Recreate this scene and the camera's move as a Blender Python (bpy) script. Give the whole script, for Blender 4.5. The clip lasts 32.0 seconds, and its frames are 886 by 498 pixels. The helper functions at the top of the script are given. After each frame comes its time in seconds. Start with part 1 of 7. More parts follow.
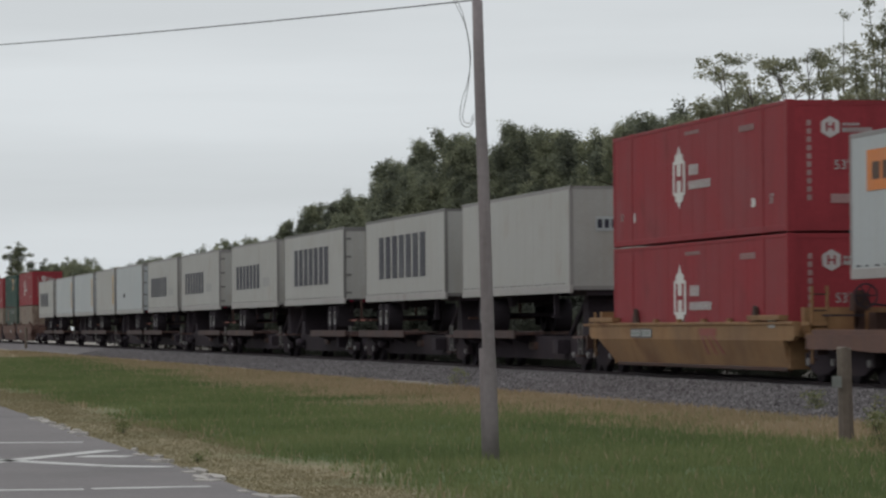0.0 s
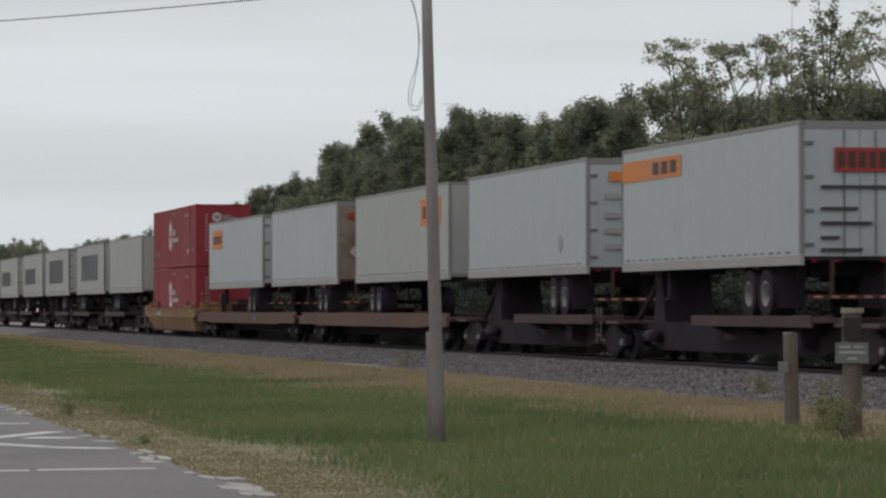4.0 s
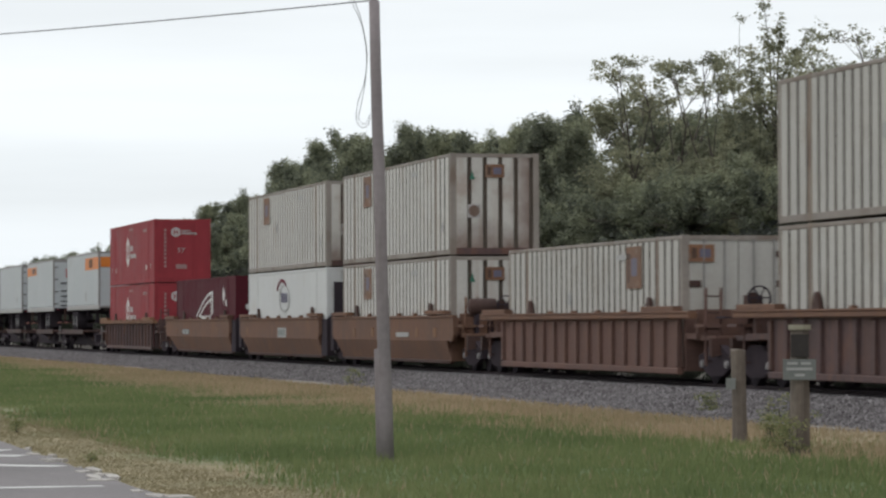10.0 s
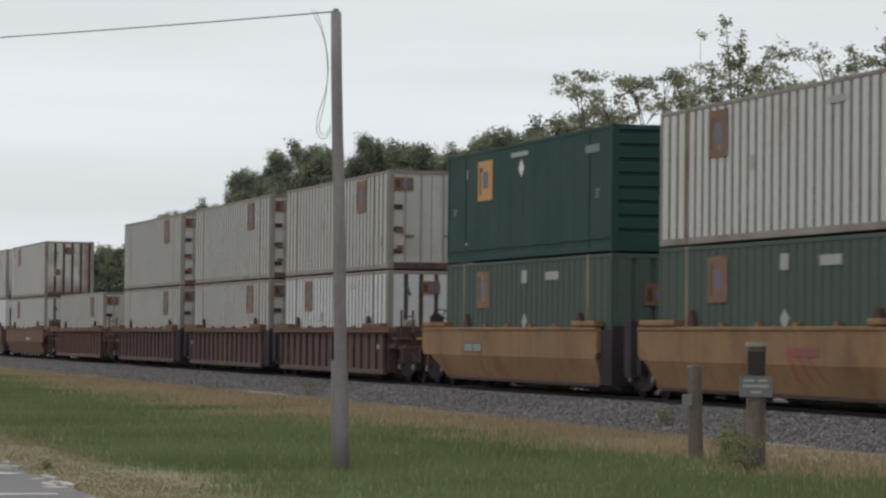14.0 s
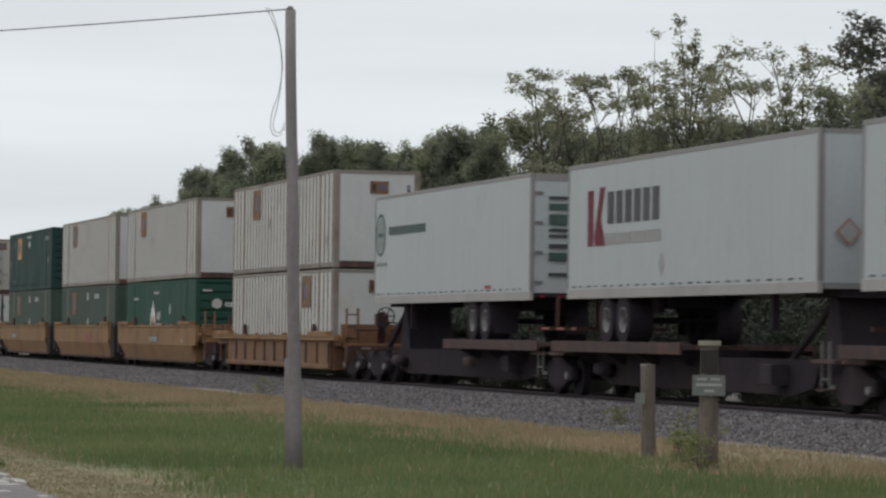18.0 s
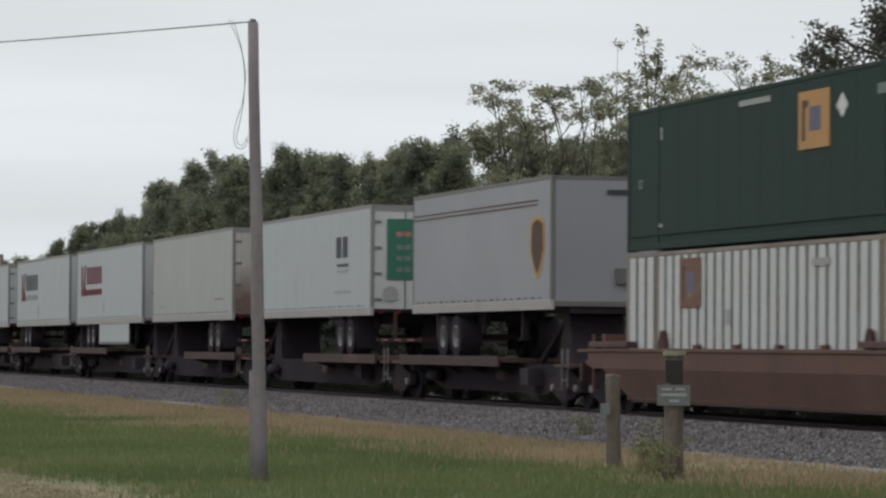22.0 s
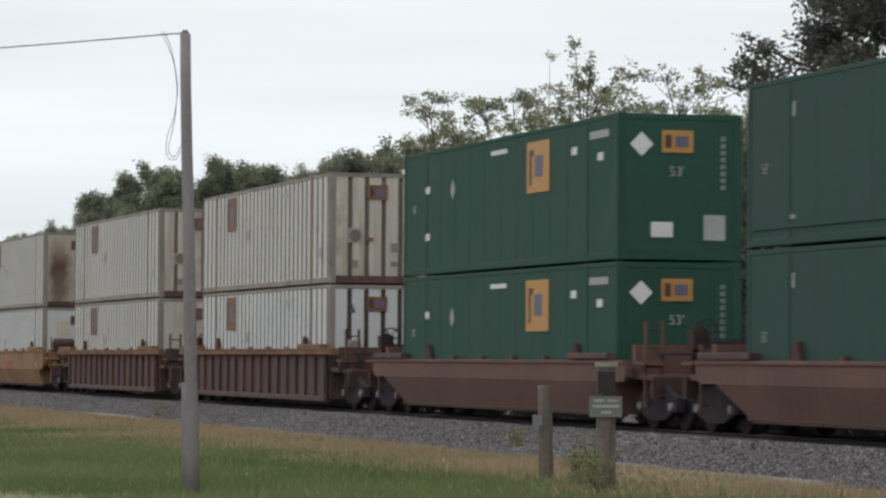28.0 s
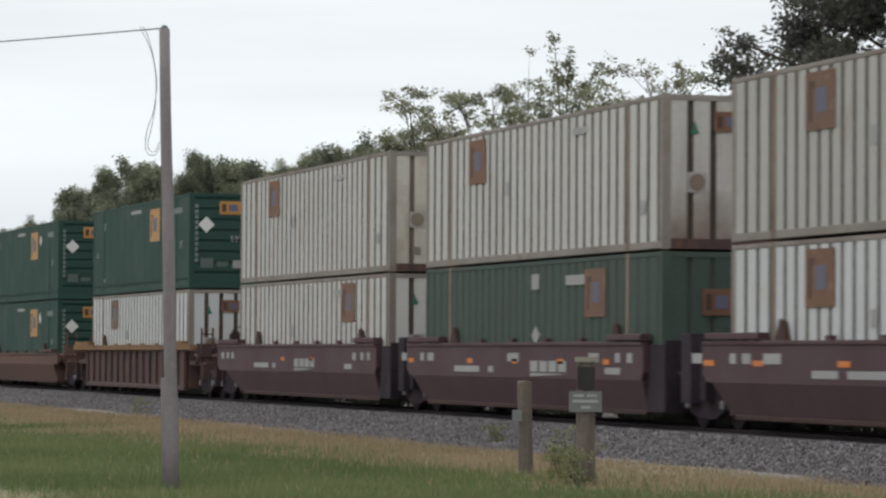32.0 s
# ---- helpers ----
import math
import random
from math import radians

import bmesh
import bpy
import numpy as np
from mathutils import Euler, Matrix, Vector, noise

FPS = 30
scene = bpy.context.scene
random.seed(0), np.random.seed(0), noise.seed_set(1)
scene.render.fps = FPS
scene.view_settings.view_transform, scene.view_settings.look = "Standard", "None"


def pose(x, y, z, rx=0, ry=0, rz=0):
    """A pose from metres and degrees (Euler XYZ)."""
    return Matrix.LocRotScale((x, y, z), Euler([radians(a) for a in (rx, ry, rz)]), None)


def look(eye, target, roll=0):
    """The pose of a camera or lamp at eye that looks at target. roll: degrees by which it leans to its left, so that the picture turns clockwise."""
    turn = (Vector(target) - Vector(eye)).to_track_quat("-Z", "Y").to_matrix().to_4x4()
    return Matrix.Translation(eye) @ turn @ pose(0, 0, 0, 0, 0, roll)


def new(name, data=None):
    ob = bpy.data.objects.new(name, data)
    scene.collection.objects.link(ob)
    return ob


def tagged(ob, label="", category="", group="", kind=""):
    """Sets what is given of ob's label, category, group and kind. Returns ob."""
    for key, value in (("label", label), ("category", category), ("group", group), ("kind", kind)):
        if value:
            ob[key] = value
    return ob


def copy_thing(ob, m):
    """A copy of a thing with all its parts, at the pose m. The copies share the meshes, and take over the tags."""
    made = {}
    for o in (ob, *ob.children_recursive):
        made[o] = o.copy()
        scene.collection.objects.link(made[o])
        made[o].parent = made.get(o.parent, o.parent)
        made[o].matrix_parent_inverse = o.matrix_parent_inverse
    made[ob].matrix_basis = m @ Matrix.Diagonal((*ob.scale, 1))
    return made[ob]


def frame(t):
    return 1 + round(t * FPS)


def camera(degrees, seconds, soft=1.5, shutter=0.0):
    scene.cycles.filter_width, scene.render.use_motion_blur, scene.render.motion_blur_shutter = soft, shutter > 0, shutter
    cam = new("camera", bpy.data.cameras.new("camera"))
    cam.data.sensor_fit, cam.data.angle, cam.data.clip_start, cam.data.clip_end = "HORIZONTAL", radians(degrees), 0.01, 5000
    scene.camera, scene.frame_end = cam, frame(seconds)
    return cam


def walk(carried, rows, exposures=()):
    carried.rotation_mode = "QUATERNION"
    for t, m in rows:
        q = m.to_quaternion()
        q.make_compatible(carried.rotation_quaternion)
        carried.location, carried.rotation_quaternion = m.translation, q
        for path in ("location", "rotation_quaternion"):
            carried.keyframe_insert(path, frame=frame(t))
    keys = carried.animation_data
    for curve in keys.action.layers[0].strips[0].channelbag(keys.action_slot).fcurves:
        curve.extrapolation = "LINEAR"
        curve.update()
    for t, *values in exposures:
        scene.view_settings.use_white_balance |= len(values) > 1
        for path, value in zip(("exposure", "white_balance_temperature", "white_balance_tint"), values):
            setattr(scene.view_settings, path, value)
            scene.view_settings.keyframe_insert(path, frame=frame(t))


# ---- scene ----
# ---------- camera: hand-held, standing on the road's edge ----------
EYE = 1.73
cam = camera(14.415, 32.0, soft=2.45, shutter=0.25)
AIM = [  # seconds, yaw, pitch, roll
    (0,79.179,1.248,-0.43), (0.5,78.922,1.154,-0.36), (1,78.937,1.131,-0.24), (1.5,78.763,1.132,-0.42), (2,78.609,1.170,-0.32), (2.5,78.667,1.180,-0.32),
    (3,78.603,1.076,-0.13), (3.5,78.400,0.938,-0.06), (5.5,78.050,1.180,-0.24), (6,77.768,0.959,-0.17), (6.5,77.770,0.774,-0.21), (7,77.757,0.741,-0.13),
    (7.5,77.684,0.816,-0.03), (8,77.621,0.842,0.08), (8.5,77.447,1.075,-0.28), (9,77.628,1.070,-0.15), (9.5,77.542,1.140,-0.30), (10,77.472,1.248,-0.17),
    (10.5,77.504,1.281,-0.27), (11,77.454,1.462,-0.45), (11.5,77.483,1.559,-0.52), (12,77.357,1.500,-0.33), (12.5,77.357,1.473,0.13), (13,77.068,1.553,0.25),
    (13.5,76.868,1.525,0.50), (15.5,76.671,1.329,0.66), (16,76.467,1.292,0.55), (16.5,76.378,1.331,0.65), (17,75.978,1.276,0.80), (17.5,76.183,1.343,0.79),
    (18,76.036,1.433,0.77), (18.5,75.798,1.688,0.58), (19,75.695,1.641,0.65), (19.5,75.703,1.562,0.43), (20,75.442,1.476,0.31), (20.5,75.362,1.641,0.16),
    (21,75.475,1.670,0.31), (21.5,75.375,1.625,0.34), (22,75.451,1.628,0.40), (22.5,75.394,1.615,0.31), (23,75.335,1.474,0.53), (23.5,74.944,1.504,0.49),
    (24,74.873,1.573,0.31), (24.5,74.816,1.730,0.46), (25,74.789,1.780,0.41), (25.5,74.716,1.821,0.41), (26,74.528,2.014,0.37), (26.5,74.479,1.908,0.28),
    (28.5,74.316,1.799,0.39), (29,74.294,1.848,0.19), (29.5,74.162,1.799,0.30), (30,74.265,1.844,0.13), (30.5,74.002,1.763,0.10), (31,73.966,1.773,0.26),
    (31.5,73.997,1.848,0.23), (32,74.011,1.747,0.32),
]


def aim(yaw, pitch, roll):
    return pose(0, 0, EYE, 90 + pitch, 0, yaw) @ pose(0, 0, 0, 0, 0, roll)


walk(cam, [(t, aim(a, b, c)) for t, a, b, c in AIM],
     [(0, -0.16), (1.5, -0.16), (3.5, -0.2), (5.5, 0.1), (6.2, 0.08), (8, 0.25), (10, 0.32), (12, 0.2), (13, 0.05), (15, 0.04), (17, 0.03), (20, 0.07), (22.5, 0.02), (24, 0.2), (26, 0.23), (32, 0.28)])

# ---------- light: bright overcast ----------
world = bpy.data.worlds.new("overcast_sky")
scene.world = world
world.use_nodes = True
_n, _l = world.node_tree.nodes, world.node_tree.links
_n.clear()
SUN_EL, SUN_AZ = radians(59), radians(163)
sky = _n.new("ShaderNodeTexSky")
sky.sky_type, sky.sun_disc, sky.sun_elevation, sky.sun_rotation = "NISHITA", False, SUN_EL, SUN_AZ
sky_gain = _n.new("ShaderNodeMixRGB")
sky_gain.blend_type, sky_gain.inputs[0].default_value = "MULTIPLY", 1.0
sky_gain.inputs[2].default_value = (0.09, 0.09, 0.09, 1)
_l.new(sky.outputs[0], sky_gain.inputs[1])
tc = _n.new("ShaderNodeTexCoord")
sep = _n.new("ShaderNodeSeparateXYZ")
_l.new(tc.outputs["Generated"], sep.inputs[0])
ramp = _n.new("ShaderNodeValToRGB")  # an overcast sky is brighter overhead
ramp.color_ramp.elements[0].position, ramp.color_ramp.elements[0].color = 0.0, (0.70, 0.745, 0.78, 1)
ramp.color_ramp.elements[1].position, ramp.color_ramp.elements[1].color = 0.6, (0.98, 1.0, 1.03, 1)
_e = ramp.color_ramp.elements.new(0.14)
_e.color = (0.80, 0.83, 0.85, 1)
_l.new(sep.outputs[2], ramp.inputs[0])
stretch = _n.new("ShaderNodeMapping")
stretch.inputs["Scale"].default_value = (2.2, 2.2, 26.0)
_l.new(tc.outputs["Generated"], stretch.inputs[0])
cloud = _n.new("ShaderNodeTexNoise")
cloud.inputs["Scale"].default_value, cloud.inputs["Detail"].default_value = 1.7, 5.0
_l.new(stretch.outputs[0], cloud.inputs["Vector"])
band = _n.new("ShaderNodeMapRange")
band.inputs[1].default_value, band.inputs[2].default_value = 0.3, 0.7
band.inputs[3].default_value, band.inputs[4].default_value = 0.93, 1.08
_l.new(cloud.outputs[0], band.inputs[0])
clouds = _n.new("ShaderNodeVectorMath")
clouds.operation = "SCALE"
_l.new(ramp.outputs[0], clouds.inputs[0])
_l.new(band.outputs[0], clouds.inputs["Scale"])
cover = _n.new("ShaderNodeMixRGB")
cover.inputs[0].default_value = 0.93
_l.new(sky_gain.outputs[0], cover.inputs[1])
_l.new(clouds.outputs[0], cover.inputs[2])
bg = _n.new("ShaderNodeBackground")
_l.new(cover.outputs[0], bg.inputs[0])
bg.inputs[1].default_value = 1.0
_o = _n.new("ShaderNodeOutputWorld")
_l.new(bg.outputs[0], _o.inputs[0])

sun_data = bpy.data.lights.new("sun", "SUN")
sun_data.energy, sun_data.angle, sun_data.color = 0.42, radians(40), (1.0, 0.985, 0.96)
sun = new("sun", sun_data)
sun.matrix_world = look((0, 0, 60), (-14, 46, -20))
scene.view_settings.exposure = 0.0


# ---------- materials ----------
def material(name, color, rough=0.6, metal=0.0, vary=0.18, scale=1.5, streak=0.0, dirt=None, dirt_amount=0.0,
             bump=0.0, bump_scale=40.0, dirt_scale=0.8, spec=0.4):
    """Paint or stone with variation at two scales, run-down streaks and dirt or rust patches."""
    m = bpy.data.materials.new(name)
    m.use_nodes = True
    n, l = m.node_tree.nodes, m.node_tree.links
    b = n["Principled BSDF"]
    b.inputs["Roughness"].default_value, b.inputs["Metallic"].default_value = rough, metal
    b.inputs["Specular IOR Level"].default_value = spec
    tco, info = n.new("ShaderNodeTexCoord"), n.new("ShaderNodeObjectInfo")
    w = n.new("ShaderNodeMath")
    w.operation = "MULTIPLY"
    w.inputs[1].default_value = 60.0
    l.new(info.outputs["Random"], w.inputs[0])

    def tex(sc, detail, stretch_to=None):
        t = n.new("ShaderNodeTexNoise")
        t.noise_dimensions = "4D"
        t.inputs["Scale"].default_value, t.inputs["Detail"].default_value = sc, detail
        l.new(w.outputs[0], t.inputs["W"])
        if stretch_to:
            mp = n.new("ShaderNodeMapping")
            mp.inputs["Scale"].default_value = stretch_to
            l.new(tco.outputs["Object"], mp.inputs[0])
            l.new(mp.outputs[0], t.inputs["Vector"])
        else:
            l.new(tco.outputs["Object"], t.inputs["Vector"])
        return t

    def ranged(socket, a, b_, c, d):
        r = n.new("ShaderNodeMapRange")
        for i, v in enumerate((a, b_, c, d)):
            r.inputs[i + 1].default_value = v
        l.new(socket, r.inputs[0])
        return r.outputs[0]

    def scaled(col, fac):
        v = n.new("ShaderNodeVectorMath")
        v.operation = "SCALE"
        l.new(col, v.inputs[0])
        l.new(fac, v.inputs["Scale"])
        return v.outputs[0]

    rgb = n.new("ShaderNodeRGB")
    rgb.outputs[0].default_value = (*color, 1)
    big, fine = tex(scale * 0.35, 3), tex(scale * 9, 4)
    col = scaled(rgb.outputs[0], ranged(big.outputs[0], 0.3, 0.7, 1 - vary, 1 + vary * 0.6))
    col = scaled(col, ranged(fine.outputs[0], 0.3, 0.7, 1 - vary * 0.5, 1 + vary * 0.4))
    if dirt is not None:
        drgb = n.new("ShaderNodeRGB")
        drgb.outputs[0].default_value = (*dirt, 1)
        patch = tex(dirt_scale, 5)
        mask = ranged(patch.outputs[0], 0.62 - dirt_amount * 0.35, 0.78 - dirt_amount * 0.25, 0, min(1, 0.35 + dirt_amount))
        if streak:
            st = tex(1.0, 4, (5.0, 5.0, 0.35))
            sm = ranged(st.outputs[0], 0.5, 0.72, 0, streak)
            mx = n.new("ShaderNodeMath")
            mx.operation = "MAXIMUM"
            l.new(mask, mx.inputs[0])
            l.new(sm, mx.inputs[1])
            mask = mx.outputs[0]
        mix = n.new("ShaderNodeMixRGB")
        l.new(mask, mix.inputs[0])
        l.new(col, mix.inputs[1])
        l.new(drgb.outputs[0], mix.inputs[2])
        col = mix.outputs[0]
    l.new(col, b.inputs["Base Color"])
    rr = ranged(big.outputs[0], 0.3, 0.7, max(0.05, rough - 0.1), min(1, rough + 0.1))
    l.new(rr, b.inputs["Roughness"])
    if bump:
        bt = tex(bump_scale, 4)
        bn = n.new("ShaderNodeBump")
        bn.inputs["Strength"].default_value, bn.inputs["Distance"].default_value = bump, 0.02
        l.new(bt.outputs[0], bn.inputs["Height"])
        l.new(bn.outputs[0], b.inputs["Normal"])
    return m


RUST = (0.075, 0.030, 0.016)
GRIME = (0.10, 0.085, 0.07)
M = {
    "pinkmark": material("red_and_white_tape", (0.38, 0.17, 0.15), 0.6, vary=0.3),
    "beige": material("beige_patch_paint", (0.46, 0.41, 0.33), 0.65, vary=0.1),
    "railgrey": material("grimy_rail_paint", (0.225, 0.200, 0.176), 0.7, vary=0.2, streak=0.3, dirt=(0.12, 0.08, 0.055), dirt_amount=0.35),
    "darkrust": material("grimy_underframe", (0.032, 0.025, 0.030), 0.9, vary=0.4, dirt=(0.045, 0.032, 0.031), dirt_amount=0.3, spec=0.1),
    "postrust": material("rust_brown_post_paint", (0.20, 0.155, 0.12), 0.7, vary=0.25, streak=0.4, dirt=(0.085, 0.042, 0.028), dirt_amount=0.4),
    "darkdeck": material("grimy_deck_steel", (0.055, 0.033, 0.031), 0.85, vary=0.35, streak=0.3, dirt=(0.13, 0.065, 0.04), dirt_amount=0.2),
    "railpale": material("dusty_trailer_rail", (0.31, 0.295, 0.285), 0.6, vary=0.12, dirt=(0.20, 0.17, 0.15), dirt_amount=0.2),
    "fadedred": material("faded_red_marking", (0.20, 0.055, 0.042), 0.65, vary=0.3, streak=0.3),
    "darkgear": material("greasy_truck_iron", (0.038, 0.030, 0.035), 0.95, vary=0.35, dirt=(0.065, 0.047, 0.045), dirt_amount=0.25, spec=0.08),
    "red": material("red_container_paint", (0.236, 0.033, 0.041), 0.65, vary=0.14, streak=0.3, dirt=(0.12, 0.022, 0.024), dirt_amount=0.16, spec=0.15),
    "grey": material("weathered_white_paint", (0.468, 0.458, 0.428), 0.6, vary=0.10, streak=0.22, dirt=(0.33, 0.29, 0.23), dirt_amount=0.2),
    "greyrust": material("rust_stained_white_paint", (0.46, 0.43, 0.37), 0.65, vary=0.14, streak=0.55, dirt=(0.16, 0.07, 0.035), dirt_amount=0.3),
    "greyold": material("dull_grey_paint", (0.385, 0.375, 0.345), 0.65, vary=0.10, streak=0.15, dirt=(0.26, 0.23, 0.19), dirt_amount=0.22),
    "cleanwhite": material("white_container_paint", (0.480, 0.490, 0.484), 0.55, vary=0.09, streak=0.15, dirt=(0.40, 0.36, 0.30), dirt_amount=0.12),
    "green": material("dark_green_paint", (0.029, 0.064, 0.053), 0.7, spec=0.14, vary=0.16, streak=0.12, dirt=(0.036, 0.062, 0.052), dirt_amount=0.2),
    "greenbright": material("green_paint", (0.024, 0.066, 0.049), 0.7, spec=0.14, vary=0.14, streak=0.1, dirt=(0.034, 0.072, 0.054), dirt_amount=0.15),
    "greenolive": material("dulled_green_paint", (0.027, 0.047, 0.039), 0.75, vary=0.18, streak=0.15, dirt=(0.034, 0.050, 0.042), dirt_amount=0.2, spec=0.14),
    "faintmark": material("faint_marking", (0.085, 0.115, 0.100), 0.7, vary=0.2),
    "greendeep": material("deep_green_paint", (0.020, 0.050, 0.043), 0.7, vary=0.16, streak=0.12, dirt=(0.028, 0.052, 0.044), dirt_amount=0.2, spec=0.14),
    "greendull": material("faded_green_paint", (0.056, 0.080, 0.066), 0.7, vary=0.2, streak=0.25, dirt=(0.06, 0.065, 0.052), dirt_amount=0.3, spec=0.2),
    "maroon": material("maroon_paint", (0.075, 0.014, 0.021), 0.75, vary=0.14, streak=0.25, spec=0.1, dirt=(0.05, 0.012, 0.016), dirt_amount=0.15),
    "trailer": material("white_trailer_paint", (0.356, 0.382, 0.392), 0.5, vary=0.09, streak=0.24, dirt=(0.30, 0.295, 0.28), dirt_amount=0.14),
    "trailercream": material("cream_trailer_paint", (0.318, 0.322, 0.306), 0.5, vary=0.06, streak=0.18, dirt=(0.30, 0.285, 0.26), dirt_amount=0.18),
    "trailergrey": material("grey_trailer_paint", (0.25, 0.25, 0.27), 0.5, vary=0.06, streak=0.1, dirt=(0.26, 0.25, 0.24), dirt_amount=0.12),
    "trailerold": material("old_white_trailer_paint", (0.318, 0.315, 0.298), 0.5, vary=0.1, streak=0.3, dirt=(0.25, 0.215, 0.17), dirt_amount=0.2),
    "alu": material("aluminium_rail", (0.215, 0.205, 0.20), 0.55, 0.1, vary=0.12),
    "darkrail": material("dark_grey_rail", (0.14, 0.135, 0.13), 0.6, vary=0.2),
    "yellow": material("yellow_car_paint", (0.238, 0.140, 0.070), 0.75, vary=0.2, streak=0.4, dirt=(0.13, 0.060, 0.032), dirt_amount=0.36, spec=0.2),
    "ochre": material("ochre_car_paint", (0.190, 0.104, 0.060), 0.75, vary=0.2, streak=0.4, dirt=(0.11, 0.052, 0.032), dirt_amount=0.4, spec=0.2),
    "brown": material("brown_car_paint", (0.124, 0.073, 0.061), 0.8, vary=0.26, streak=0.5, dirt=(0.145, 0.078, 0.050), dirt_amount=0.22, dirt_scale=1.3, spec=0.2),
    "tanbrown": material("tan_brown_car_paint", (0.138, 0.078, 0.055), 0.8, vary=0.24, streak=0.4, dirt=(0.185, 0.095, 0.050), dirt_amount=0.25, dirt_scale=1.3, spec=0.2),
    "rustcar": material("rusty_car_paint", (0.075, 0.045, 0.043), 0.8, vary=0.4, streak=0.75, dirt=(0.145, 0.068, 0.040), dirt_amount=0.26, dirt_scale=1.6),
    "maroondeep": material("oxide_maroon_paint", (0.068, 0.032, 0.037), 0.7, vary=0.15, streak=0.3, dirt=(0.05, 0.025, 0.022), dirt_amount=0.25),
    "black": material("black_running_gear", (0.042, 0.034, 0.041), 0.9, vary=0.35, dirt=(0.075, 0.055, 0.055), dirt_amount=0.2, spec=0.1),
    "rust": material("rusty_iron", (0.055, 0.028, 0.022), 0.85, vary=0.4, dirt=(0.03, 0.015, 0.01), dirt_amount=0.3),
    "rubber": material("tyre_rubber", (0.036, 0.031, 0.036), 0.95, vary=0.2, spec=0.05),
    "rim": material("white_wheel_rim", (0.29, 0.285, 0.28), 0.5, vary=0.25, dirt=GRIME, dirt_amount=0.2),
    "steel": material("worn_steel", (0.15, 0.145, 0.14), 0.5, 0.5, vary=0.2),
    "palemark": material("dulled_white_marking", (0.40, 0.375, 0.365), 0.6, vary=0.15),
    "rosemark": material("pinkish_grey_marking", (0.27, 0.165, 0.160), 0.65, vary=0.2),
    "dimmark": material("dim_marking", (0.15, 0.18, 0.165), 0.7, vary=0.2),
    "white": material("white_marking", (0.58, 0.58, 0.555), 0.6, vary=0.12),
    "orange": material("orange_marking", (0.56, 0.17, 0.025), 0.55, vary=0.15),
    "amber": material("amber_marking", (0.42, 0.215, 0.055), 0.55, vary=0.15),
    "fadedamber": material("faded_brown_marking", (0.158, 0.078, 0.042), 0.65, vary=0.3, dirt=(0.35, 0.32, 0.27), dirt_amount=0.15, dirt_scale=3),
    "redmark": material("red_marking", (0.30, 0.03, 0.03), 0.6, vary=0.15),
    "crimson": material("crimson_marking", (0.125, 0.009, 0.024), 0.6, vary=0.12, spec=0.2),
    "navy": material("dark_blue_marking", (0.020, 0.020, 0.034), 0.6, vary=0.12),
    "bluemark": material("faded_blue_marking", (0.105, 0.100, 0.145), 0.6, vary=0.15),
    "darkmark": material("dark_marking", (0.04, 0.04, 0.045), 0.6, vary=0.15),
    "greymark": material("pale_grey_marking", (0.30, 0.30, 0.29), 0.6, vary=0.15),
    "deepteal": material("dark_grey_green_marking", (0.045, 0.080, 0.070), 0.6, vary=0.2),
    "mistmark": material("pale_grey_green_marking", (0.21, 0.255, 0.24), 0.6, vary=0.2),
    "tealmark": material("green_marking", (0.03, 0.13, 0.085), 0.55, vary=0.15),
    "goldmark": material("gold_marking", (0.42, 0.23, 0.03), 0.5, vary=0.1),
    "umber": material("dark_brown_marking", (0.06, 0.03, 0.018), 0.6, vary=0.15),
    "wood": material("grey_weathered_wood", (0.200, 0.176, 0.177), 0.9, vary=0.22, streak=0.4, dirt=(0.07, 0.055, 0.05), dirt_amount=0.2, bump=0.5, bump_scale=25),
    "tie": material("weathered_tie_wood", (0.135, 0.11, 0.09), 0.95, vary=0.3, streak=0.5, dirt=(0.05, 0.04, 0.033), dirt_amount=0.3, bump=0.6, bump_scale=20),
    "tiedark": material("dark_wood", (0.035, 0.03, 0.028), 0.95, vary=0.3),
    "tietop": material("bleached_wood_end", (0.27, 0.25, 0.19), 0.9, vary=0.2),
    "plate": material("weathered_sign_plate", (0.145, 0.153, 0.145), 0.6, vary=0.2, dirt=(0.085, 0.085, 0.078), dirt_amount=0.25),
    "wire": material("cable_sheath", (0.10, 0.10, 0.11), 0.6, vary=0.1),
    "rail": material("rail_steel", (0.050, 0.038, 0.041), 0.8, 0.0, vary=0.2, spec=0.15),
    "asphalt": material("worn_asphalt", (0.162, 0.150, 0.148), 0.9, vary=0.2, scale=0.8, dirt=(0.10, 0.095, 0.092), dirt_amount=0.25, dirt_scale=0.35, bump=0.4, bump_scale=60),
    "roadpaint": material("worn_road_paint", (0.50, 0.50, 0.48), 0.8, vary=0.15, dirt=(0.17, 0.165, 0.16), dirt_amount=0.22, dirt_scale=2.5),
    "sand": material("pale_broken_edge", (0.36, 0.34, 0.31), 0.95, vary=0.25, dirt=(0.22, 0.2, 0.17), dirt_amount=0.2, bump=0.5),
    "bark": material("tree_bark", (0.075, 0.062, 0.05), 0.95, vary=0.3, bump=0.5),
}


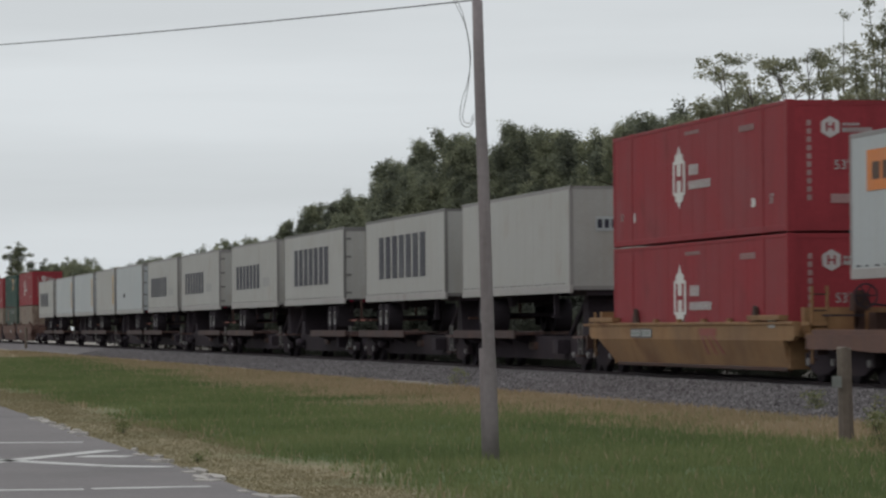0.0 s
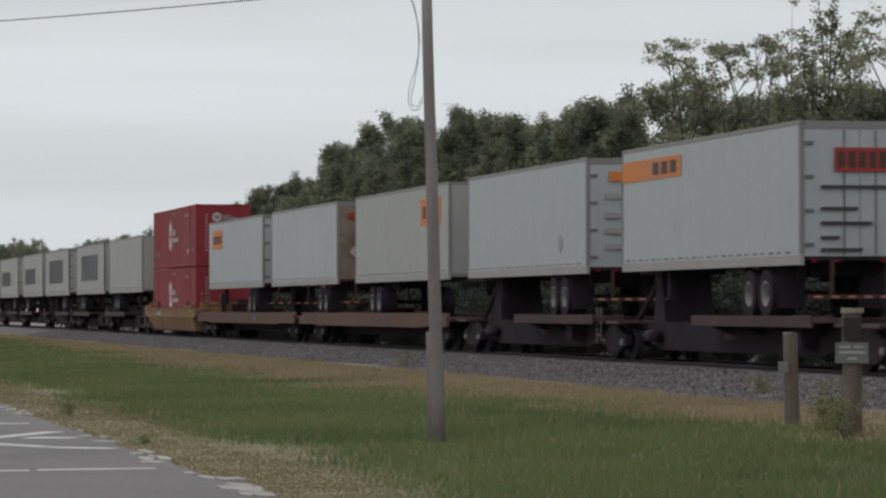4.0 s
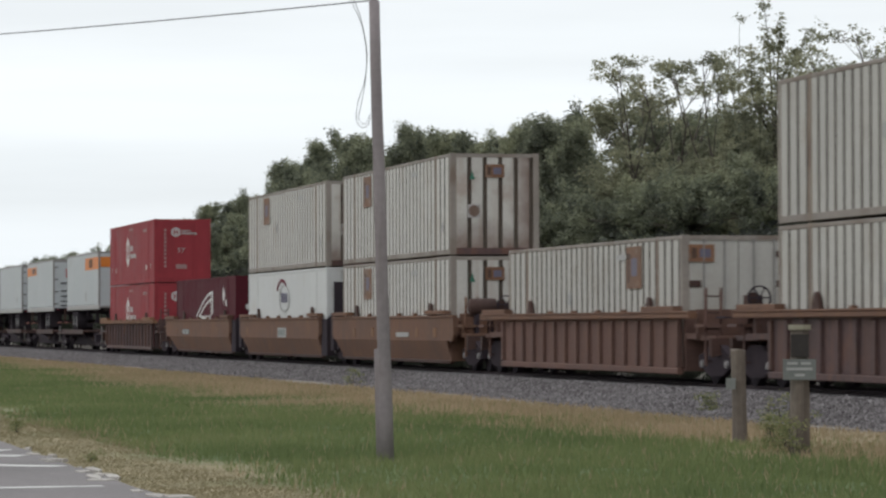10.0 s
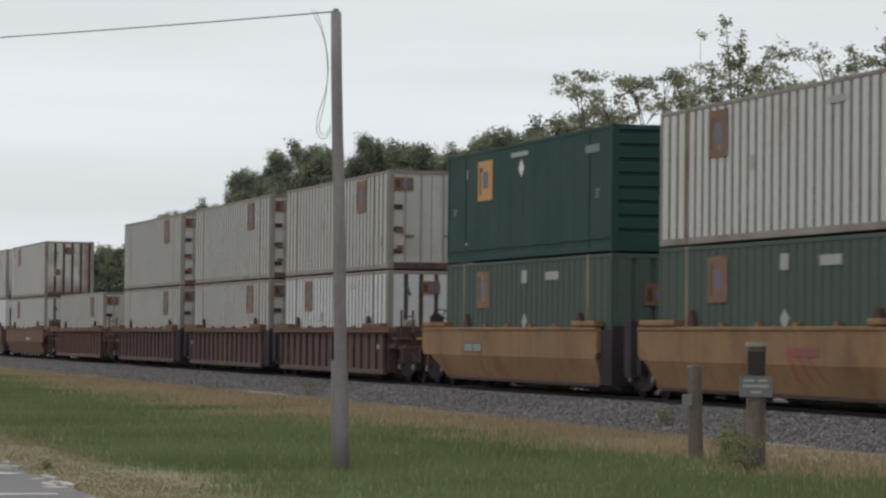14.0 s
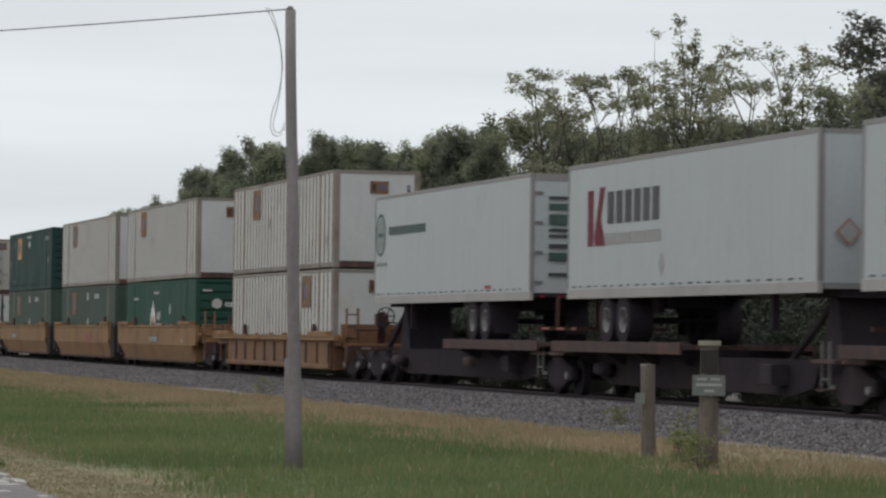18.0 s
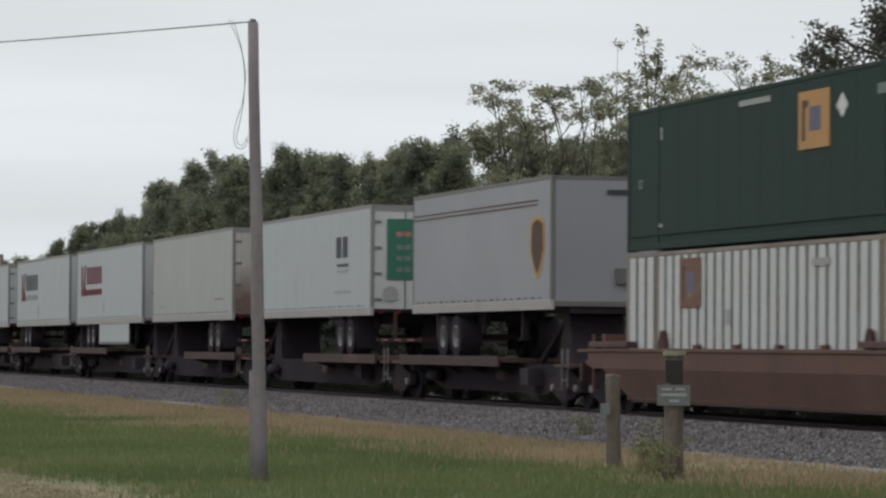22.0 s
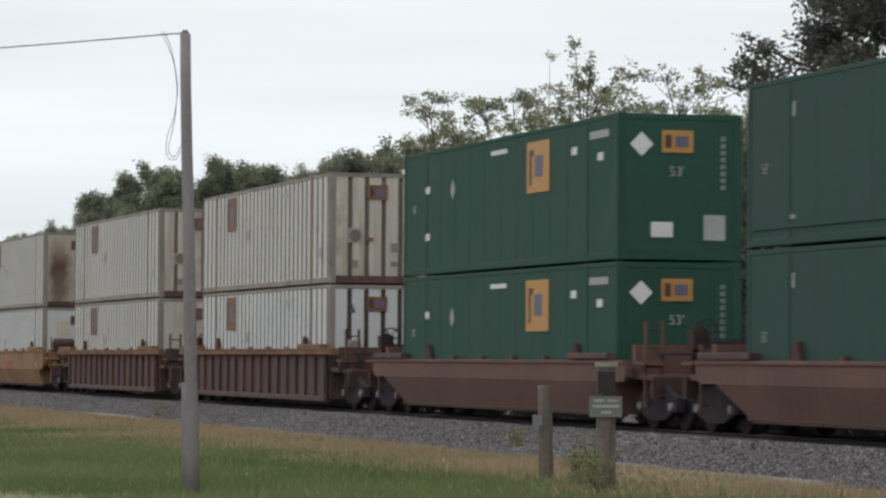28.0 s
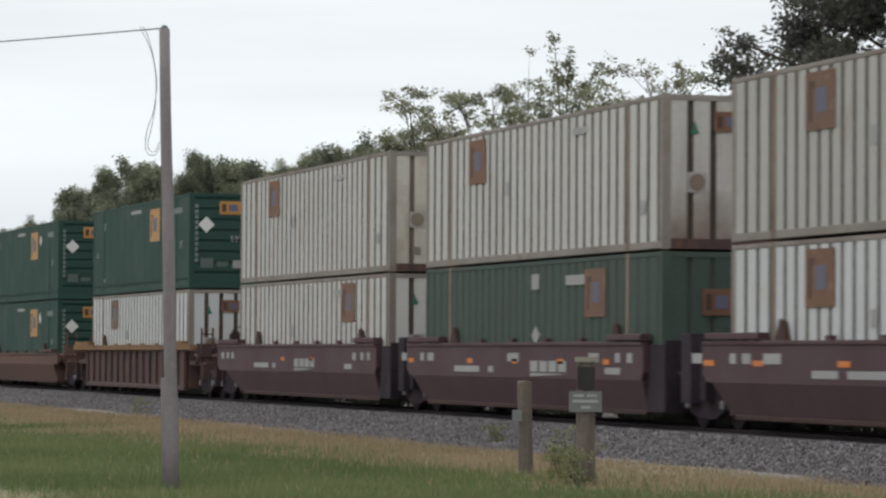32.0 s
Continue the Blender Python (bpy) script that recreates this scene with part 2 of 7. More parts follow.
def island_material(name, colors, rough=0.8, spread=None, transl=0.0, spec=0.25):
    """Many small pieces in one mesh: each takes its tone from its own random number; spread: a slow drift over the ground."""
    m = bpy.data.materials.new(name)
    m.use_nodes = True
    n, l = m.node_tree.nodes, m.node_tree.links
    b = n["Principled BSDF"]
    b.inputs["Roughness"].default_value = rough
    b.inputs["Specular IOR Level"].default_value = spec
    g = n.new("ShaderNodeNewGeometry")
    r = n.new("ShaderNodeValToRGB")
    el = r.color_ramp.elements
    while len(el) < len(colors):
        el.new(0.5)
    for i, c in enumerate(colors):
        el[i].position, el[i].color = i / (len(colors) - 1), (*c, 1)
    if spread:
        t = n.new("ShaderNodeTexNoise")
        t.inputs["Scale"].default_value, t.inputs["Detail"].default_value = spread, 3
        l.new(g.outputs["Position"], t.inputs["Vector"])
        a = n.new("ShaderNodeMath")
        a.operation = "MULTIPLY_ADD"
        l.new(g.outputs["Random Per Island"], a.inputs[0])
        a.inputs[1].default_value = 0.4
        mr = n.new("ShaderNodeMapRange")
        mr.inputs[1].default_value, mr.inputs[2].default_value = 0.3, 0.7
        mr.inputs[3].default_value, mr.inputs[4].default_value = -0.05, 0.6
        l.new(t.outputs[0], mr.inputs[0])
        l.new(mr.outputs[0], a.inputs[2])
        l.new(a.outputs[0], r.inputs[0])
    else:
        l.new(g.outputs["Random Per Island"], r.inputs[0])
    l.new(r.outputs[0], b.inputs["Base Color"])
    if transl:
        tr = n.new("ShaderNodeBsdfTranslucent")
        l.new(r.outputs[0], tr.inputs[0])
        mx = n.new("ShaderNodeMixShader")
        mx.inputs[0].default_value = transl
        l.new(b.outputs[0], mx.inputs[1])
        l.new(tr.outputs[0], mx.inputs[2])
        l.new(mx.outputs[0], n["Material Output"].inputs[0])
    return m


# dark groove tones put the shade of the recesses into the colour, besides dirt streaks
M["greygroove"] = material("shaded_grimy_groove", (0.100, 0.092, 0.082), 0.75, vary=0.2, streak=0.3, dirt=(0.11, 0.085, 0.065), dirt_amount=0.25)
M["cleangroove"] = material("shaded_dusty_groove", (0.125, 0.120, 0.112), 0.7, vary=0.2, streak=0.3, dirt=(0.14, 0.115, 0.09), dirt_amount=0.25)
M["shadegroove"] = material("shaded_rusty_groove", (0.088, 0.070, 0.054), 0.8, vary=0.3, streak=0.3, dirt=(0.06, 0.03, 0.02), dirt_amount=0.3)
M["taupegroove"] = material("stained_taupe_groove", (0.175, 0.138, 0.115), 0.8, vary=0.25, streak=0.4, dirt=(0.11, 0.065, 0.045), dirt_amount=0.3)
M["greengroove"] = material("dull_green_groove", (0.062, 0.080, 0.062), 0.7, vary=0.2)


def burnt_material():
    """Dull white paint with two broad brown rust smears running down it."""
    m = material("rust_smeared_paint", (0.42, 0.375, 0.30), 0.7, vary=0.14, streak=0.3, dirt=(0.24, 0.17, 0.11), dirt_amount=0.3)
    n, l = m.node_tree.nodes, m.node_tree.links
    b = n["Principled BSDF"]
    old = b.inputs["Base Color"].links[0].from_socket
    tco, sp, nz = n.new("ShaderNodeTexCoord"), n.new("ShaderNodeSeparateXYZ"), n.new("ShaderNodeTexNoise")
    nz.inputs["Scale"].default_value, nz.inputs["Detail"].default_value = 2.2, 4
    l.new(tco.outputs["Object"], sp.inputs[0])
    l.new(tco.outputs["Object"], nz.inputs["Vector"])
    ma = n.new("ShaderNodeMath")
    ma.operation = "MULTIPLY_ADD"
    l.new(nz.outputs[0], ma.inputs[0])
    ma.inputs[1].default_value = 0.55
    l.new(sp.outputs[1], ma.inputs[2])
    mr = n.new("ShaderNodeMapRange")
    mr.inputs[1].default_value, mr.inputs[2].default_value = -1.02, 1.58
    l.new(ma.outputs[0], mr.inputs[0])
    r = n.new("ShaderNodeValToRGB")
    el = r.color_ramp.elements
    el[0].position, el[0].color = 0.03, (0.25, 0.25, 0.25, 1)
    el[1].position, el[1].color = 0.97, (0.2, 0.2, 0.2, 1)
    for p, v in ((0.17, 1.0), (0.30, 0.95), (0.42, 0.3), (0.66, 0.25), (0.78, 1.0), (0.91, 1.0)):
        e = el.new(p)
        e.color = (v, v, v, 1)
    l.new(mr.outputs[0], r.inputs[0])
    zr = n.new("ShaderNodeValToRGB")
    ze = zr.color_ramp.elements
    ze[0].position, ze[0].color = 0.0, (0.75, 0.75, 0.75, 1)
    ze[1].position, ze[1].color = 1.0, (0.1, 0.1, 0.1, 1)
    e = ze.new(0.55)
    e.color = (1, 1, 1, 1)
    zm = n.new("ShaderNodeMapRange")
    zm.inputs[1].default_value, zm.inputs[2].default_value = 0.2, 2.8
    l.new(sp.outputs[2], zm.inputs[0])
    l.new(zm.outputs[0], zr.inputs[0])
    mu = n.new("ShaderNodeMath")
    mu.operation = "MULTIPLY"
    l.new(r.outputs[0], mu.inputs[0])
    l.new(zr.outputs[0], mu.inputs[1])
    mix = n.new("ShaderNodeMixRGB")
    l.new(mu.outputs[0], mix.inputs[0])
    l.new(old, mix.inputs[1])
    mix.inputs[2].default_value = (0.070, 0.034, 0.025, 1)
    l.new(mix.outputs[0], b.inputs["Base Color"])
    return m


def rusting_material(name="rust_eaten_end_paint", foot=0.0):
    """Worn white end paint eaten by rust from its foot upwards and along one corner."""
    m = material(name, (0.455, 0.440, 0.405), 0.7, vary=0.14, streak=0.3, dirt=(0.20, 0.11, 0.065), dirt_amount=0.2)
    n, l = m.node_tree.nodes, m.node_tree.links
    b = n["Principled BSDF"]
    old = b.inputs["Base Color"].links[0].from_socket
    tco, sp, nz = n.new("ShaderNodeTexCoord"), n.new("ShaderNodeSeparateXYZ"), n.new("ShaderNodeTexNoise")
    nz.inputs["Scale"].default_value, nz.inputs["Detail"].default_value = 1.8, 5
    l.new(tco.outputs["Object"], sp.inputs[0])
    l.new(tco.outputs["Object"], nz.inputs["Vector"])

    def ramp(socket, a, b_, gain):
        ma = n.new("ShaderNodeMath")
        ma.operation = "MULTIPLY_ADD"
        l.new(nz.outputs[0], ma.inputs[0])
        ma.inputs[1].default_value = gain
        l.new(socket, ma.inputs[2])
        mr = n.new("ShaderNodeMapRange")
        mr.inputs[1].default_value, mr.inputs[2].default_value = a, b_
        l.new(ma.outputs[0], mr.inputs[0])
        return mr.outputs[0]

    low, side = ramp(sp.outputs[2], foot + 0.55, foot - 0.55, -1.1), ramp(sp.outputs[1], 0.70, 1.45, 0.7)
    mx = n.new("ShaderNodeMath")
    mx.operation = "MAXIMUM"
    l.new(low, mx.inputs[0])
    l.new(side, mx.inputs[1])
    sc = n.new("ShaderNodeMath")
    sc.operation = "MULTIPLY"
    sc.inputs[1].default_value = 0.85
    l.new(mx.outputs[0], sc.inputs[0])
    mix = n.new("ShaderNodeMixRGB")
    l.new(sc.outputs[0], mix.inputs[0])
    l.new(old, mix.inputs[1])
    mix.inputs[2].default_value = (0.100, 0.043, 0.027, 1)
    l.new(mix.outputs[0], b.inputs["Base Color"])
    return m


M["rusting"] = rusting_material()
M["rustingdoor"] = rusting_material("rust_stained_door_paint", 2.8)
M["burnt"] = burnt_material()
M["leaf"] = island_material("dark_foliage", [(0.058, 0.062, 0.056), (0.142, 0.156, 0.112), (0.238, 0.256, 0.166), (0.360, 0.358, 0.228)], spread=0.35, transl=0.35)
# these darker greens carry the shade behind and beneath the train
M["leafshade"] = island_material("shaded_foliage", [(0.029, 0.032, 0.028), (0.042, 0.046, 0.037), (0.056, 0.063, 0.045), (0.075, 0.084, 0.055)], spread=0.35, transl=0.15)
M["leaflight"] = island_material("light_foliage", [(0.130, 0.134, 0.102), (0.232, 0.240, 0.156), (0.370, 0.352, 0.230)], spread=0.5, transl=0.45)
M["leafbig"] = island_material("dusky_foliage", [(0.086, 0.084, 0.082), (0.120, 0.120, 0.105), (0.160, 0.162, 0.130), (0.215, 0.214, 0.165)], spread=0.5, transl=0.3)
M["stone"] = island_material("ballast_stone", [(0.053, 0.047, 0.048), (0.095, 0.086, 0.088), (0.126, 0.115, 0.116), (0.153, 0.141, 0.143), (0.178, 0.166, 0.167), (0.255, 0.242, 0.242)], 0.9)
M["greengrass"] = island_material("green_grass", [(0.104, 0.137, 0.060), (0.139, 0.175, 0.074), (0.175, 0.205, 0.089), (0.214, 0.225, 0.112)], spread=0.2, transl=0.3, spec=0.06)
M["mowngrass"] = island_material("mown_verge", [(0.196, 0.176, 0.104), (0.216, 0.188, 0.112), (0.236, 0.199, 0.122)], spread=0.5, transl=0.2, spec=0.04)
M["drygrass"] = island_material("dry_grass", [(0.212, 0.195, 0.108), (0.286, 0.232, 0.144), (0.340, 0.264, 0.174), (0.394, 0.311, 0.212)], spread=0.3, transl=0.3, spec=0.06)
M["weed"] = island_material("weed_leaves", [(0.13, 0.155, 0.068), (0.18, 0.195, 0.088), (0.235, 0.225, 0.115)], transl=0.25)


# ---------- mesh tools ----------
class Geo:
    """Collects vertices and faces for one mesh."""

    def __init__(self, groove=None):
        self.v, self.f = [], []
        self.groove, self.in_groove = groove, []

    def add(self, verts, faces):
        o = len(self.v)
        self.v += [tuple(p) for p in verts]
        self.f += [tuple(i + o for i in q) for q in faces]
        return self

    def box(self, x0, x1, y0, y1, z0, z1):
        return self.add([(x, y, z) for x in (x0, x1) for y in (y0, y1) for z in (z0, z1)],
                        [(0, 1, 3, 2), (4, 6, 7, 5), (0, 4, 5, 1), (2, 3, 7, 6), (0, 2, 6, 4), (1, 5, 7, 3)])

    def cbox(self, x0, x1, y0, y1, z0, z1, c=0.02):
        """A box with chamfered upright and lengthwise edges."""
        pts = [(y0 + c, z0), (y1 - c, z0), (y1, z0 + c), (y1, z1 - c), (y1 - c, z1), (y0 + c, z1), (y0, z1 - c), (y0, z0 + c)]
        return self.prism_x(pts, x0, x1)

    def prism_x(self, yz, x0, x1):
        k = len(yz)
        return self.add([(x0, y, z) for y, z in yz] + [(x1, y, z) for y, z in yz],
                        [tuple(range(k))[::-1], tuple(range(k, 2 * k))] + [(i, (i + 1) % k, k + (i + 1) % k, k + i) for i in range(k)])

    def prism_y(self, xz, y0, y1):
        k = len(xz)
        return self.add([(x, y0, z) for x, z in xz] + [(x, y1, z) for x, z in xz],
                        [tuple(range(k)), tuple(range(k, 2 * k))[::-1]] + [(i, k + i, k + (i + 1) % k, (i + 1) % k) for i in range(k)])

    def tube(self, pts, radii, k=7, cap=True):
        """A tapered round bar along pts."""
        pts = [Vector(p) for p in pts]
        o = len(self.v)
        for i, p in enumerate(pts):
            d = (pts[min(i + 1, len(pts) - 1)] - pts[max(i - 1, 0)]).normalized()
            a = d.cross(Vector((0.31, 0.17, 0.93)) if abs(d.z) < 0.9 else Vector((0, 1, 0))).normalized()
            b = d.cross(a)
            r = float(radii) if isinstance(radii, (int, float)) else float(radii[i])
            for j in range(k):
                q = 2 * math.pi * j / k
                self.v.append(tuple(p + r * (math.cos(q) * a + math.sin(q) * b)))
        for i in range(len(pts) - 1):
            for j in range(k):
                m0, m1 = o + i * k + j, o + i * k + (j + 1) % k
                self.f.append((m0, m1, m1 + k, m0 + k))
        if cap:
            self.f.append(tuple(o + j for j in range(k))[::-1])
            self.f.append(tuple(o + (len(pts) - 1) * k + j for j in range(k)))
        return self

    def disc_y(self, x, y0, y1, z, r, k=20, hole=0.0):
        """A wheel-like disc or ring whose axis is y."""
        c = [(math.cos(2 * math.pi * i / k), math.sin(2 * math.pi * i / k)) for i in range(k)]
        if not hole:
            return self.prism_y([(x + r * a, z + r * b) for a, b in c], y0, y1)
        vs = [(x + q * a, y, z + q * b) for y in (y0, y1) for q in (r, hole) for a, b in c]
        fs = []
        for i in range(k):
            j = (i + 1) % k
            fs += [(i, j, k + j, k + i), (2 * k + i, 3 * k + i, 3 * k + j, 2 * k + j), (i, 2 * k + i, 2 * k + j, j), (k + i, k + j, 3 * k + j, 3 * k + i)]
        return self.add(vs, fs)

    def mesh(self, name, mat, smooth=False):
        me = bpy.data.meshes.new(name)
        me.from_pydata(self.v, [], self.f)
        me.materials.append(mat)
        if self.groove:  # grooves of a folded sheet take a second material
            me.materials.append(self.groove)
            me.polygons.foreach_set("material_index", self.in_groove)
        if smooth:
            me.polygons.foreach_set("use_smooth", [True] * len(me.polygons))
        me.update()
        return me


def part(name, geo, mat, parent, label="", smooth=False):
    ob = new(name, geo.mesh(name, mat, smooth))
    ob.parent = parent
    if label:
        tagged(ob, label=label)
    return ob


def thing(name, label, category, group="", kind=""):
    return tagged(new(name), label, category, group, kind)


def cloud_mesh(name, verts, tris_per, mat):
    """One mesh out of many small pieces: verts (n, k, 3) and the faces of one piece."""
    v = np.asarray(verts, np.float32)
    n, k = v.shape[:2]
    f = (np.asarray(tris_per)[None] + (np.arange(n) * k)[:, None, None]).reshape(-1, len(tris_per[0]))
    me = bpy.data.meshes.new(name)
    me.vertices.add(n * k)
    me.vertices.foreach_set("co", v.reshape(-1))
    me.loops.add(f.size)
    me.loops.foreach_set("vertex_index", f.reshape(-1).astype(np.int32))
    me.polygons.add(len(f))
    me.polygons.foreach_set("loop_start", np.arange(0, f.size, f.shape[1], dtype=np.int32))
    me.materials.append(mat)
    me.update(calc_edges=True)
    return me


# ---------- ground, road, ballast, track ----------
TRACK_Y, RAIL_Z = 23.10, 0.44


def ground_material():
    m = bpy.data.materials.new("rough_grass_ground")
    m.use_nodes = True
    n, l = m.node_tree.nodes, m.node_tree.links
    b = n["Principled BSDF"]
    b.inputs["Roughness"].default_value = 0.95
    g = n.new("ShaderNodeNewGeometry")
    sp = n.new("ShaderNodeSeparateXYZ")
    l.new(g.outputs["Position"], sp.inputs[0])
    t1, t2, t3 = (n.new("ShaderNodeTexNoise") for _ in range(3))
    for t, s in ((t1, 0.22), (t2, 1.6), (t3, 14.0)):
        t.inputs["Scale"].default_value, t.inputs["Detail"].default_value = s, 5
        l.new(g.outputs["Position"], t.inputs["Vector"])
    wob = n.new("ShaderNodeMath")
    wob.operation = "MULTIPLY_ADD"
    l.new(t1.outputs[0], wob.inputs[0])
    wob.inputs[1].default_value = 5.0
    l.new(sp.outputs[1], wob.inputs[2])
    r = n.new("ShaderNodeValToRGB")  # dry by the road and under the bank, green between
    mr = n.new("ShaderNodeMapRange")
    mr.inputs[1].default_value, mr.inputs[2].default_value = 4.0, 26.0
    l.new(wob.outputs[0], mr.inputs[0])
    l.new(mr.outputs[0], r.inputs[0])
    el = r.color_ramp.elements
    dry, green = (0.25, 0.198, 0.122, 1), (0.100, 0.142, 0.058, 1)
    el[0].position, el[0].color = 0.20, (0.235, 0.198, 0.118, 1)
    el[1].position, el[1].color = 0.28, green
    for p, c in ((0.52, green), (0.60, dry), (0.755, dry), (0.785, (0.26, 0.24, 0.225, 1))):
        e = el.new(p)
        e.color = c
    mix = n.new("ShaderNodeMixRGB")
    mix.blend_type, mix.inputs[0].default_value = "MULTIPLY", 0.75
    l.new(r.outputs[0], mix.inputs[1])
    rr = n.new("ShaderNodeValToRGB")
    rr.color_ramp.elements[0].position, rr.color_ramp.elements[0].color = 0.3, (0.7, 0.74, 0.66, 1)
    rr.color_ramp.elements[1].position, rr.color_ramp.elements[1].color = 0.7, (1.15, 1.12, 1.05, 1)
    l.new(t2.outputs[0], rr.inputs[0])
    l.new(rr.outputs[0], mix.inputs[2])
    l.new(mix.outputs[0], b.inputs["Base Color"])
    bn = n.new("ShaderNodeBump")
    bn.inputs["Strength"].default_value, bn.inputs["Distance"].default_value = 0.8, 0.08
    l.new(t3.outputs[0], bn.inputs["Height"])
    l.new(bn.outputs[0], b.inputs["Normal"])
    return m


def ground():
    xs = np.unique(np.concatenate([np.linspace(-3000, -420, 12), np.linspace(-400, 60, 185), np.linspace(90, 3000, 10)]))
    ys = np.unique(np.concatenate([np.linspace(-1500, -20, 8), np.linspace(-12, 60, 73), np.linspace(80, 2500, 10)]))
    g = Geo()
    for x in xs:
        for y in ys:
            z = 0.0
            if 6 < y < 20 and -400 < x < 60:
                z = 0.09 * (noise.noise((x * 0.12, y * 0.2, 0)) + 0.5 * noise.noise((x * 0.5, y * 0.5, 3))) * min(1, (y - 6) / 3)
            g.v.append((x, y, z))
    k = len(ys)
    for i in range(len(xs) - 1):
        for j in range(k - 1):
            g.f.append((i * k + j, (i + 1) * k + j, (i + 1) * k + j + 1, i * k + j + 1))
    return tagged(new("ground", g.mesh("ground", ground_material(), True)), "uneven grassy ground, green with dry tan strips", "ground", kind="structure")


ground()


def road():
    rng = random.Random(4)
    g = Geo()
    xs = [120 - i * 0.8 for i in range(500)]
    edge = [4.93 + 0.10 * noise.noise((x * 0.9, 0, 0)) + 0.10 * noise.noise((x * 3.1, 5, 0)) for x in xs]
    for x, e in zip(xs, edge):
        g.v += [(x, -4.2, 0.0), (x, -4.2, 0.03), (x, e - 0.06, 0.03), (x, e, 0.0)]
    for i in range(len(xs) - 1):
        for j in range(3):
            g.f.append((4 * i + j, 4 * i + j + 1, 4 * i + j + 5, 4 * i + j + 4))
    rd = tagged(new("road", g.mesh("road", M["asphalt"])), "worn grey asphalt road with a ragged edge", "road", kind="structure")
    crumbs = Geo()  # pale broken slabs along the edge
    for i in range(80):
        x = -26 - rng.random() * 42
        if -57 < x < -50 and rng.random() < 0.6:
            continue
        y = 4.88 + rng.uniform(-0.16, 0.12)
        wide = 1.6 if x > -42 else 1.0
        a, b = rng.uniform(0.1, 0.42) * wide, rng.uniform(0.03, 0.11) * wide
        k = rng.randint(5, 7)
        poly = [(x + a * math.cos(6.283 * j / k) * rng.uniform(0.7, 1.2), y + b * math.sin(6.283 * j / k) * rng.uniform(0.7, 1.2)) for j in range(k)]
        o = len(crumbs.v)
        crumbs.v += [(px, py, 0.0) for px, py in poly] + [(px, py, 0.035 + rng.uniform(0, 0.015)) for px, py in poly]
        crumbs.f += [tuple(range(o + k, o + 2 * k))] + [(o + j, o + (j + 1) % k, o + k + (j + 1) % k, o + k + j) for j in range(k)]
    tagged(new("broken_road_edge", crumbs.mesh("broken_road_edge", M["sand"])), "pale broken concrete and sand along the road edge", "road edge", kind="stuff")

    def stripe(pts, w):
        s = Geo()
        (x0, y0), (x1, y1) = pts
        d = Vector((x1 - x0, y1 - y0)).normalized()
        nx, ny = -d.y * w / 2, d.x * w / 2
        q = [(x0 + nx, y0 + ny), (x1 + nx, y1 + ny), (x1 - nx, y1 - ny), (x0 - nx, y0 - ny)]
        s.add([(a, b, 0.026) for a, b in q] + [(a, b, 0.035) for a, b in q], [(4, 5, 6, 7), (0, 1, 5, 4), (1, 2, 6, 5), (2, 3, 7, 6), (3, 0, 4, 7)])
        tagged(new("road_marking", s.mesh("road_marking", M["roadpaint"])), "worn white painted line on the asphalt", "road marking", "crossing markings on the road", "structure")

    for pts, w in ((((-53.4, -0.5), (-52.2, 4.5)), 0.3), (((-37.3, -0.5), (-37.0, 3.2)), 0.24), (((-37.1, 3.3), (-37.2, 4.55)), 0.24),
                   (((-42.6, 1.6), (-48.6, 4.55)), 0.3), (((-48.2, 1.6), (-43.2, 4.0)), 0.3), (((-43.1, 4.05), (-42.6, 4.7)), 0.32),
                   (((-46.5, 4.0), (-46.2, 4.6)), 0.5)):
        stripe(pts, w)


road()


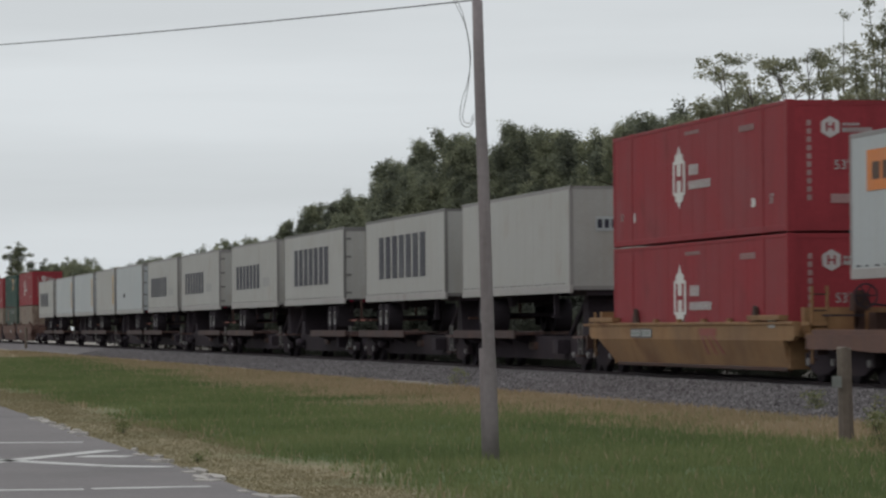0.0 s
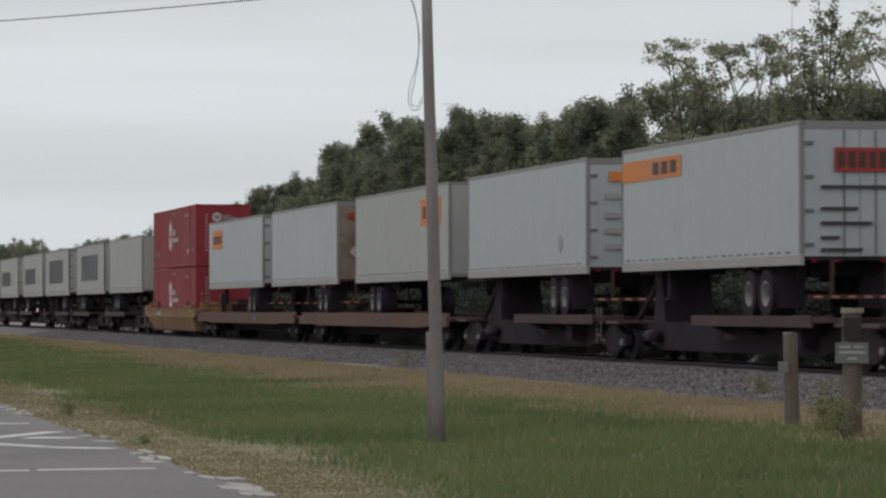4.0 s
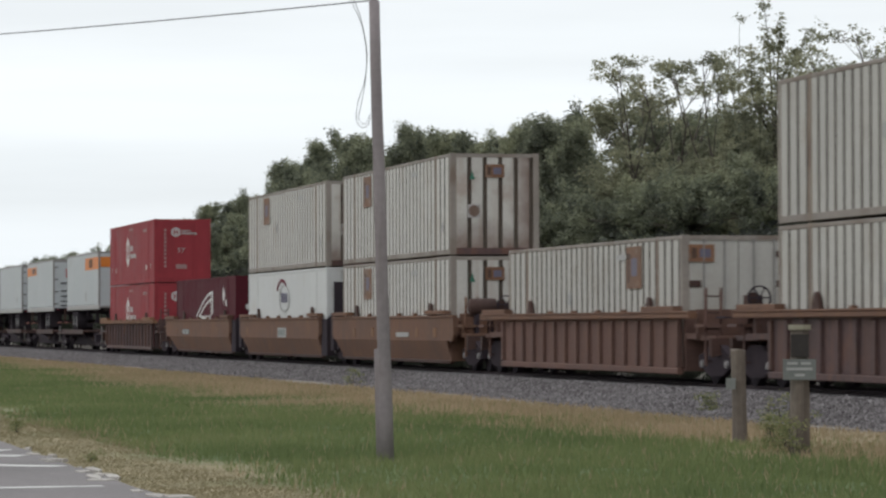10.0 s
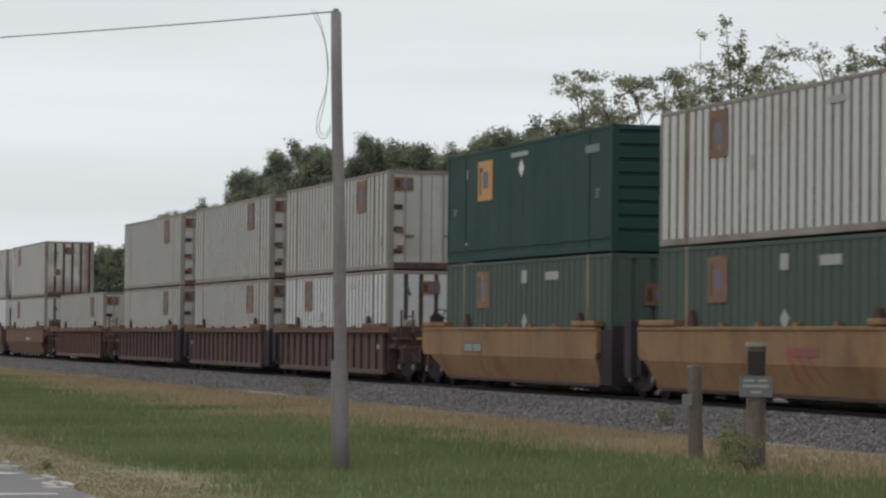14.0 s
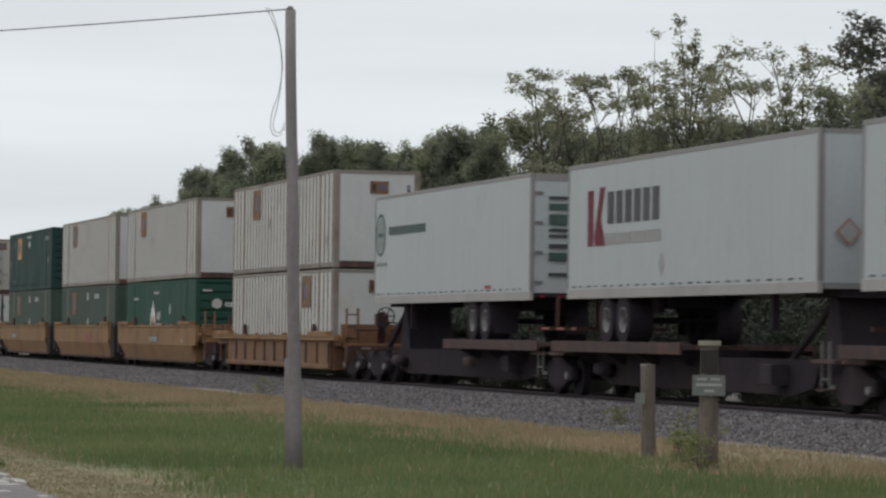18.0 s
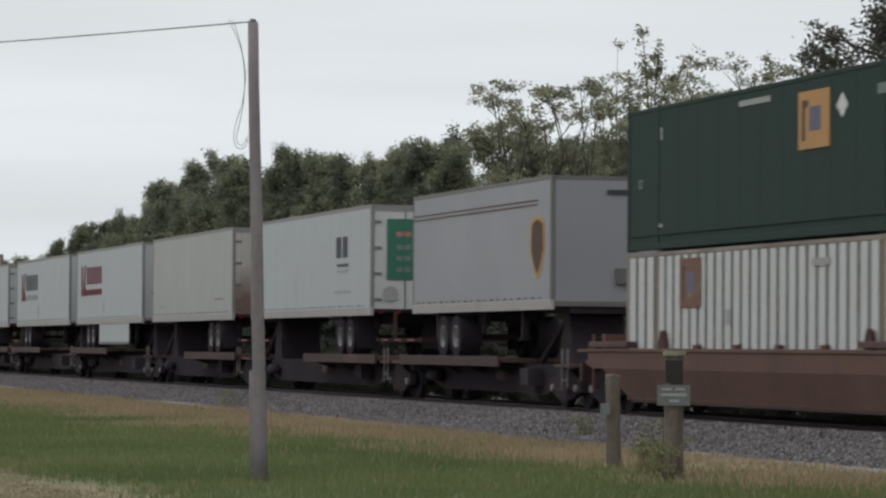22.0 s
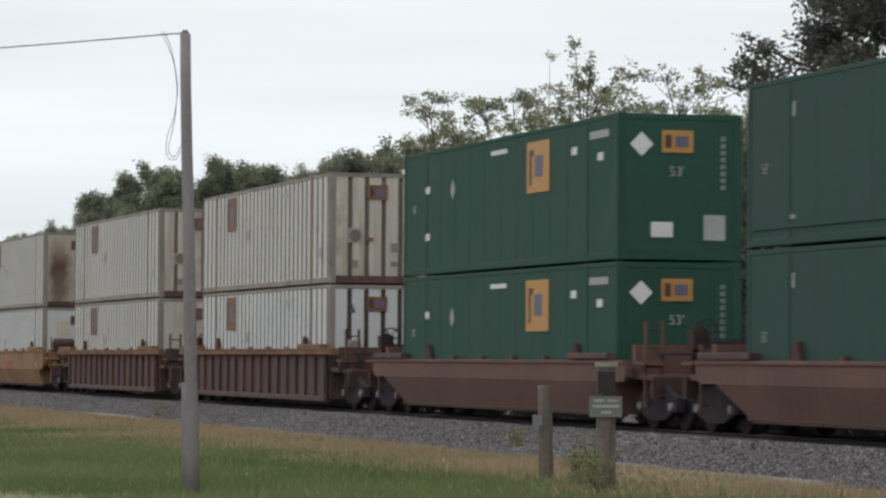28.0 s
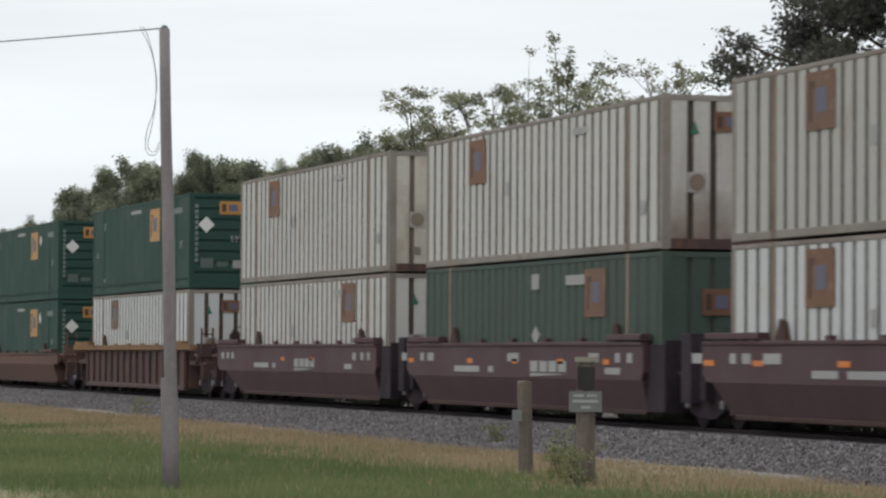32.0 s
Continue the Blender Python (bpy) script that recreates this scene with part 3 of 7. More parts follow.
def ballast_bed():
    g = Geo()
    xs = [720 - 4 * i for i in range(485)]
    prof = [(-4.75, -0.05), (-3.7, 0.05), (-1.72, RAIL_Z - 0.08), (1.72, RAIL_Z - 0.08), (3.5, -0.05)]
    for x in xs:
        for j, (y, z) in enumerate(prof):
            w = 0.18 * noise.noise((x * 0.15, j * 7.0, 1)) if j in (0, 4) else 0.05 * noise.noise((x * 0.4, j * 7.0, 2))
            g.v.append((x, TRACK_Y + y + w, z))
    for i in range(len(xs) - 1):
        for j in range(4):
            g.f.append((5 * i + j, 5 * i + j + 1, 5 * i + j + 6, 5 * i + j + 5))
    m = material("crushed_stone_bed", (0.170, 0.157, 0.158), 0.95, vary=0.35, scale=4.0, dirt=(0.07, 0.065, 0.062), dirt_amount=0.4, dirt_scale=9.0, bump=1.0, bump_scale=22)
    tagged(new("ballast_bed", g.mesh("ballast_bed", m, True)), "raised bed of grey crushed stone under the track", "ballast", kind="structure")
    # grimy stone strip, coloured darker still for the shadow beneath the train
    dark = material("shaded_oily_stone", (0.072, 0.060, 0.067), 0.95, vary=0.3, scale=4.0, bump=0.8, bump_scale=22)
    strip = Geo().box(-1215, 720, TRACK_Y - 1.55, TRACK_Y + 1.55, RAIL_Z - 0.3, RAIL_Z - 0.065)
    tagged(new("track_bed", strip.mesh("track_bed", dark)), "oily stone along the rails, darkened for the shade under the train", "ballast", kind="structure")
    # loose stones on the near shoulder
    rng = np.random.default_rng(7)
    n = 90000
    x = -38 - 190 * rng.random(n) ** 1.7
    y = -4.7 + 3.2 * rng.random(n) ** 0.72
    z = np.interp(y, [-4.75, -3.7, -1.72], [-0.05, 0.05, RAIL_Z - 0.08])
    z = np.maximum(z, 0.0)
    s = rng.uniform(0.014, 0.036, n) * (1 + (rng.random(n) < 0.06) * 0.9) * np.interp(y, [-4.7, -3.6], [0.55, 1.0])
    base = np.array([(1, 0, 0), (-1, 0, 0), (0, 1, 0), (0, -1, 0), (0, 0, 1), (0, 0, -1)], float)
    v = base[None] * s[:, None, None] * rng.uniform(0.55, 1.3, (n, 6, 1))
    a = rng.uniform(0, 6.28, n)
    c_, s_ = np.cos(a), np.sin(a)
    vx = v[..., 0] * c_[:, None] - v[..., 1] * s_[:, None]
    vy = v[..., 0] * s_[:, None] + v[..., 1] * c_[:, None]
    v = np.stack([vx + x[:, None], vy + (TRACK_Y + y)[:, None], v[..., 2] * 0.8 + z[:, None] + 0.012], -1)
    me = cloud_mesh("ballast_stones", v, [(0, 2, 4), (2, 1, 4), (1, 3, 4), (3, 0, 4), (2, 0, 5), (1, 2, 5), (3, 1, 5), (0, 3, 5)], M["stone"])
    tagged(new("ballast_stones", me), "loose grey crushed stones on the track shoulder", "gravel", kind="stuff")


ballast_bed()


def track():
    tk = thing("railway_track", "rusty steel rails on dark timber ties", "railway track", kind="structure")
    for sy in (-0.7525, 0.7525):
        y = TRACK_Y + sy
        g = Geo()
        prof = [(-0.075, 0), (0.075, 0), (0.075, 0.012), (0.012, 0.035), (0.012, 0.125), (0.036, 0.14), (0.036, 0.17), (-0.036, 0.17), (-0.036, 0.14), (-0.012, 0.125), (-0.012, 0.035), (-0.075, 0.012)]
        g.prism_x([(y + a, RAIL_Z - 0.17 + b) for a, b in prof], -1215, 720)
        part("rail", g, M["rail"], tk)
    tie = Geo().cbox(-0.115, 0.115, -1.3, 1.3, -0.18, 0.0, 0.01).mesh("tie", M["tie"])
    for i in range(160):
        o = new("tie", tie)
        o.parent = tk
        o.location = (-30 - 0.55 * i, TRACK_Y, RAIL_Z - 0.172)


track()


# ---------- grass ----------
def grass(name, mat, label, n, region, height, seed, keep, tall_at):
    rng = np.random.default_rng(seed)
    (x0, x1), (y0, y1) = region
    x = x1 - (x1 - x0) * rng.random(n) ** 2.0
    y = rng.uniform(y0, y1, n)
    w = np.array([noise.noise((float(a) * 0.22, float(b) * 0.22, 9.0)) for a, b in zip(x, y)])
    ok = keep(x, y, w, rng.random(n))
    x, y, w = x[ok], y[ok], w[ok]
    n = len(x)
    tall = np.array([noise.noise((float(a) * 0.7, float(b) * 0.7, 2.0)) for a, b in zip(x, y)])
    h = height * rng.uniform(0.5, 1.25, n) * (1 + 0.6 * tall) * np.interp(y, *tall_at)
    far = np.hypot(x, y) / 50.0
    wd = rng.uniform(0.005, 0.011, n) * np.maximum(1, far)
    a = rng.uniform(0, 6.28, n)
    lean = rng.uniform(0.05, 0.7, n) * h
    la = rng.uniform(0, 6.28, n)
    p = np.stack([x, y, np.full(n, -0.02)], -1)
    d = np.stack([np.cos(a) * wd, np.sin(a) * wd, np.zeros(n)], -1)
    mid = p + np.stack([np.cos(la) * lean * 0.35, np.sin(la) * lean * 0.35, 0.02 + h * 0.55], -1)
    tip = p + np.stack([np.cos(la) * lean, np.sin(la) * lean, 0.02 + h], -1)
    v = np.stack([p - d, p + d, mid + d * 0.8, mid - d * 0.8, tip], 1)
    me = cloud_mesh(name, v, [(0, 1, 2), (0, 2, 3), (3, 2, 4)], mat)
    return tagged(new(name, me), label, "grass", kind="stuff")


def green_to(x):
    """Where the green grass gives way to the dry strip under the ballast."""
    return np.interp(x, [-200, -126, -100, -82, -66, -54, -45, -24], [16.4, 14.2, 12.9, 13.0, 13.8, 14.7, 15.2, 15.6])


grass("green_grass", M["greengrass"], "unmown green grass and weeds beside the road", 230000, ((-200, -24), (6.3, 17.5)), 0.13, 1,
      lambda x, y, w, r: (r < np.clip(0.9 * (y - 6.3 - 0.8 * w), 0, 1) * np.clip(0.5 + (green_to(x) - y) / 2.6 + 1.0 * w, 0.04, 1)), ([6.3, 7.2, 8, 12, 17], [0.5, 0.9, 1.0, 0.9, 1.0]))
grass("dry_grass", M["drygrass"], "dry tan grass in a strip under the ballast", 185000, ((-260, -24), (6.4, 19.0)), 0.15, 2,
      lambda x, y, w, r: (r < np.clip(0.5 + (y - green_to(x)) / 2.6 - 1.0 * w, 0.06, 1) * np.clip((18.7 - y) * 1.2, 0, 1)), ([6.4, 12, 15, 17.6, 19.0], [0.8, 0.9, 1.1, 1.0, 0.4]))
grass("mown_grass", M["mowngrass"], "short olive and tan mown grass along the road edge", 110000, ((-120, -24), (4.95, 7.2)), 0.014, 3,
      lambda x, y, w, r: (r < np.clip(0.95 + 0.6 * w, 0.5, 1) * np.clip(2.2 * (7.1 - y), 0, 1)), ([4.95, 7.2], [0.8, 1.2]))


# ---------- pole, posts ----------
def utility_pole():
    p = thing("utility_pole", "leaning weathered wooden utility pole standing in the grass", "utility pole")
    base, top = Vector((-43.32, 8.90, -0.1)), Vector((-44.10, 8.90, 5.90))
    g = Geo()
    pts = [base.lerp(top, i / 8) + Vector((0.02 * math.sin(i * 1.7), 0, 0)) for i in range(9)]
    g.tube(pts, [0.090 - 0.0027 * i for i in range(9)], 12)
    part("shaft", g, M["wood"], p, smooth=True)
    b2 = base.lerp(top, 0.255)
    g = Geo().tube([base + Vector((-0.05, -0.03, 0)), base.lerp(b2, 0.5) + Vector((-0.045, -0.03, 0)), b2 + Vector((-0.04, -0.03, 0))], [0.098, 0.094, 0.088], 9)
    part("splice", g, M["wood"], p, "stub bolted beside the pole's foot", True)
    part("cap", Geo().tube([top, top + Vector((0, 0, 0.05))], [0.06, 0.03], 8), M["darkrail"], p, smooth=True)
    end = Vector((-92.0, -6.0, 8.60))
    t0 = top + Vector((-0.03, -0.05, 0.01))
    cable = []
    for i in range(31):
        f = i / 30
        cable.append(t0.lerp(end, f) - Vector((0, 0, 0.25 * 4 * f * (1 - f))))
    part("cable", Geo().tube(cable, 0.009, 6), M["wire"], p, "sagging twisted service cable", True)
    left = Vector((-0.25, -0.97, 0))
    loop = [(-0.27, 0.03), (-0.20, -0.12), (-0.13, -0.40), (-0.09, -0.72), (-0.13, -1.05), (-0.21, -1.30), (-0.23, -1.52), (-0.17, -1.62), (-0.09, -1.60), (-0.05, -1.50)]
    loop2 = [(-0.31, 0.03), (-0.16, -0.30), (-0.10, -0.66), (-0.11, -1.00), (-0.15, -1.24), (-0.20, -1.50), (-0.12, -1.58), (-0.05, -1.45)]
    for q in (loop, loop2):
        pts = [top + left * (-a) + Vector((0, 0, b)) for a, b in q]
        fine = []
        for i in range(len(pts) - 1):
            p0, p1, p2, p3 = pts[max(i - 1, 0)], pts[i], pts[i + 1], pts[min(i + 2, len(pts) - 1)]
            for f in (0, 0.25, 0.5, 0.75):
                fine.append(0.5 * (2 * p1 + (p2 - p0) * f + (2 * p0 - 5 * p1 + 4 * p2 - p3) * f * f + (3 * p1 - p0 - 3 * p2 + p3) * f ** 3))
        part("drip_loop", Geo().tube(fine + [pts[-1]], 0.0045, 5), M["wire"], p, "thin loop of slack wire", True)


utility_pole()


def tie_post(x, y, h, w, lean, label, mat):
    p = thing("wooden_post", label, "post", "posts beside the track")
    a = math.atan2(y, x)
    g = Geo()
    n = 7
    for i in range(n):
        f = i / (n - 1)
        z = -0.2 + (h + 0.2) * f
        s = w / 2 * (1 + 0.03 * math.sin(5 * f + x)) * (1.06 - 0.08 * f)
        for k in range(8):
            q = 2 * math.pi * (k + 0.5) / 8
            r = s * (1.12 if k % 2 else 1.05)
            g.v.append((x + lean * f + r * math.cos(q + a), y + r * 0.85 * math.sin(q + a), z + (0.02 * math.sin(k * 2.1) if i == n - 1 else 0)))
    for i in range(n - 1):
        for k in range(8):
            g.f.append((i * 8 + k, i * 8 + (k + 1) % 8, i * 8 + 8 + (k + 1) % 8, i * 8 + 8 + k))
    g.f.append(tuple((n - 1) * 8 + k for k in range(8)))
    part("post", g, mat, p)
    return p, a


def posts():
    p, a = tie_post(-48.25, 15.09, 1.36, 0.23, -0.10, "short weathered timber post with a small grey plate", M["tie"])
    # plates face the road user: broad side towards the camera's bearing
    def facing(x, y, z0, z1, half, th, off):
        d = Vector((-x, -y, 0)).normalized()
        s = Vector((-d.y, d.x, 0))
        c = Vector((x, y, 0)) + d * 0.13 + s * off
        g = Geo()
        pts = [c + s * u + d * v for u, v in ((-half, 0), (half, 0), (half, th), (-half, th))]
        return g.add([(q.x, q.y, z) for z in (z0, z1) for q in pts], [(0, 1, 2, 3), (7, 6, 5, 4), (0, 4, 5, 1), (1, 5, 6, 2), (2, 6, 7, 3), (3, 7, 4, 0)]), c, d, s
    g, *_ = facing(-48.30, 15.09, 0.80, 0.96, 0.07, 0.03, -0.12)
    part("plate", g, M["plate"], p, "small grey plate")
    p, a = tie_post(-43.77, 14.5, 1.69, 0.27, 0.02, "taller timber post with a pale sign and a bleached top", M["tie"])
    part("top_cap", Geo().tube([(-43.75, 14.5, 1.66), (-43.75, 14.5, 1.725)], 0.158, 8), M["tietop"], p, "bleached end grain")
    g, *_ = facing(-43.75, 14.5, 1.30, 1.60, 0.115, 0.03, 0.0)
    part("scorched_face", g, M["tiedark"], p, "dark face between the sign and the top")
    g, c, d, s = facing(-43.77, 14.5, 1.005, 1.275, 0.215, 0.045, 0.0)
    sign = part("sign", g, M["plate"], p, "small pale weathered sign plate")
    for z0, z1, u0, u1 in ((1.205, 1.235, -0.16, -0.02), (1.205, 1.235, 0.02, 0.15), (1.13, 1.165, -0.17, 0.17), (1.05, 1.085, -0.06, 0.07)):
        q = [c + d * 0.047 + s * u + d * v for u, v in ((u0, 0), (u1, 0), (u1, 0.004), (u0, 0.004))]
        part("text_bar", Geo().add([(w.x, w.y, z) for z in (z0, z1) for w in q], [(0, 1, 2, 3), (7, 6, 5, 4), (0, 4, 5, 1), (1, 5, 6, 2), (2, 6, 7, 3), (3, 7, 4, 0)]), M["greymark"], sign, "unreadable pale line of text")
    # a thin far marker post up the line
    p, a = tie_post(-283.0, 19.9, 1.8, 0.25, 0.0, "thin wooden stake standing in the grass", M["tie"])


posts()


# ---------- plants ----------
def leaf_cloud(rng, centres, radii, n, size, flat=0.7, tuft=0.2):
    """Leaf quads in tufts on twigs, bunched round the given centres."""
    centres, radii = np.asarray(centres, float), np.asarray(radii, float)
    m = max(8, n // 22)
    pick = rng.choice(len(centres), m, p=(radii ** 1.4) / (radii ** 1.4).sum())
    d = rng.normal(size=(m, 3))
    d /= np.linalg.norm(d, axis=1)[:, None]
    twig = centres[pick] + d * (radii[pick] * rng.random(m) ** 0.42)[:, None] * np.array([1, 1, flat])
    c = twig[rng.integers(0, m, n)] + rng.normal(0, tuft, (n, 3)) * np.array([1, 1, 0.7])
    u = rng.normal(size=(n, 3)) * np.array([1, 1, 0.6])
    u /= np.linalg.norm(u, axis=1)[:, None]
    t = np.cross(u, rng.normal(size=(n, 3)))
    t /= np.linalg.norm(t, axis=1)[:, None]
    s = (size * rng.uniform(0.6, 1.4, n))[:, None]
    return np.stack([c - u * s, c + t * s * 0.5, c + u * s, c - t * s * 0.5], 1)


# leaders of the ragged tall trees: start and height, end and height (as shares of the tree's), width
LEADERS = {
    31: [(-0.25, 0.86, -0.45, 1.0, 0.24), (0.1, 0.84, 0.2, 0.95, 0.24), (0.3, 0.80, 1.6, 0.93, 0.34), (-0.9, 0.74, -0.95, 0.87, 0.36), (0.0, 0.62, -0.1, 0.90, 0.62), (0.6, 0.6, 0.9, 0.86, 0.6),
         (0.7, 0.55, 0.8, 0.80, 0.75), (-0.6, 0.5, -0.6, 0.80, 0.75), (1.2, 0.5, 1.4, 0.76, 0.7), (0.3, 0.5, 0.3, 0.82, 0.8), (-1.1, 0.5, -1.2, 0.72, 0.6)],
    32: [(0.0, 0.66, 0.05, 1.0, 0.42), (0.5, 0.66, 0.95, 0.88, 0.4), (-0.4, 0.64, -0.8, 0.86, 0.36), (0.1, 0.5, 0.1, 0.80, 0.6), (0.6, 0.5, 0.7, 0.74, 0.6), (-0.5, 0.5, -0.5, 0.72, 0.6)],
    33: [(0.0, 0.66, 0.1, 1.0, 0.30), (-0.5, 0.66, -0.7, 0.93, 0.38), (0.5, 0.62, 0.9, 0.92, 0.30), (-0.9, 0.6, -1.3, 0.86, 0.42), (0.1, 0.5, 0.1, 0.84, 0.65), (1.0, 0.5, 1.3, 0.8, 0.45), (-0.6, 0.5, -0.6, 0.8, 0.65)],
}


def tree_meshes(seed, h, spread, n, size, style):
    """Trunk, limbs and twigs, and the leaves at their ends; the height is that of the topmost leaves."""
    rng = np.random.default_rng(seed)
    g = Geo()
    centres, radii = [], []
    lean = rng.normal(0, 0.3, 2)
    top = h * {"dense": 0.72, "slim": 0.8, "big": 0.78, "bush": 0.6, "cone": 0.93, "open": 0.62, "spire": 0.6, "head": 0.9}[style]
    fs = np.linspace(0, 1, 7)
    g.tube([(lean[0] * f + 0.12 * math.sin(3 * f + seed), lean[1] * f, -0.3 + (top + 0.3) * f) for f in fs], [0.017 * h * (1 - 0.8 * f) + 0.02 for f in fs], 8)

    def limb(p0, p2, r0, sag):
        p1 = p0.lerp(p2, 0.5) + Vector((rng.normal(0, 0.25), rng.normal(0, 0.25), sag))
        g.tube([p0, p1, p2], [r0, r0 * 0.6, r0 * 0.25], 5, False)
        return p1

    def twig(q0, q1, r0, rad):
        g.tube([q0, q1], [r0, r0 * 0.25], 4, False)
        centres.append(tuple(q1))
        radii.append(rad)

    def shoot(x, y, z0, z1, wide, tilt=None):
        """A leafy shoot, upright or tilted."""
        dx, dy = tilt or rng.normal(0, 0.25, 2)
        f = min(1.0, (z0 - 0.6) / top)
        g.tube([(lean[0] * f + 0.12 * math.sin(3 * f + seed), lean[1] * f, top * f), (x, y, z0), (x + dx * 0.94, y + dy * 0.94, z0 + (z1 - z0) * 0.94)], [0.05, 0.03, 0.006], 5, False)
        for f in np.linspace(0.1, 1, 7):
            centres.append((x + dx * f, y + dy * f, z0 + (z1 - z0) * f))
            radii.append(max(0.13, wide * (1.2 - 0.75 * f)))

    if style == "head":
        # a pointed crown: short boughs that carry separate ragged lobes, thin shoots on top
        for i in range(30):
            f = 0.30 + 0.70 * (i / 29) ** 0.8
            a = i * 2.4 + rng.uniform(-0.5, 0.5)
            reach = (spread * (1.02 - f) ** 0.75 + 0.18) * rng.uniform(0.55, 1.15)
            p0 = Vector((lean[0] * f, lean[1] * f, top * f))
            p2 = p0 + Vector((math.cos(a) * reach, math.sin(a) * reach, rng.uniform(0.1, 0.6)))
            limb(p0, p2, 0.05 * (1.1 - f * 0.7), 0.1)
            twig(p0.lerp(p2, 0.8), p2 + Vector((0, 0, rng.uniform(0.0, 0.3))), 0.02, rng.uniform(0.15, 0.62))
            twig(p0.lerp(p2, 0.5), p0.lerp(p2, 0.6) + Vector(rng.normal(0, 0.3, 3)), 0.02, rng.uniform(0.2, 0.6))
            if i % 3 == 0:
                twig(p2, p2 + Vector((math.cos(a) * 0.35, math.sin(a) * 0.35, rng.uniform(0.1, 0.5))), 0.012, 0.1)
        for k in range(5):
            x, y = rng.normal(0, 0.42, 2)
            z0 = h * rng.uniform(0.84, 0.92)
            shoot(x, y, z0, z0 + h * rng.uniform(0.04, 0.095), 0.08)
    elif style in ("dense", "slim", "big", "bush", "cone"):
        for i in range({"dense": 30, "slim": 30, "big": 48, "bush": 16, "cone": 40}[style]):
            f = rng.uniform(0.15, 1.0)
            a = i * 2.4 + rng.uniform(-0.5, 0.5)
            if style == "cone":
                reach, rise = spread * (1.05 - f) + 0.2, 0.1
            else:
                reach = spread * (0.45 + 0.55 * math.sin(math.pi * (0.15 + 0.72 * (1 - f))))
                rise = h * rng.uniform(0.03, 0.2)
            reach *= rng.uniform(0.6, 1.12)
            p0 = Vector((lean[0] * f, lean[1] * f, top * f))
            p2 = p0 + Vector((math.cos(a) * reach, math.sin(a) * reach, rise))
            limb(p0, p2, 0.008 * h * (1.1 - f * 0.7), 0.2)
            for k in range({"dense": 3, "slim": 3, "big": 5, "bush": 4, "cone": 3}[style]):
                q0 = p0.lerp(p2, rng.uniform(0.35, 1.0))
                sp = {"cone": 0.05, "slim": 0.04, "big": 0.06}.get(style, 0.075)
                q1 = q0 + Vector((rng.normal(0, sp) * h, rng.normal(0, sp) * h, rng.uniform(-0.02, 0.08) * h))
                twig(q0, q1, 0.02, h * {"dense": 0.054, "slim": 0.05, "big": 0.050, "bush": 0.14, "cone": 0.045}[style] * rng.uniform(0.6, 1.3))
        if style == "dense":
            for k in range(20):
                x, y = rng.normal(0, spread * 0.5, 2)
                z0 = h * rng.uniform(0.66, 0.80)
                shoot(x, y, z0, z0 + h * rng.uniform(0.07, 0.17), 0.20)
        if style == "slim":
            for k in range(5):
                x, y = rng.normal(0, spread * 0.45, 2)
                z0 = h * rng.uniform(0.76, 0.86)
                shoot(x, y, z0, z0 + h * rng.uniform(0.05, 0.11), 0.26)
    else:
        # a leafy lower crown with a few bare limbs that end in separate heads
        for i in range(16):
            a = i * 2.4
            z0 = h * rng.uniform(0.15, 0.55)
            p0 = Vector((0, 0, z0))
            p2 = p0 + Vector((math.cos(a), math.sin(a), rng.uniform(0.1, 0.5))) * spread * rng.uniform(0.5, 1.0)
            limb(p0, p2, 0.06, 0.1)
            for k in range(4):
                q0 = p0.lerp(p2, rng.uniform(0.4, 1.0))
                twig(q0, q0 + Vector(rng.normal(0, 0.7, 3)), 0.02, h * 0.07 * rng.uniform(0.6, 1.2))
        if style == "open":
            for i in range(5):
                a = i * 1.257 + rng.uniform(-0.3, 0.3)
                p0 = Vector((lean[0], lean[1], h * rng.uniform(0.45, 0.6)))
                p2 = Vector((math.cos(a) * spread * rng.uniform(0.35, 1.0), math.sin(a) * spread * rng.uniform(0.35, 1.0), h * rng.uniform(0.8, 0.96)))
                p1 = limb(p0, p2, 0.055, -0.3)
                for k in range(5):
                    q1 = p2 + Vector((rng.normal(0, 0.55), rng.normal(0, 0.55), rng.uniform(-0.15, 0.3)))
                    twig(p1.lerp(p2, rng.uniform(0.6, 1.0)), q1, 0.018, rng.uniform(0.28, 0.5))
                twig(p1, p1 + Vector(rng.normal(0, 0.5, 3)), 0.015, 0.35)
        else:
            for x0, z0, x1, z1, wide in LEADERS[seed]:
                shoot(x0, rng.normal(0, 0.2), h * z0, h * z1, wide, (x1 - x0, rng.normal(0, 0.2)))
    v = leaf_cloud(rng, centres, radii, n, size, {"open": 0.55, "cone": 0.6, "big": 0.65, "head": 0.9}.get(style, 0.75), {"open": 0.12, "spire": 0.12, "head": 0.19, "big": 0.16}.get(style, 0.2))
    return g, v, float(np.percentile(v[..., 2], {"spire": 99.8}.get(style, 99.6)))


TREES = {}


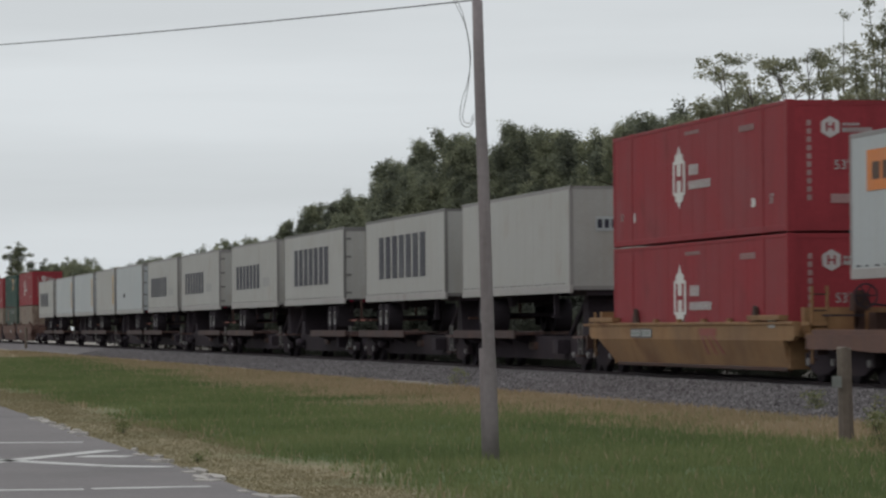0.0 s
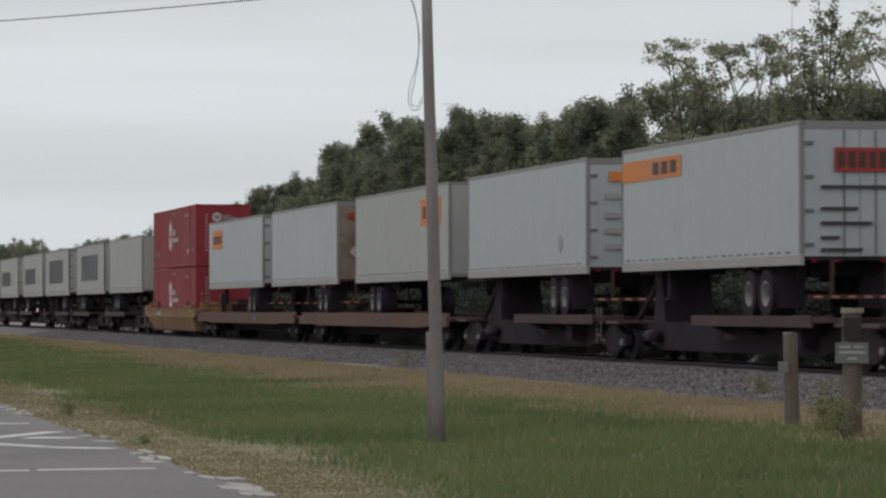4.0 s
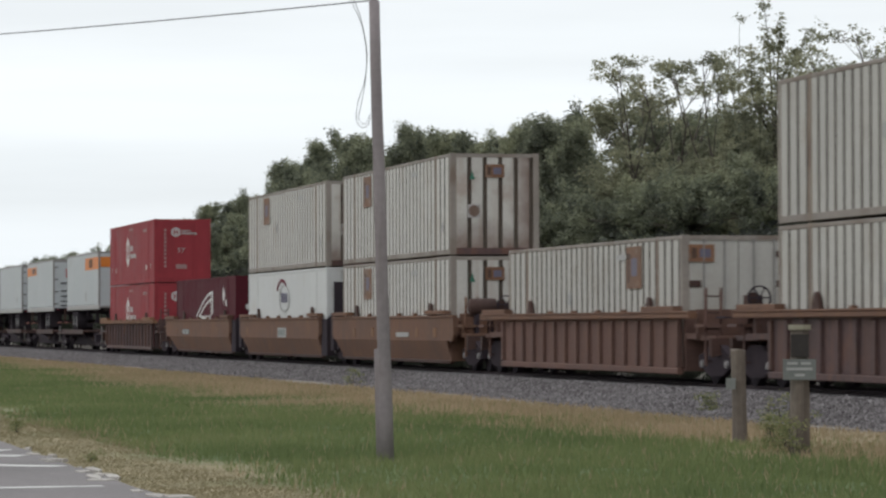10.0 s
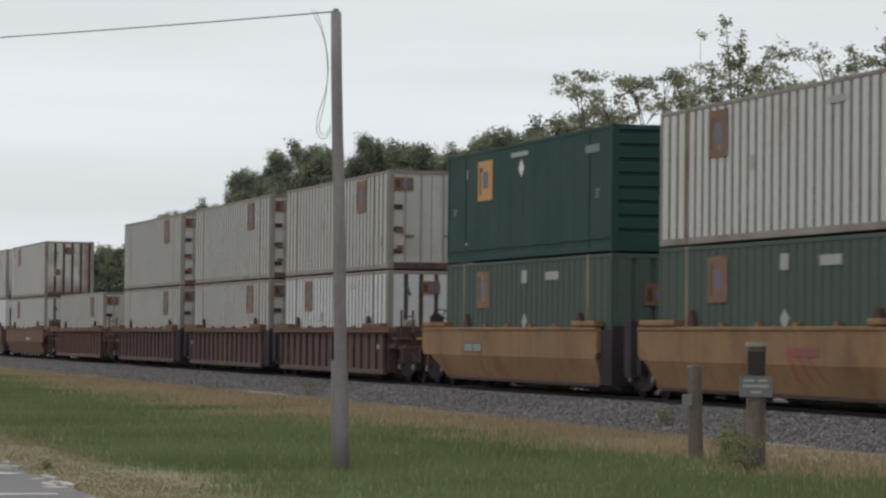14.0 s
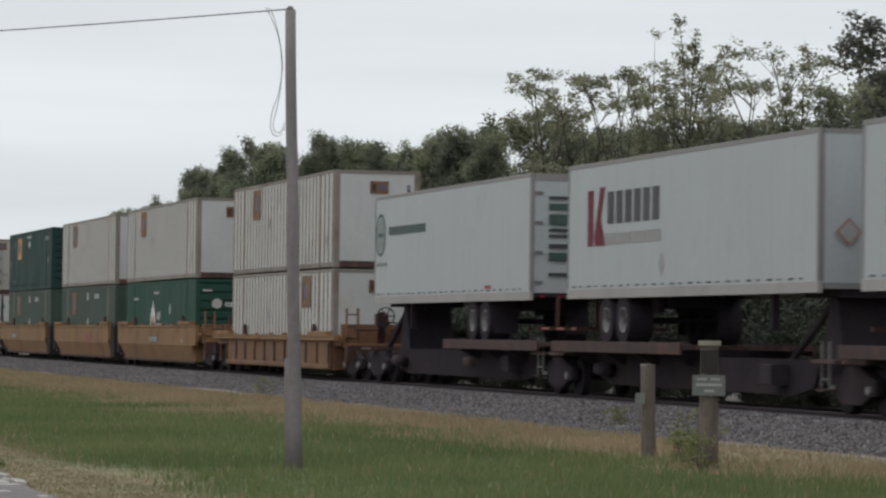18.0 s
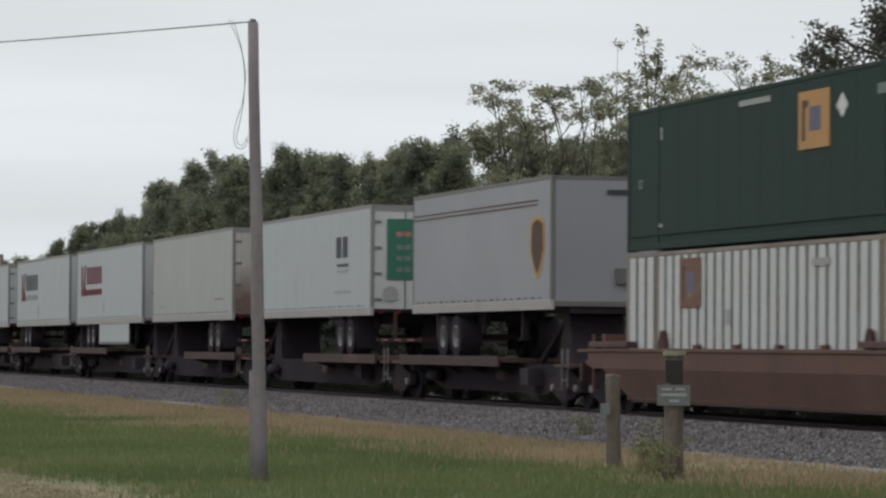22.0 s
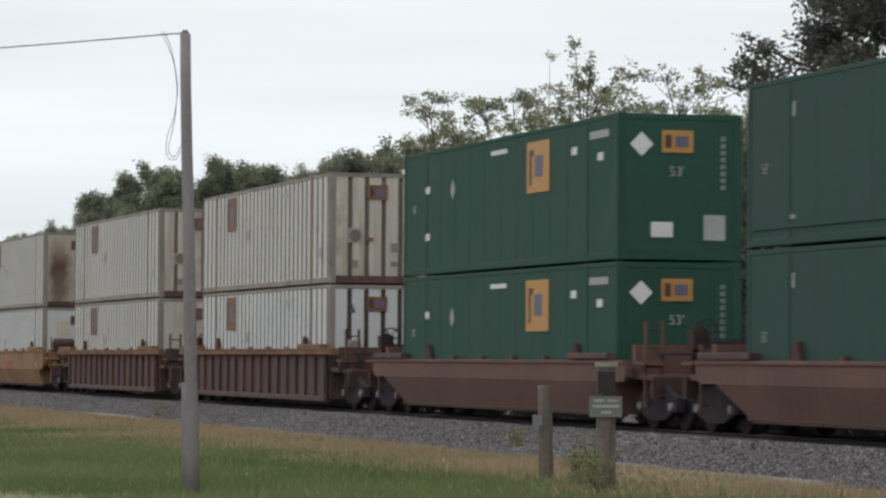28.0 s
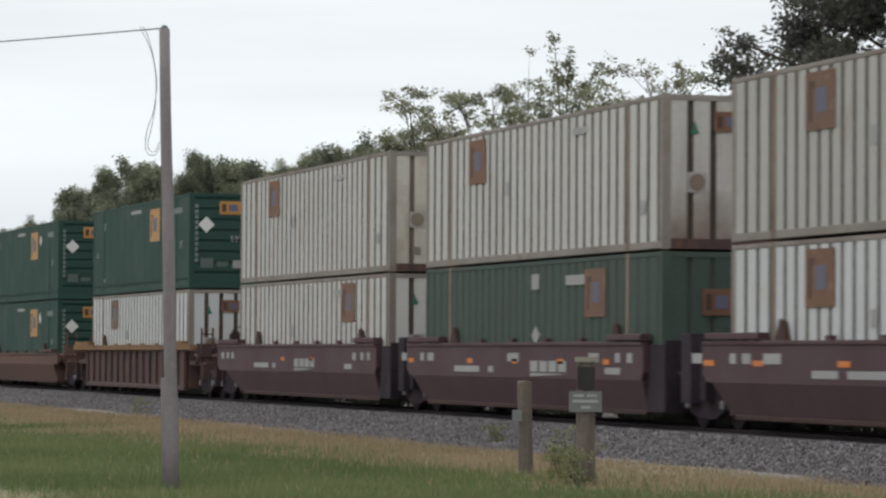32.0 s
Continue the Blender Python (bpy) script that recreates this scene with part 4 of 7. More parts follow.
def tree(kind, x, y, h, rz, label, group, leaf="leaf"):
    name = {"bush": "bush", "cone": "conical_tree"}.get(kind[0], "tree")
    if (kind, leaf) not in TREES:
        style, seed = kind
        H0, sp, n, size = {"dense": (13.0, 3.5, 40000, 0.105), "slim": (12.0, 1.6, 26000, 0.08), "open": (13.0, 2.6, 19000, 0.066), "spire": (14.0, 1.7, 34000, 0.066), "head": (12.5, 2.5, 24000, 0.075),
                           "big": (16.0, 5.2, 140000, 0.080), "bush": (5.0, 2.6, 7000, 0.11), "cone": (17.0, 1.5, 22000, 0.12)}[style]
        g, v, H0 = tree_meshes(seed, H0, sp, n, size, style)
        TREES[(kind, leaf)] = (H0, g.mesh("trunk", M["bark"], True), cloud_mesh("crown", v, [(0, 1, 2, 3)], M[leaf]))
    H0, tm, cm = TREES[(kind, leaf)]
    t = thing(name, label, "bush" if kind[0] == "bush" else "tree", group)
    t.matrix_basis = pose(x, y, 0, 0, 0, rz) @ Matrix.Scale(h / H0, 4)
    for nm, me in (("trunk", tm), ("crown", cm)):
        o = new(nm, me)
        o.parent = t
    return t


def planting():
    rng = random.Random(11)
    row = "tree line behind the track"
    dense = "dense dark green broadleaf tree in the wood behind the track"
    # tops of the wood along its edge: peaks and the dips between them
    heights = [(-340, 9.9), (-317, 9.9), (-304, 10.9), (-294, 11.0), (-287, 11.8), (-279, 11.6), (-274, 12.2), (-266, 11.5), (-260, 12.5), (-254, 13.6), (-248, 13.2), (-244, 13.8), (-238, 14.3), (-231, 14.6),
               (-222, 13.9), (-215, 12.5), (-210, 13.9), (-206, 13.2), (-202, 12.4), (-199, 13.0), (-195, 12.6), (-189, 12.1), (-185, 11.8), (-181, 12.5), (-176, 12.1), (-172, 12.6), (-168, 11.4), (-160, 11.2)]
    hx, hz = [a for a, _ in heights], [b for _, b in heights]

    def canopy(x, half):
        """The lowest of the wood's heights over a crown's width, as it lies along the line of sight."""
        w = half * math.hypot(x, 45) / 45
        return min(float(np.interp(x + w * k / 4, hx, hz)) for k in range(-4, 5))

    x = -312.0
    i = 0
    while x < -166:
        tree(("dense", 1 + i % 5), x + rng.uniform(-1, 1), 45 + rng.uniform(-0.6, 2.0), canopy(x, 2.0) * rng.uniform(0.87, 0.94), rng.uniform(0, 360), dense, row)
        if i % 2 == 0:
            tree(("dense", 1 + (i + 2) % 5), x + 3, 50 + rng.uniform(-1, 2), canopy(x, 3.0) * rng.uniform(0.8, 0.9), rng.uniform(0, 360), dense, row)
        x += rng.uniform(6.0, 8.5)
        i += 1
    # pointed heads that rise out of the wood
    for k, (x, z) in enumerate(((-304.5, 10.9), (-294.5, 11.0), (-288, 11.8), (-279.5, 11.7), (-274, 12.2), (-266.5, 11.6), (-259.5, 12.5), (-253.7, 13.7), (-248.3, 13.3), (-244, 13.85), (-238, 14.35), (-231.2, 14.6),
                                (-227.3, 14.0), (-222.3, 13.9), (-217.5, 12.7), (-210.3, 13.95), (-206.3, 13.3), (-199.6, 13.05), (-195.4, 12.6), (-189.2, 12.2), (-185.2, 11.8), (-181.2, 12.55), (-177.8, 12.2), (-174.2, 12.35), (-171.8, 12.65), (-169.6, 11.9))):
        tree(("head", 71 + k % 5), x, 44.5 + rng.uniform(-0.3, 0.3), z, rng.uniform(0, 360), "ragged pointed dark green tree rising from the wood", row)
    # the lighter, taller trees nearer the camera
    tall = "tall open-crowned green tree behind the track"
    for x, y, h, k, r, lf in ((-157.4, 44.5, 14.1, ("open", 22), 80, "leaflight"), (-150.5, 44.5, 13.55, ("open", 23), 200, "leaflight"), (-145.4, 44.7, 13.5, ("open", 21), 120, "leaflight"),
                              (-137.2, 44.5, 14.75, ("spire", 31), 72, "leaflight"), (-142.3, 44.5, 13.5, ("spire", 32), 72, "leaflight"), (-132.6, 44.5, 11.9, ("open", 22), 220, "leaflight"),
                              (-127.6, 44.5, 13.0, ("open", 23), 300, "leaflight"), (-124.0, 44.6, 12.6, ("spire", 33), 72, "leaflight"),
                              (-162.5, 45, 12.8, ("slim", 71), 15, "leaflight"), (-160.3, 46, 11.6, ("slim", 72), 215, "leaf"), (-156, 46.5, 11.4, ("head", 72), 40, "leaf"), (-152, 47, 11.2, ("slim", 73), 80, "leaf"), (-146, 46, 10.9, ("slim", 71), 115, "leaf"),
                              (-139, 46, 10.8, ("slim", 72), 305, "leaf"), (-129, 46.5, 10.2, ("slim", 71), 200, "leaf"), (-134, 46, 10.5, ("slim", 73), 15, "leaf"),
                              (-131, 47, 9.4, ("dense", 3), 60, "leaf"), (-150, 48, 9.8, ("dense", 4), 15, "leaf"), (-141, 48, 9.8, ("dense", 5), 33, "leaf"), (-158, 48, 9.8, ("dense", 1), 210, "leaf"), (-120.5, 47, 8.2, ("dense", 2), 140, "leaf"), (-120.8, 46, 11.0, ("slim", 72), 60, "leaf"), (-118.0, 46, 11.4, ("slim", 71), 250, "leaf"), (-115.5, 46.5, 10.8, ("slim", 73), 150, "leaf")):
        tree(k, x, y, h, r, {"open": tall, "spire": tall, "slim": "narrow green tree below the open crowns"}.get(k[0], dense), row, lf)
    for x, y, h, r in ((-101.5, 44.6, 18.3, 20), (-97, 46.6, 19.3, 160), (-87, 45.6, 18.8, 250)):
        tree(("big", 41), x, y, h, r, "large dark spreading tree behind the track", row, "leafbig")
    for x, y, h in ((-114, 42, 8.2), (-121, 41, 7.8), (-128, 41, 8.0), (-136, 40.5, 7.8), (-143, 41, 8.1), (-150, 40.5, 7.6), (-157, 41, 8.0), (-164, 41, 8.0), (-106, 41, 8.8), (-98, 41, 9.0), (-90, 41, 8.6)):
        tree(("dense", 1 + int(-x) % 5), x, y, h, rng.uniform(0, 360), "bushy dark green tree filling the wood's edge", row)
    # low growth along the far side of the track, shade put into its green
    x = -345.0
    while x < -60:
        tree(("bush", 51 + int(-x) % 3), x, 37 + rng.uniform(-1.5, 1.5), rng.uniform(3.6, 5.6), rng.uniform(0, 360), "low bush at the wood's edge, its green darkened as if shaded", "bushes behind the track", "leafshade")
        x += rng.uniform(3.4, 5.0)
    # scrub added to cover the bright ground under the cars, shade in its colour
    x = -330.0
    while x < -50:
        tree(("bush", 51 + int(-x) % 3), x, 31 + rng.uniform(-0.8, 1.2), rng.uniform(2.0, 3.0), rng.uniform(0, 360), "low scrub added behind the track, its green darkened as if shaded", "bushes behind the track", "leafshade")
        x += rng.uniform(2.6, 3.6)
    # weeds added on the far shoulder, shade-coloured, to close the bright gap under cars
    x = -210.0
    while x < -48:
        tree(("bush", 51 + int(-x * 3) % 3), x, 27.0 + rng.uniform(-0.4, 0.9), rng.uniform(0.9, 1.5), rng.uniform(0, 360), "knee-high weeds added on the far shoulder, darkened as if shaded", "bushes behind the track", "leafshade")
        x += rng.uniform(0.9, 1.5) * (1.0 if x > -130 else 1.6)
    # far off along the line
    for x, y, h, k in ((-625, 42.8, 16.6, ("cone", 61)), (-645, 45.5, 12.5, ("cone", 61)), (-565, 44.3, 12.3, ("dense", 1)), (-533, 44.2, 12.0, ("dense", 3)), (-512, 44.5, 11.5, ("dense", 4)), (-499, 44.5, 10.4, ("dense", 2)),
                       (-548, 44.5, 11.6, ("dense", 5)), (-582, 45, 11.4, ("dense", 2)), (-605, 46, 12.0, ("dense", 3)), (-660, 45, 11.6, ("dense", 4)), (-690, 45, 11.7, ("dense", 1)), (-720, 45, 11.7, ("dense", 5)),
                       (-470, 44, 9.2, ("dense", 4)), (-440, 44, 9.2, ("dense", 3)), (-410, 44.4, 9.8, ("dense", 2)), (-385, 44, 9.3, ("dense", 5)), (-362, 44, 9.3, ("dense", 1)), (-334, 44.5, 10.0, ("dense", 2)), (-318, 44.5, 9.8, ("dense", 4)),
                       (-425, 45, 9.3, ("dense", 1)), (-455, 45, 9.2, ("dense", 5)), (-486, 45, 9.5, ("dense", 3)), (-398, 45, 9.4, ("dense", 4)), (-373, 45, 9.3, ("dense", 3)), (-348, 45, 9.6, ("dense", 5))):
        tree(k, x, y, h, rng.uniform(0, 360), "far conical evergreen rising above the wood" if k[0] == "cone" else dense, row)
    # weeds round the sign post and in the grass
    def weed(x, y, h, n, label):
        r = np.random.default_rng(int(-x * 10))
        t = thing("weed", label, "weed")
        c = [(x + r.normal(0, 0.22 * h), y + r.normal(0, 0.22 * h), z) for z in np.linspace(0.1, h, 9)]
        for q in c[2:]:
            part("stem", Geo().tube([(x + (q[0] - x) * 0.2, y + (q[1] - y) * 0.2, -0.05), q], [0.008, 0.003], 4, False), M["bark"], t)
        o = new("leaves", cloud_mesh("leaves", leaf_cloud(r, c, np.full(len(c), 0.16 * h + 0.05), n * 2, 0.022, 1.0, 0.05), [(0, 1, 2, 3)], M["weed"]))
        o.parent = t
    weed(-45.0, 14.75, 0.85, 300, "leggy green weed beside the sign post")
    weed(-44.6, 14.5, 0.5, 240, "low green weed at the sign post's foot")
    weed(-43.4, 14.3, 0.4, 250, "low tan weed at the sign post's foot")
    weed(-46.6, 15.0, 0.45, 260, "low green weed between the posts")
    weed(-64.5, 19.6, 0.4, 260, "dry tuft at the ballast's foot")
    weed(-95.0, 18.6, 0.5, 260, "dry tuft at the ballast's foot")
    weed(-44.5, 5.3, 0.06, 60, "small brown weed on the verge")
    weed(-57.3, 5.6, 0.18, 150, "small brown weed on the verge")


planting()


# ---------- the train: tools ----------
CW, CH = 2.59, 2.895          # container width and height
NEAR = -CW / 2                # its side towards the road
FLOOR = 0.37                  # well floor above the rail


def font_mesh(text, size, mat, name):
    cu = bpy.data.curves.new(name, "FONT")
    cu.body, cu.size, cu.extrude, cu.align_x, cu.align_y = text, size, 0.004, "CENTER", "CENTER"
    ob = bpy.data.objects.new(name, cu)
    scene.collection.objects.link(ob)
    bpy.context.view_layer.update()
    me = bpy.data.meshes.new_from_object(ob.evaluated_get(bpy.context.evaluated_depsgraph_get()))
    bpy.data.objects.remove(ob)
    me.materials.clear()
    me.materials.append(mat)
    return me


FONT53 = font_mesh("53'", 0.42, M["greymark"], "size_mark")


def side_mark(name, parent, mat, x0, x1, z0, z1, proud=0.006, label="", y=NEAR):
    """A flat marking on the near side."""
    return part(name, Geo().box(x0, x1, y - proud, y - 0.0005, z0, z1), mat, parent, label)


def end_mark(name, parent, mat, L, y0, y1, z0, z1, proud=0.006, label=""):
    return part(name, Geo().box(L + 0.0005, L + proud, y0, y1, z0, z1), mat, parent, label)


def poly_side(name, parent, mat, xz, proud=0.007, label="", y=NEAR):
    return part(name, Geo().prism_y(xz, y - proud, y - 0.0005), mat, parent, label)


def diamond(cx, cz, a, b):
    return [(cx - a, cz), (cx, cz - b), (cx + a, cz), (cx, cz + b)]


def diamond_end(name, parent, mat, L, cy, cz, a, proud=0.007):
    return part(name, Geo().prism_x([(cy - a, cz), (cy, cz - a), (cy + a, cz), (cy, cz + a)], L + 0.0005, L + proud), mat, parent)


def lettering(name, parent, mat, x0, x1, z0, z1, letters, label, y=NEAR, gap=0.28, end=None):
    """A brand's word as a row of plain blocks, one mark a letter."""
    g = Geo()
    w = (x1 - x0) / letters
    for i in range(letters):
        a, b = x0 + i * w, x0 + (i + 1 - gap) * w
        if end is None:
            g.box(a, b, y - 0.006, y - 0.0005, z0, z1)
        else:
            g.box(end + 0.0005, end + 0.006, a, b, z0, z1)
    return tagged(part(name, g, mat, parent, label), kind="stuff")


def corrugated(x0, x1, z0, z1, y_out, depth, pitch, flat, sign=1, groove=None, slope=0.08):
    """An upright-ribbed steel wall: flats at y_out, grooves set in by depth."""
    n = max(1, round((x1 - x0) / pitch))
    p = (x1 - x0) / n
    s = slope * p
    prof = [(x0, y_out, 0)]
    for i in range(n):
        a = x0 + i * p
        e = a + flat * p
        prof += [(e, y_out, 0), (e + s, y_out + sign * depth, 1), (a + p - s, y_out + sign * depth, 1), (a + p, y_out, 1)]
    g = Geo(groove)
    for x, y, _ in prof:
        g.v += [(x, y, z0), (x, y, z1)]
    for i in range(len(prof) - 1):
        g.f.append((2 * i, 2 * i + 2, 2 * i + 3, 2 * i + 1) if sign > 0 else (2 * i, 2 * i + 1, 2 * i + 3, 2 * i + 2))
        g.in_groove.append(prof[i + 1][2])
    return g


def ribbed_end(L, y0, y1, z0, z1, n, flat, depth, across=False, groove=None):
    """The end wall at x = L with upright (or level) ribs."""
    prof = []
    a0, a1 = (z0, z1) if across else (y0, y1)
    p = (a1 - a0) / n
    for i in range(n):
        a = a0 + i * p
        prof += [(a, L, 1 if i else 0), (a + flat * p, L, 0), (a + (flat + 0.08) * p, L - depth, 1), (a + 0.92 * p, L - depth, 1)]
    prof.append((a1, L, 1))
    g = Geo(groove)
    for a, x, _ in prof:
        g.v += [(x, y0, a), (x, y1, a)] if across else [(x, a, z0), (x, a, z1)]
    for i in range(len(prof) - 1):
        g.f.append((2 * i, 2 * i + 1, 2 * i + 3, 2 * i + 2) if across else (2 * i, 2 * i + 2, 2 * i + 3, 2 * i + 1))
        g.in_groove.append(prof[i + 1][2])
    return g


def sheeted(x0, x1, z0, z1, y_out, sign, pitch, raised=0.005):
    """A flat side of lapped sheets: one folded skin with narrow raised laps."""
    return corrugated(x0, x1, z0, z1, y_out, -raised, pitch, 0.95, sign, None, 0.005)


def container(label, mat, side="flat", end="flat", endmat=None, railmat=None, groove=None, endgroove=None, L=16.15, group="containers on the train"):
    """A 53-foot container: its corner is the origin, x along the train."""
    c = thing("shipping_container", label, "shipping container", group)
    endmat, railmat = endmat or mat, railmat or mat
    h = CW / 2
    post40 = (1.98, L - 1.98)
    cuts = [0.16, post40[0] - 0.09, post40[0] + 0.09, post40[1] - 0.09, post40[1] + 0.09, L - 0.16]
    for s in (-1, 1):
        for k in range(3):
            a, b = cuts[2 * k], cuts[2 * k + 1]
            if side == "corr":
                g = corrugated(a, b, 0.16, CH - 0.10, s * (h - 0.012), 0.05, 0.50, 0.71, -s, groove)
            else:
                g = sheeted(a, b, 0.16, CH - 0.10, s * (h - 0.012), -s, 1.22)
            part("side_panel", g, mat, c)
        part("top_rail", Geo().cbox(0.0, L, *sorted((s * h, s * (h - 0.09))), CH - 0.10, CH - 0.012, 0.012), railmat, c)
        part("bottom_rail", Geo().cbox(0.0, L, *sorted((s * h, s * (h - 0.12))), 0.012, 0.16, 0.015), railmat, c)
        for x in post40:
            part("stacking_post", Geo().cbox(x - 0.09, x + 0.09, *sorted((s * (h + 0.004), s * (h - 0.1))), 0.0, CH, 0.01), mat if side == "flat" else M["postrust"], c)
        for x0 in (0.0, L - 0.16):
            part("corner_post", Geo().cbox(x0 - 0.002, x0 + 0.162, *sorted((s * (h + 0.002), s * (h - 0.17))), 0.0, CH, 0.012), railmat, c)
    part("roof", Geo().box(0.05, L - 0.05, -h + 0.06, h - 0.06, CH - 0.08, CH - 0.045), mat, c)
    part("floor", Geo().box(0.05, L - 0.05, -h + 0.1, h - 0.1, 0.05, 0.14), M["rust"], c)
    part("front_wall", Geo().box(0.02, 0.06, -h + 0.16, h - 0.16, 0.1, CH - 0.06), mat, c)
    y0, y1, z0, z1 = -h + 0.16, h - 0.16, 0.20, CH - 0.12
    part("end_sill", Geo().cbox(L - 0.14, L, y0, y1, 0.012, 0.20, 0.012), M["rustcar"] if side == "corr" else railmat, c)
    part("end_header", Geo().cbox(L - 0.12, L, y0, y1, CH - 0.12, CH - 0.012, 0.012), railmat, c)
    if end == "flat":
        part("end_panel", Geo().box(L - 0.06, L - 0.012, y0, y1, z0, z1), endmat, c)
    elif end == "ribs":
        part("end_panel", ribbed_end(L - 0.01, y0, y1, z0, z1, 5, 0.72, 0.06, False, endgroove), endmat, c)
    elif end == "level":
        part("end_panel", ribbed_end(L - 0.01, y0, y1, z0, z1, 8, 0.62, 0.05, True), endmat, c)
    elif end == "doors":
        for a, b in ((y0, -0.01), (0.01, y1)):
            d = part("door", Geo().box(L - 0.07, L - 0.02, a, b, z0, z1), endmat, c)
            for f in (0.3, 0.72):
                y = a + (b - a) * f
                part("lock_rod", Geo().tube([(L + 0.015, y, z0 - 0.05), (L + 0.015, y, z1 + 0.04)], 0.019, 6), M["alu"], d)
            for z in (0.45, 1.1, 1.75, 2.4):
                yy = a if a < -0.5 else b
                part("hinge", Geo().box(L - 0.02, L + 0.012, *sorted((yy, yy + (0.26 if a < -0.5 else -0.26))), z, z + 0.14), M["rust"], d)
            part("door_handle", Geo().box(L + 0.01, L + 0.04, *sorted((a + 0.3 * (b - a), a + 0.55 * (b - a))), 0.95, 1.0), M["steel"], d)
    return c


def plaque(c, x, w=0.75, h=0.95, z=1.55, mat="fadedamber", shapes=True):
    """The amber square of the leasing brand, with its blue and dark strokes as plain shapes."""
    p = side_mark("logo_plate", c, M[mat], x, x + w, z, z + h, 0.012, "faded amber brand square")
    if shapes:
        side_mark("logo_shape", p, M["bluemark"], x + 0.36 * w, x + 0.72 * w, z + 0.3 * h, z + 0.72 * h, 0.017)
        side_mark("logo_shape", p, M["umber"], x + 0.12 * w, x + 0.22 * w, z + 0.15 * h, z + 0.85 * h, 0.017)
        side_mark("logo_shape", p, M["umber"], x + 0.22 * w, x + 0.32 * w, z + 0.72 * h, z + 0.84 * h, 0.017)
    return p


def end_plaque(c, L, y, z, w=0.6, h=0.4, mat="fadedamber"):
    p = end_mark("logo_plate", c, M[mat], L, y, y + w, z, z + h, 0.02, "amber brand plate on the end")
    end_mark("logo_shape", p, M["umber"], L, y + 0.1 * w, y + 0.3 * w, z + 0.2 * h, z + 0.8 * h, 0.026)
    end_mark("logo_shape", p, M["bluemark"], L, y + 0.42 * w, y + 0.85 * w, z + 0.25 * h, z + 0.75 * h, 0.026)


def size_text(c, x, z, L=None, y=None, mat_scale=1.0):
    o = new("size_mark", FONT53)
    o.parent = c
    if L is None:
        o.matrix_basis = pose(x, NEAR - 0.006, z, 90, 0, 0) @ Matrix.Scale(mat_scale, 4)
    else:
        o.matrix_basis = pose(L + 0.006, y, z, 90, 0, 90) @ Matrix.Scale(mat_scale, 4)


def number_bars(c, L, y, z0, z1, n=9, mat="white"):
    """The upright number on an end as plain bars."""
    g = Geo()
    s = (z1 - z0) / n
    for i in range(n):
        g.box(L + 0.0005, L + 0.006, y, y + 0.10, z0 + i * s, z0 + (i + 0.68) * s)
    tagged(part("numbering", g, M[mat], c), kind="stuff")


def red_h():
    c = container("red steel container with a white tower emblem in a well car", M["red"], "flat", "flat")
    L = 16.15
    tower = [(6.28, 1.15), (6.48, 1.12), (6.5, 0.99), (6.7, 0.96), (6.85, 0.8), (7.0, 0.96), (7.2, 0.99), (7.22, 1.12), (7.42, 1.15), (7.42, 1.95), (7.22, 1.99), (7.2, 2.12), (7.0, 2.15), (6.85, 2.36), (6.7, 2.15), (6.5, 2.12), (6.48, 1.99), (6.28, 1.95)]
    poly_side("emblem", c, M["white"], tower, label="white tower emblem")
    for a, b, z0, z1 in ((6.46, 6.66, 1.2, 1.9), (7.04, 7.24, 1.2, 1.9), (6.66, 7.04, 1.49, 1.6)):
        side_mark("emblem_stroke", c, M["red"], a, b, z0, z1, 0.011)
    lettering("lettering", c, M["palemark"], 7.8, 8.7, 1.58, 1.84, 3, "white word as plain blocks")
    lettering("lettering", c, M["palemark"], 7.75, 9.8, 1.24, 1.44, 8, "white word as plain blocks")
    lettering("mark", c, M["rosemark"], 7.4, 8.8, 2.57, 2.66, 8, "", gap=0.3)
    lettering("mark", c, M["rosemark"], 12.3, 13.6, 2.38, 2.52, 9, "", gap=0.3)
    size_text(c, 14.95, 0.75, mat_scale=0.75)
    size_text(c, 1.0, 0.75, mat_scale=0.6)
    side_mark("mark", c, M["white"], 2.25, 2.4, 0.6, 0.85)
    side_mark("mark", c, M["white"], 13.3, 13.6, 0.62, 0.82)
    hx = [(-0.30 + 0.24 * math.cos(math.pi / 6 + i * math.pi / 3), 2.29 + 0.24 * math.sin(math.pi / 6 + i * math.pi / 3)) for i in range(6)]
    part("hexagon_mark", Geo().prism_x(hx, L + 0.0005, L + 0.008), M["palemark"], c, "white hexagon emblem")
    for a, b, z0, z1 in ((-0.40, -0.35, 2.19, 2.39), (-0.25, -0.20, 2.19, 2.39), (-0.35, -0.25, 2.27, 2.31)):
        end_mark("emblem_stroke", c, M["red"], L, a, b, z0, z1, 0.013)
    lettering("lettering", c, M["greymark"], -0.02, 0.68, 2.18, 2.28, 8, "", end=L, gap=0.35)
    lettering("lettering", c, M["greymark"], -0.02, 0.4, 2.32, 2.38, 4, "", end=L, gap=0.35)
    size_text(c, 0, 1.45, L, -0.05, 0.72)
    end_mark("data_plate", c, M["rosemark"], L, -0.3, 0.2, 0.62, 0.82)
    number_bars(c, L, -0.84, 0.68, 2.5, 10, "rosemark")
    for y in (0.45, 0.62):
        part("end_rib", Geo().box(L - 0.012, L + 0.004, y, y + 0.05, 0.25, CH - 0.15), M["red"], c)
    return c


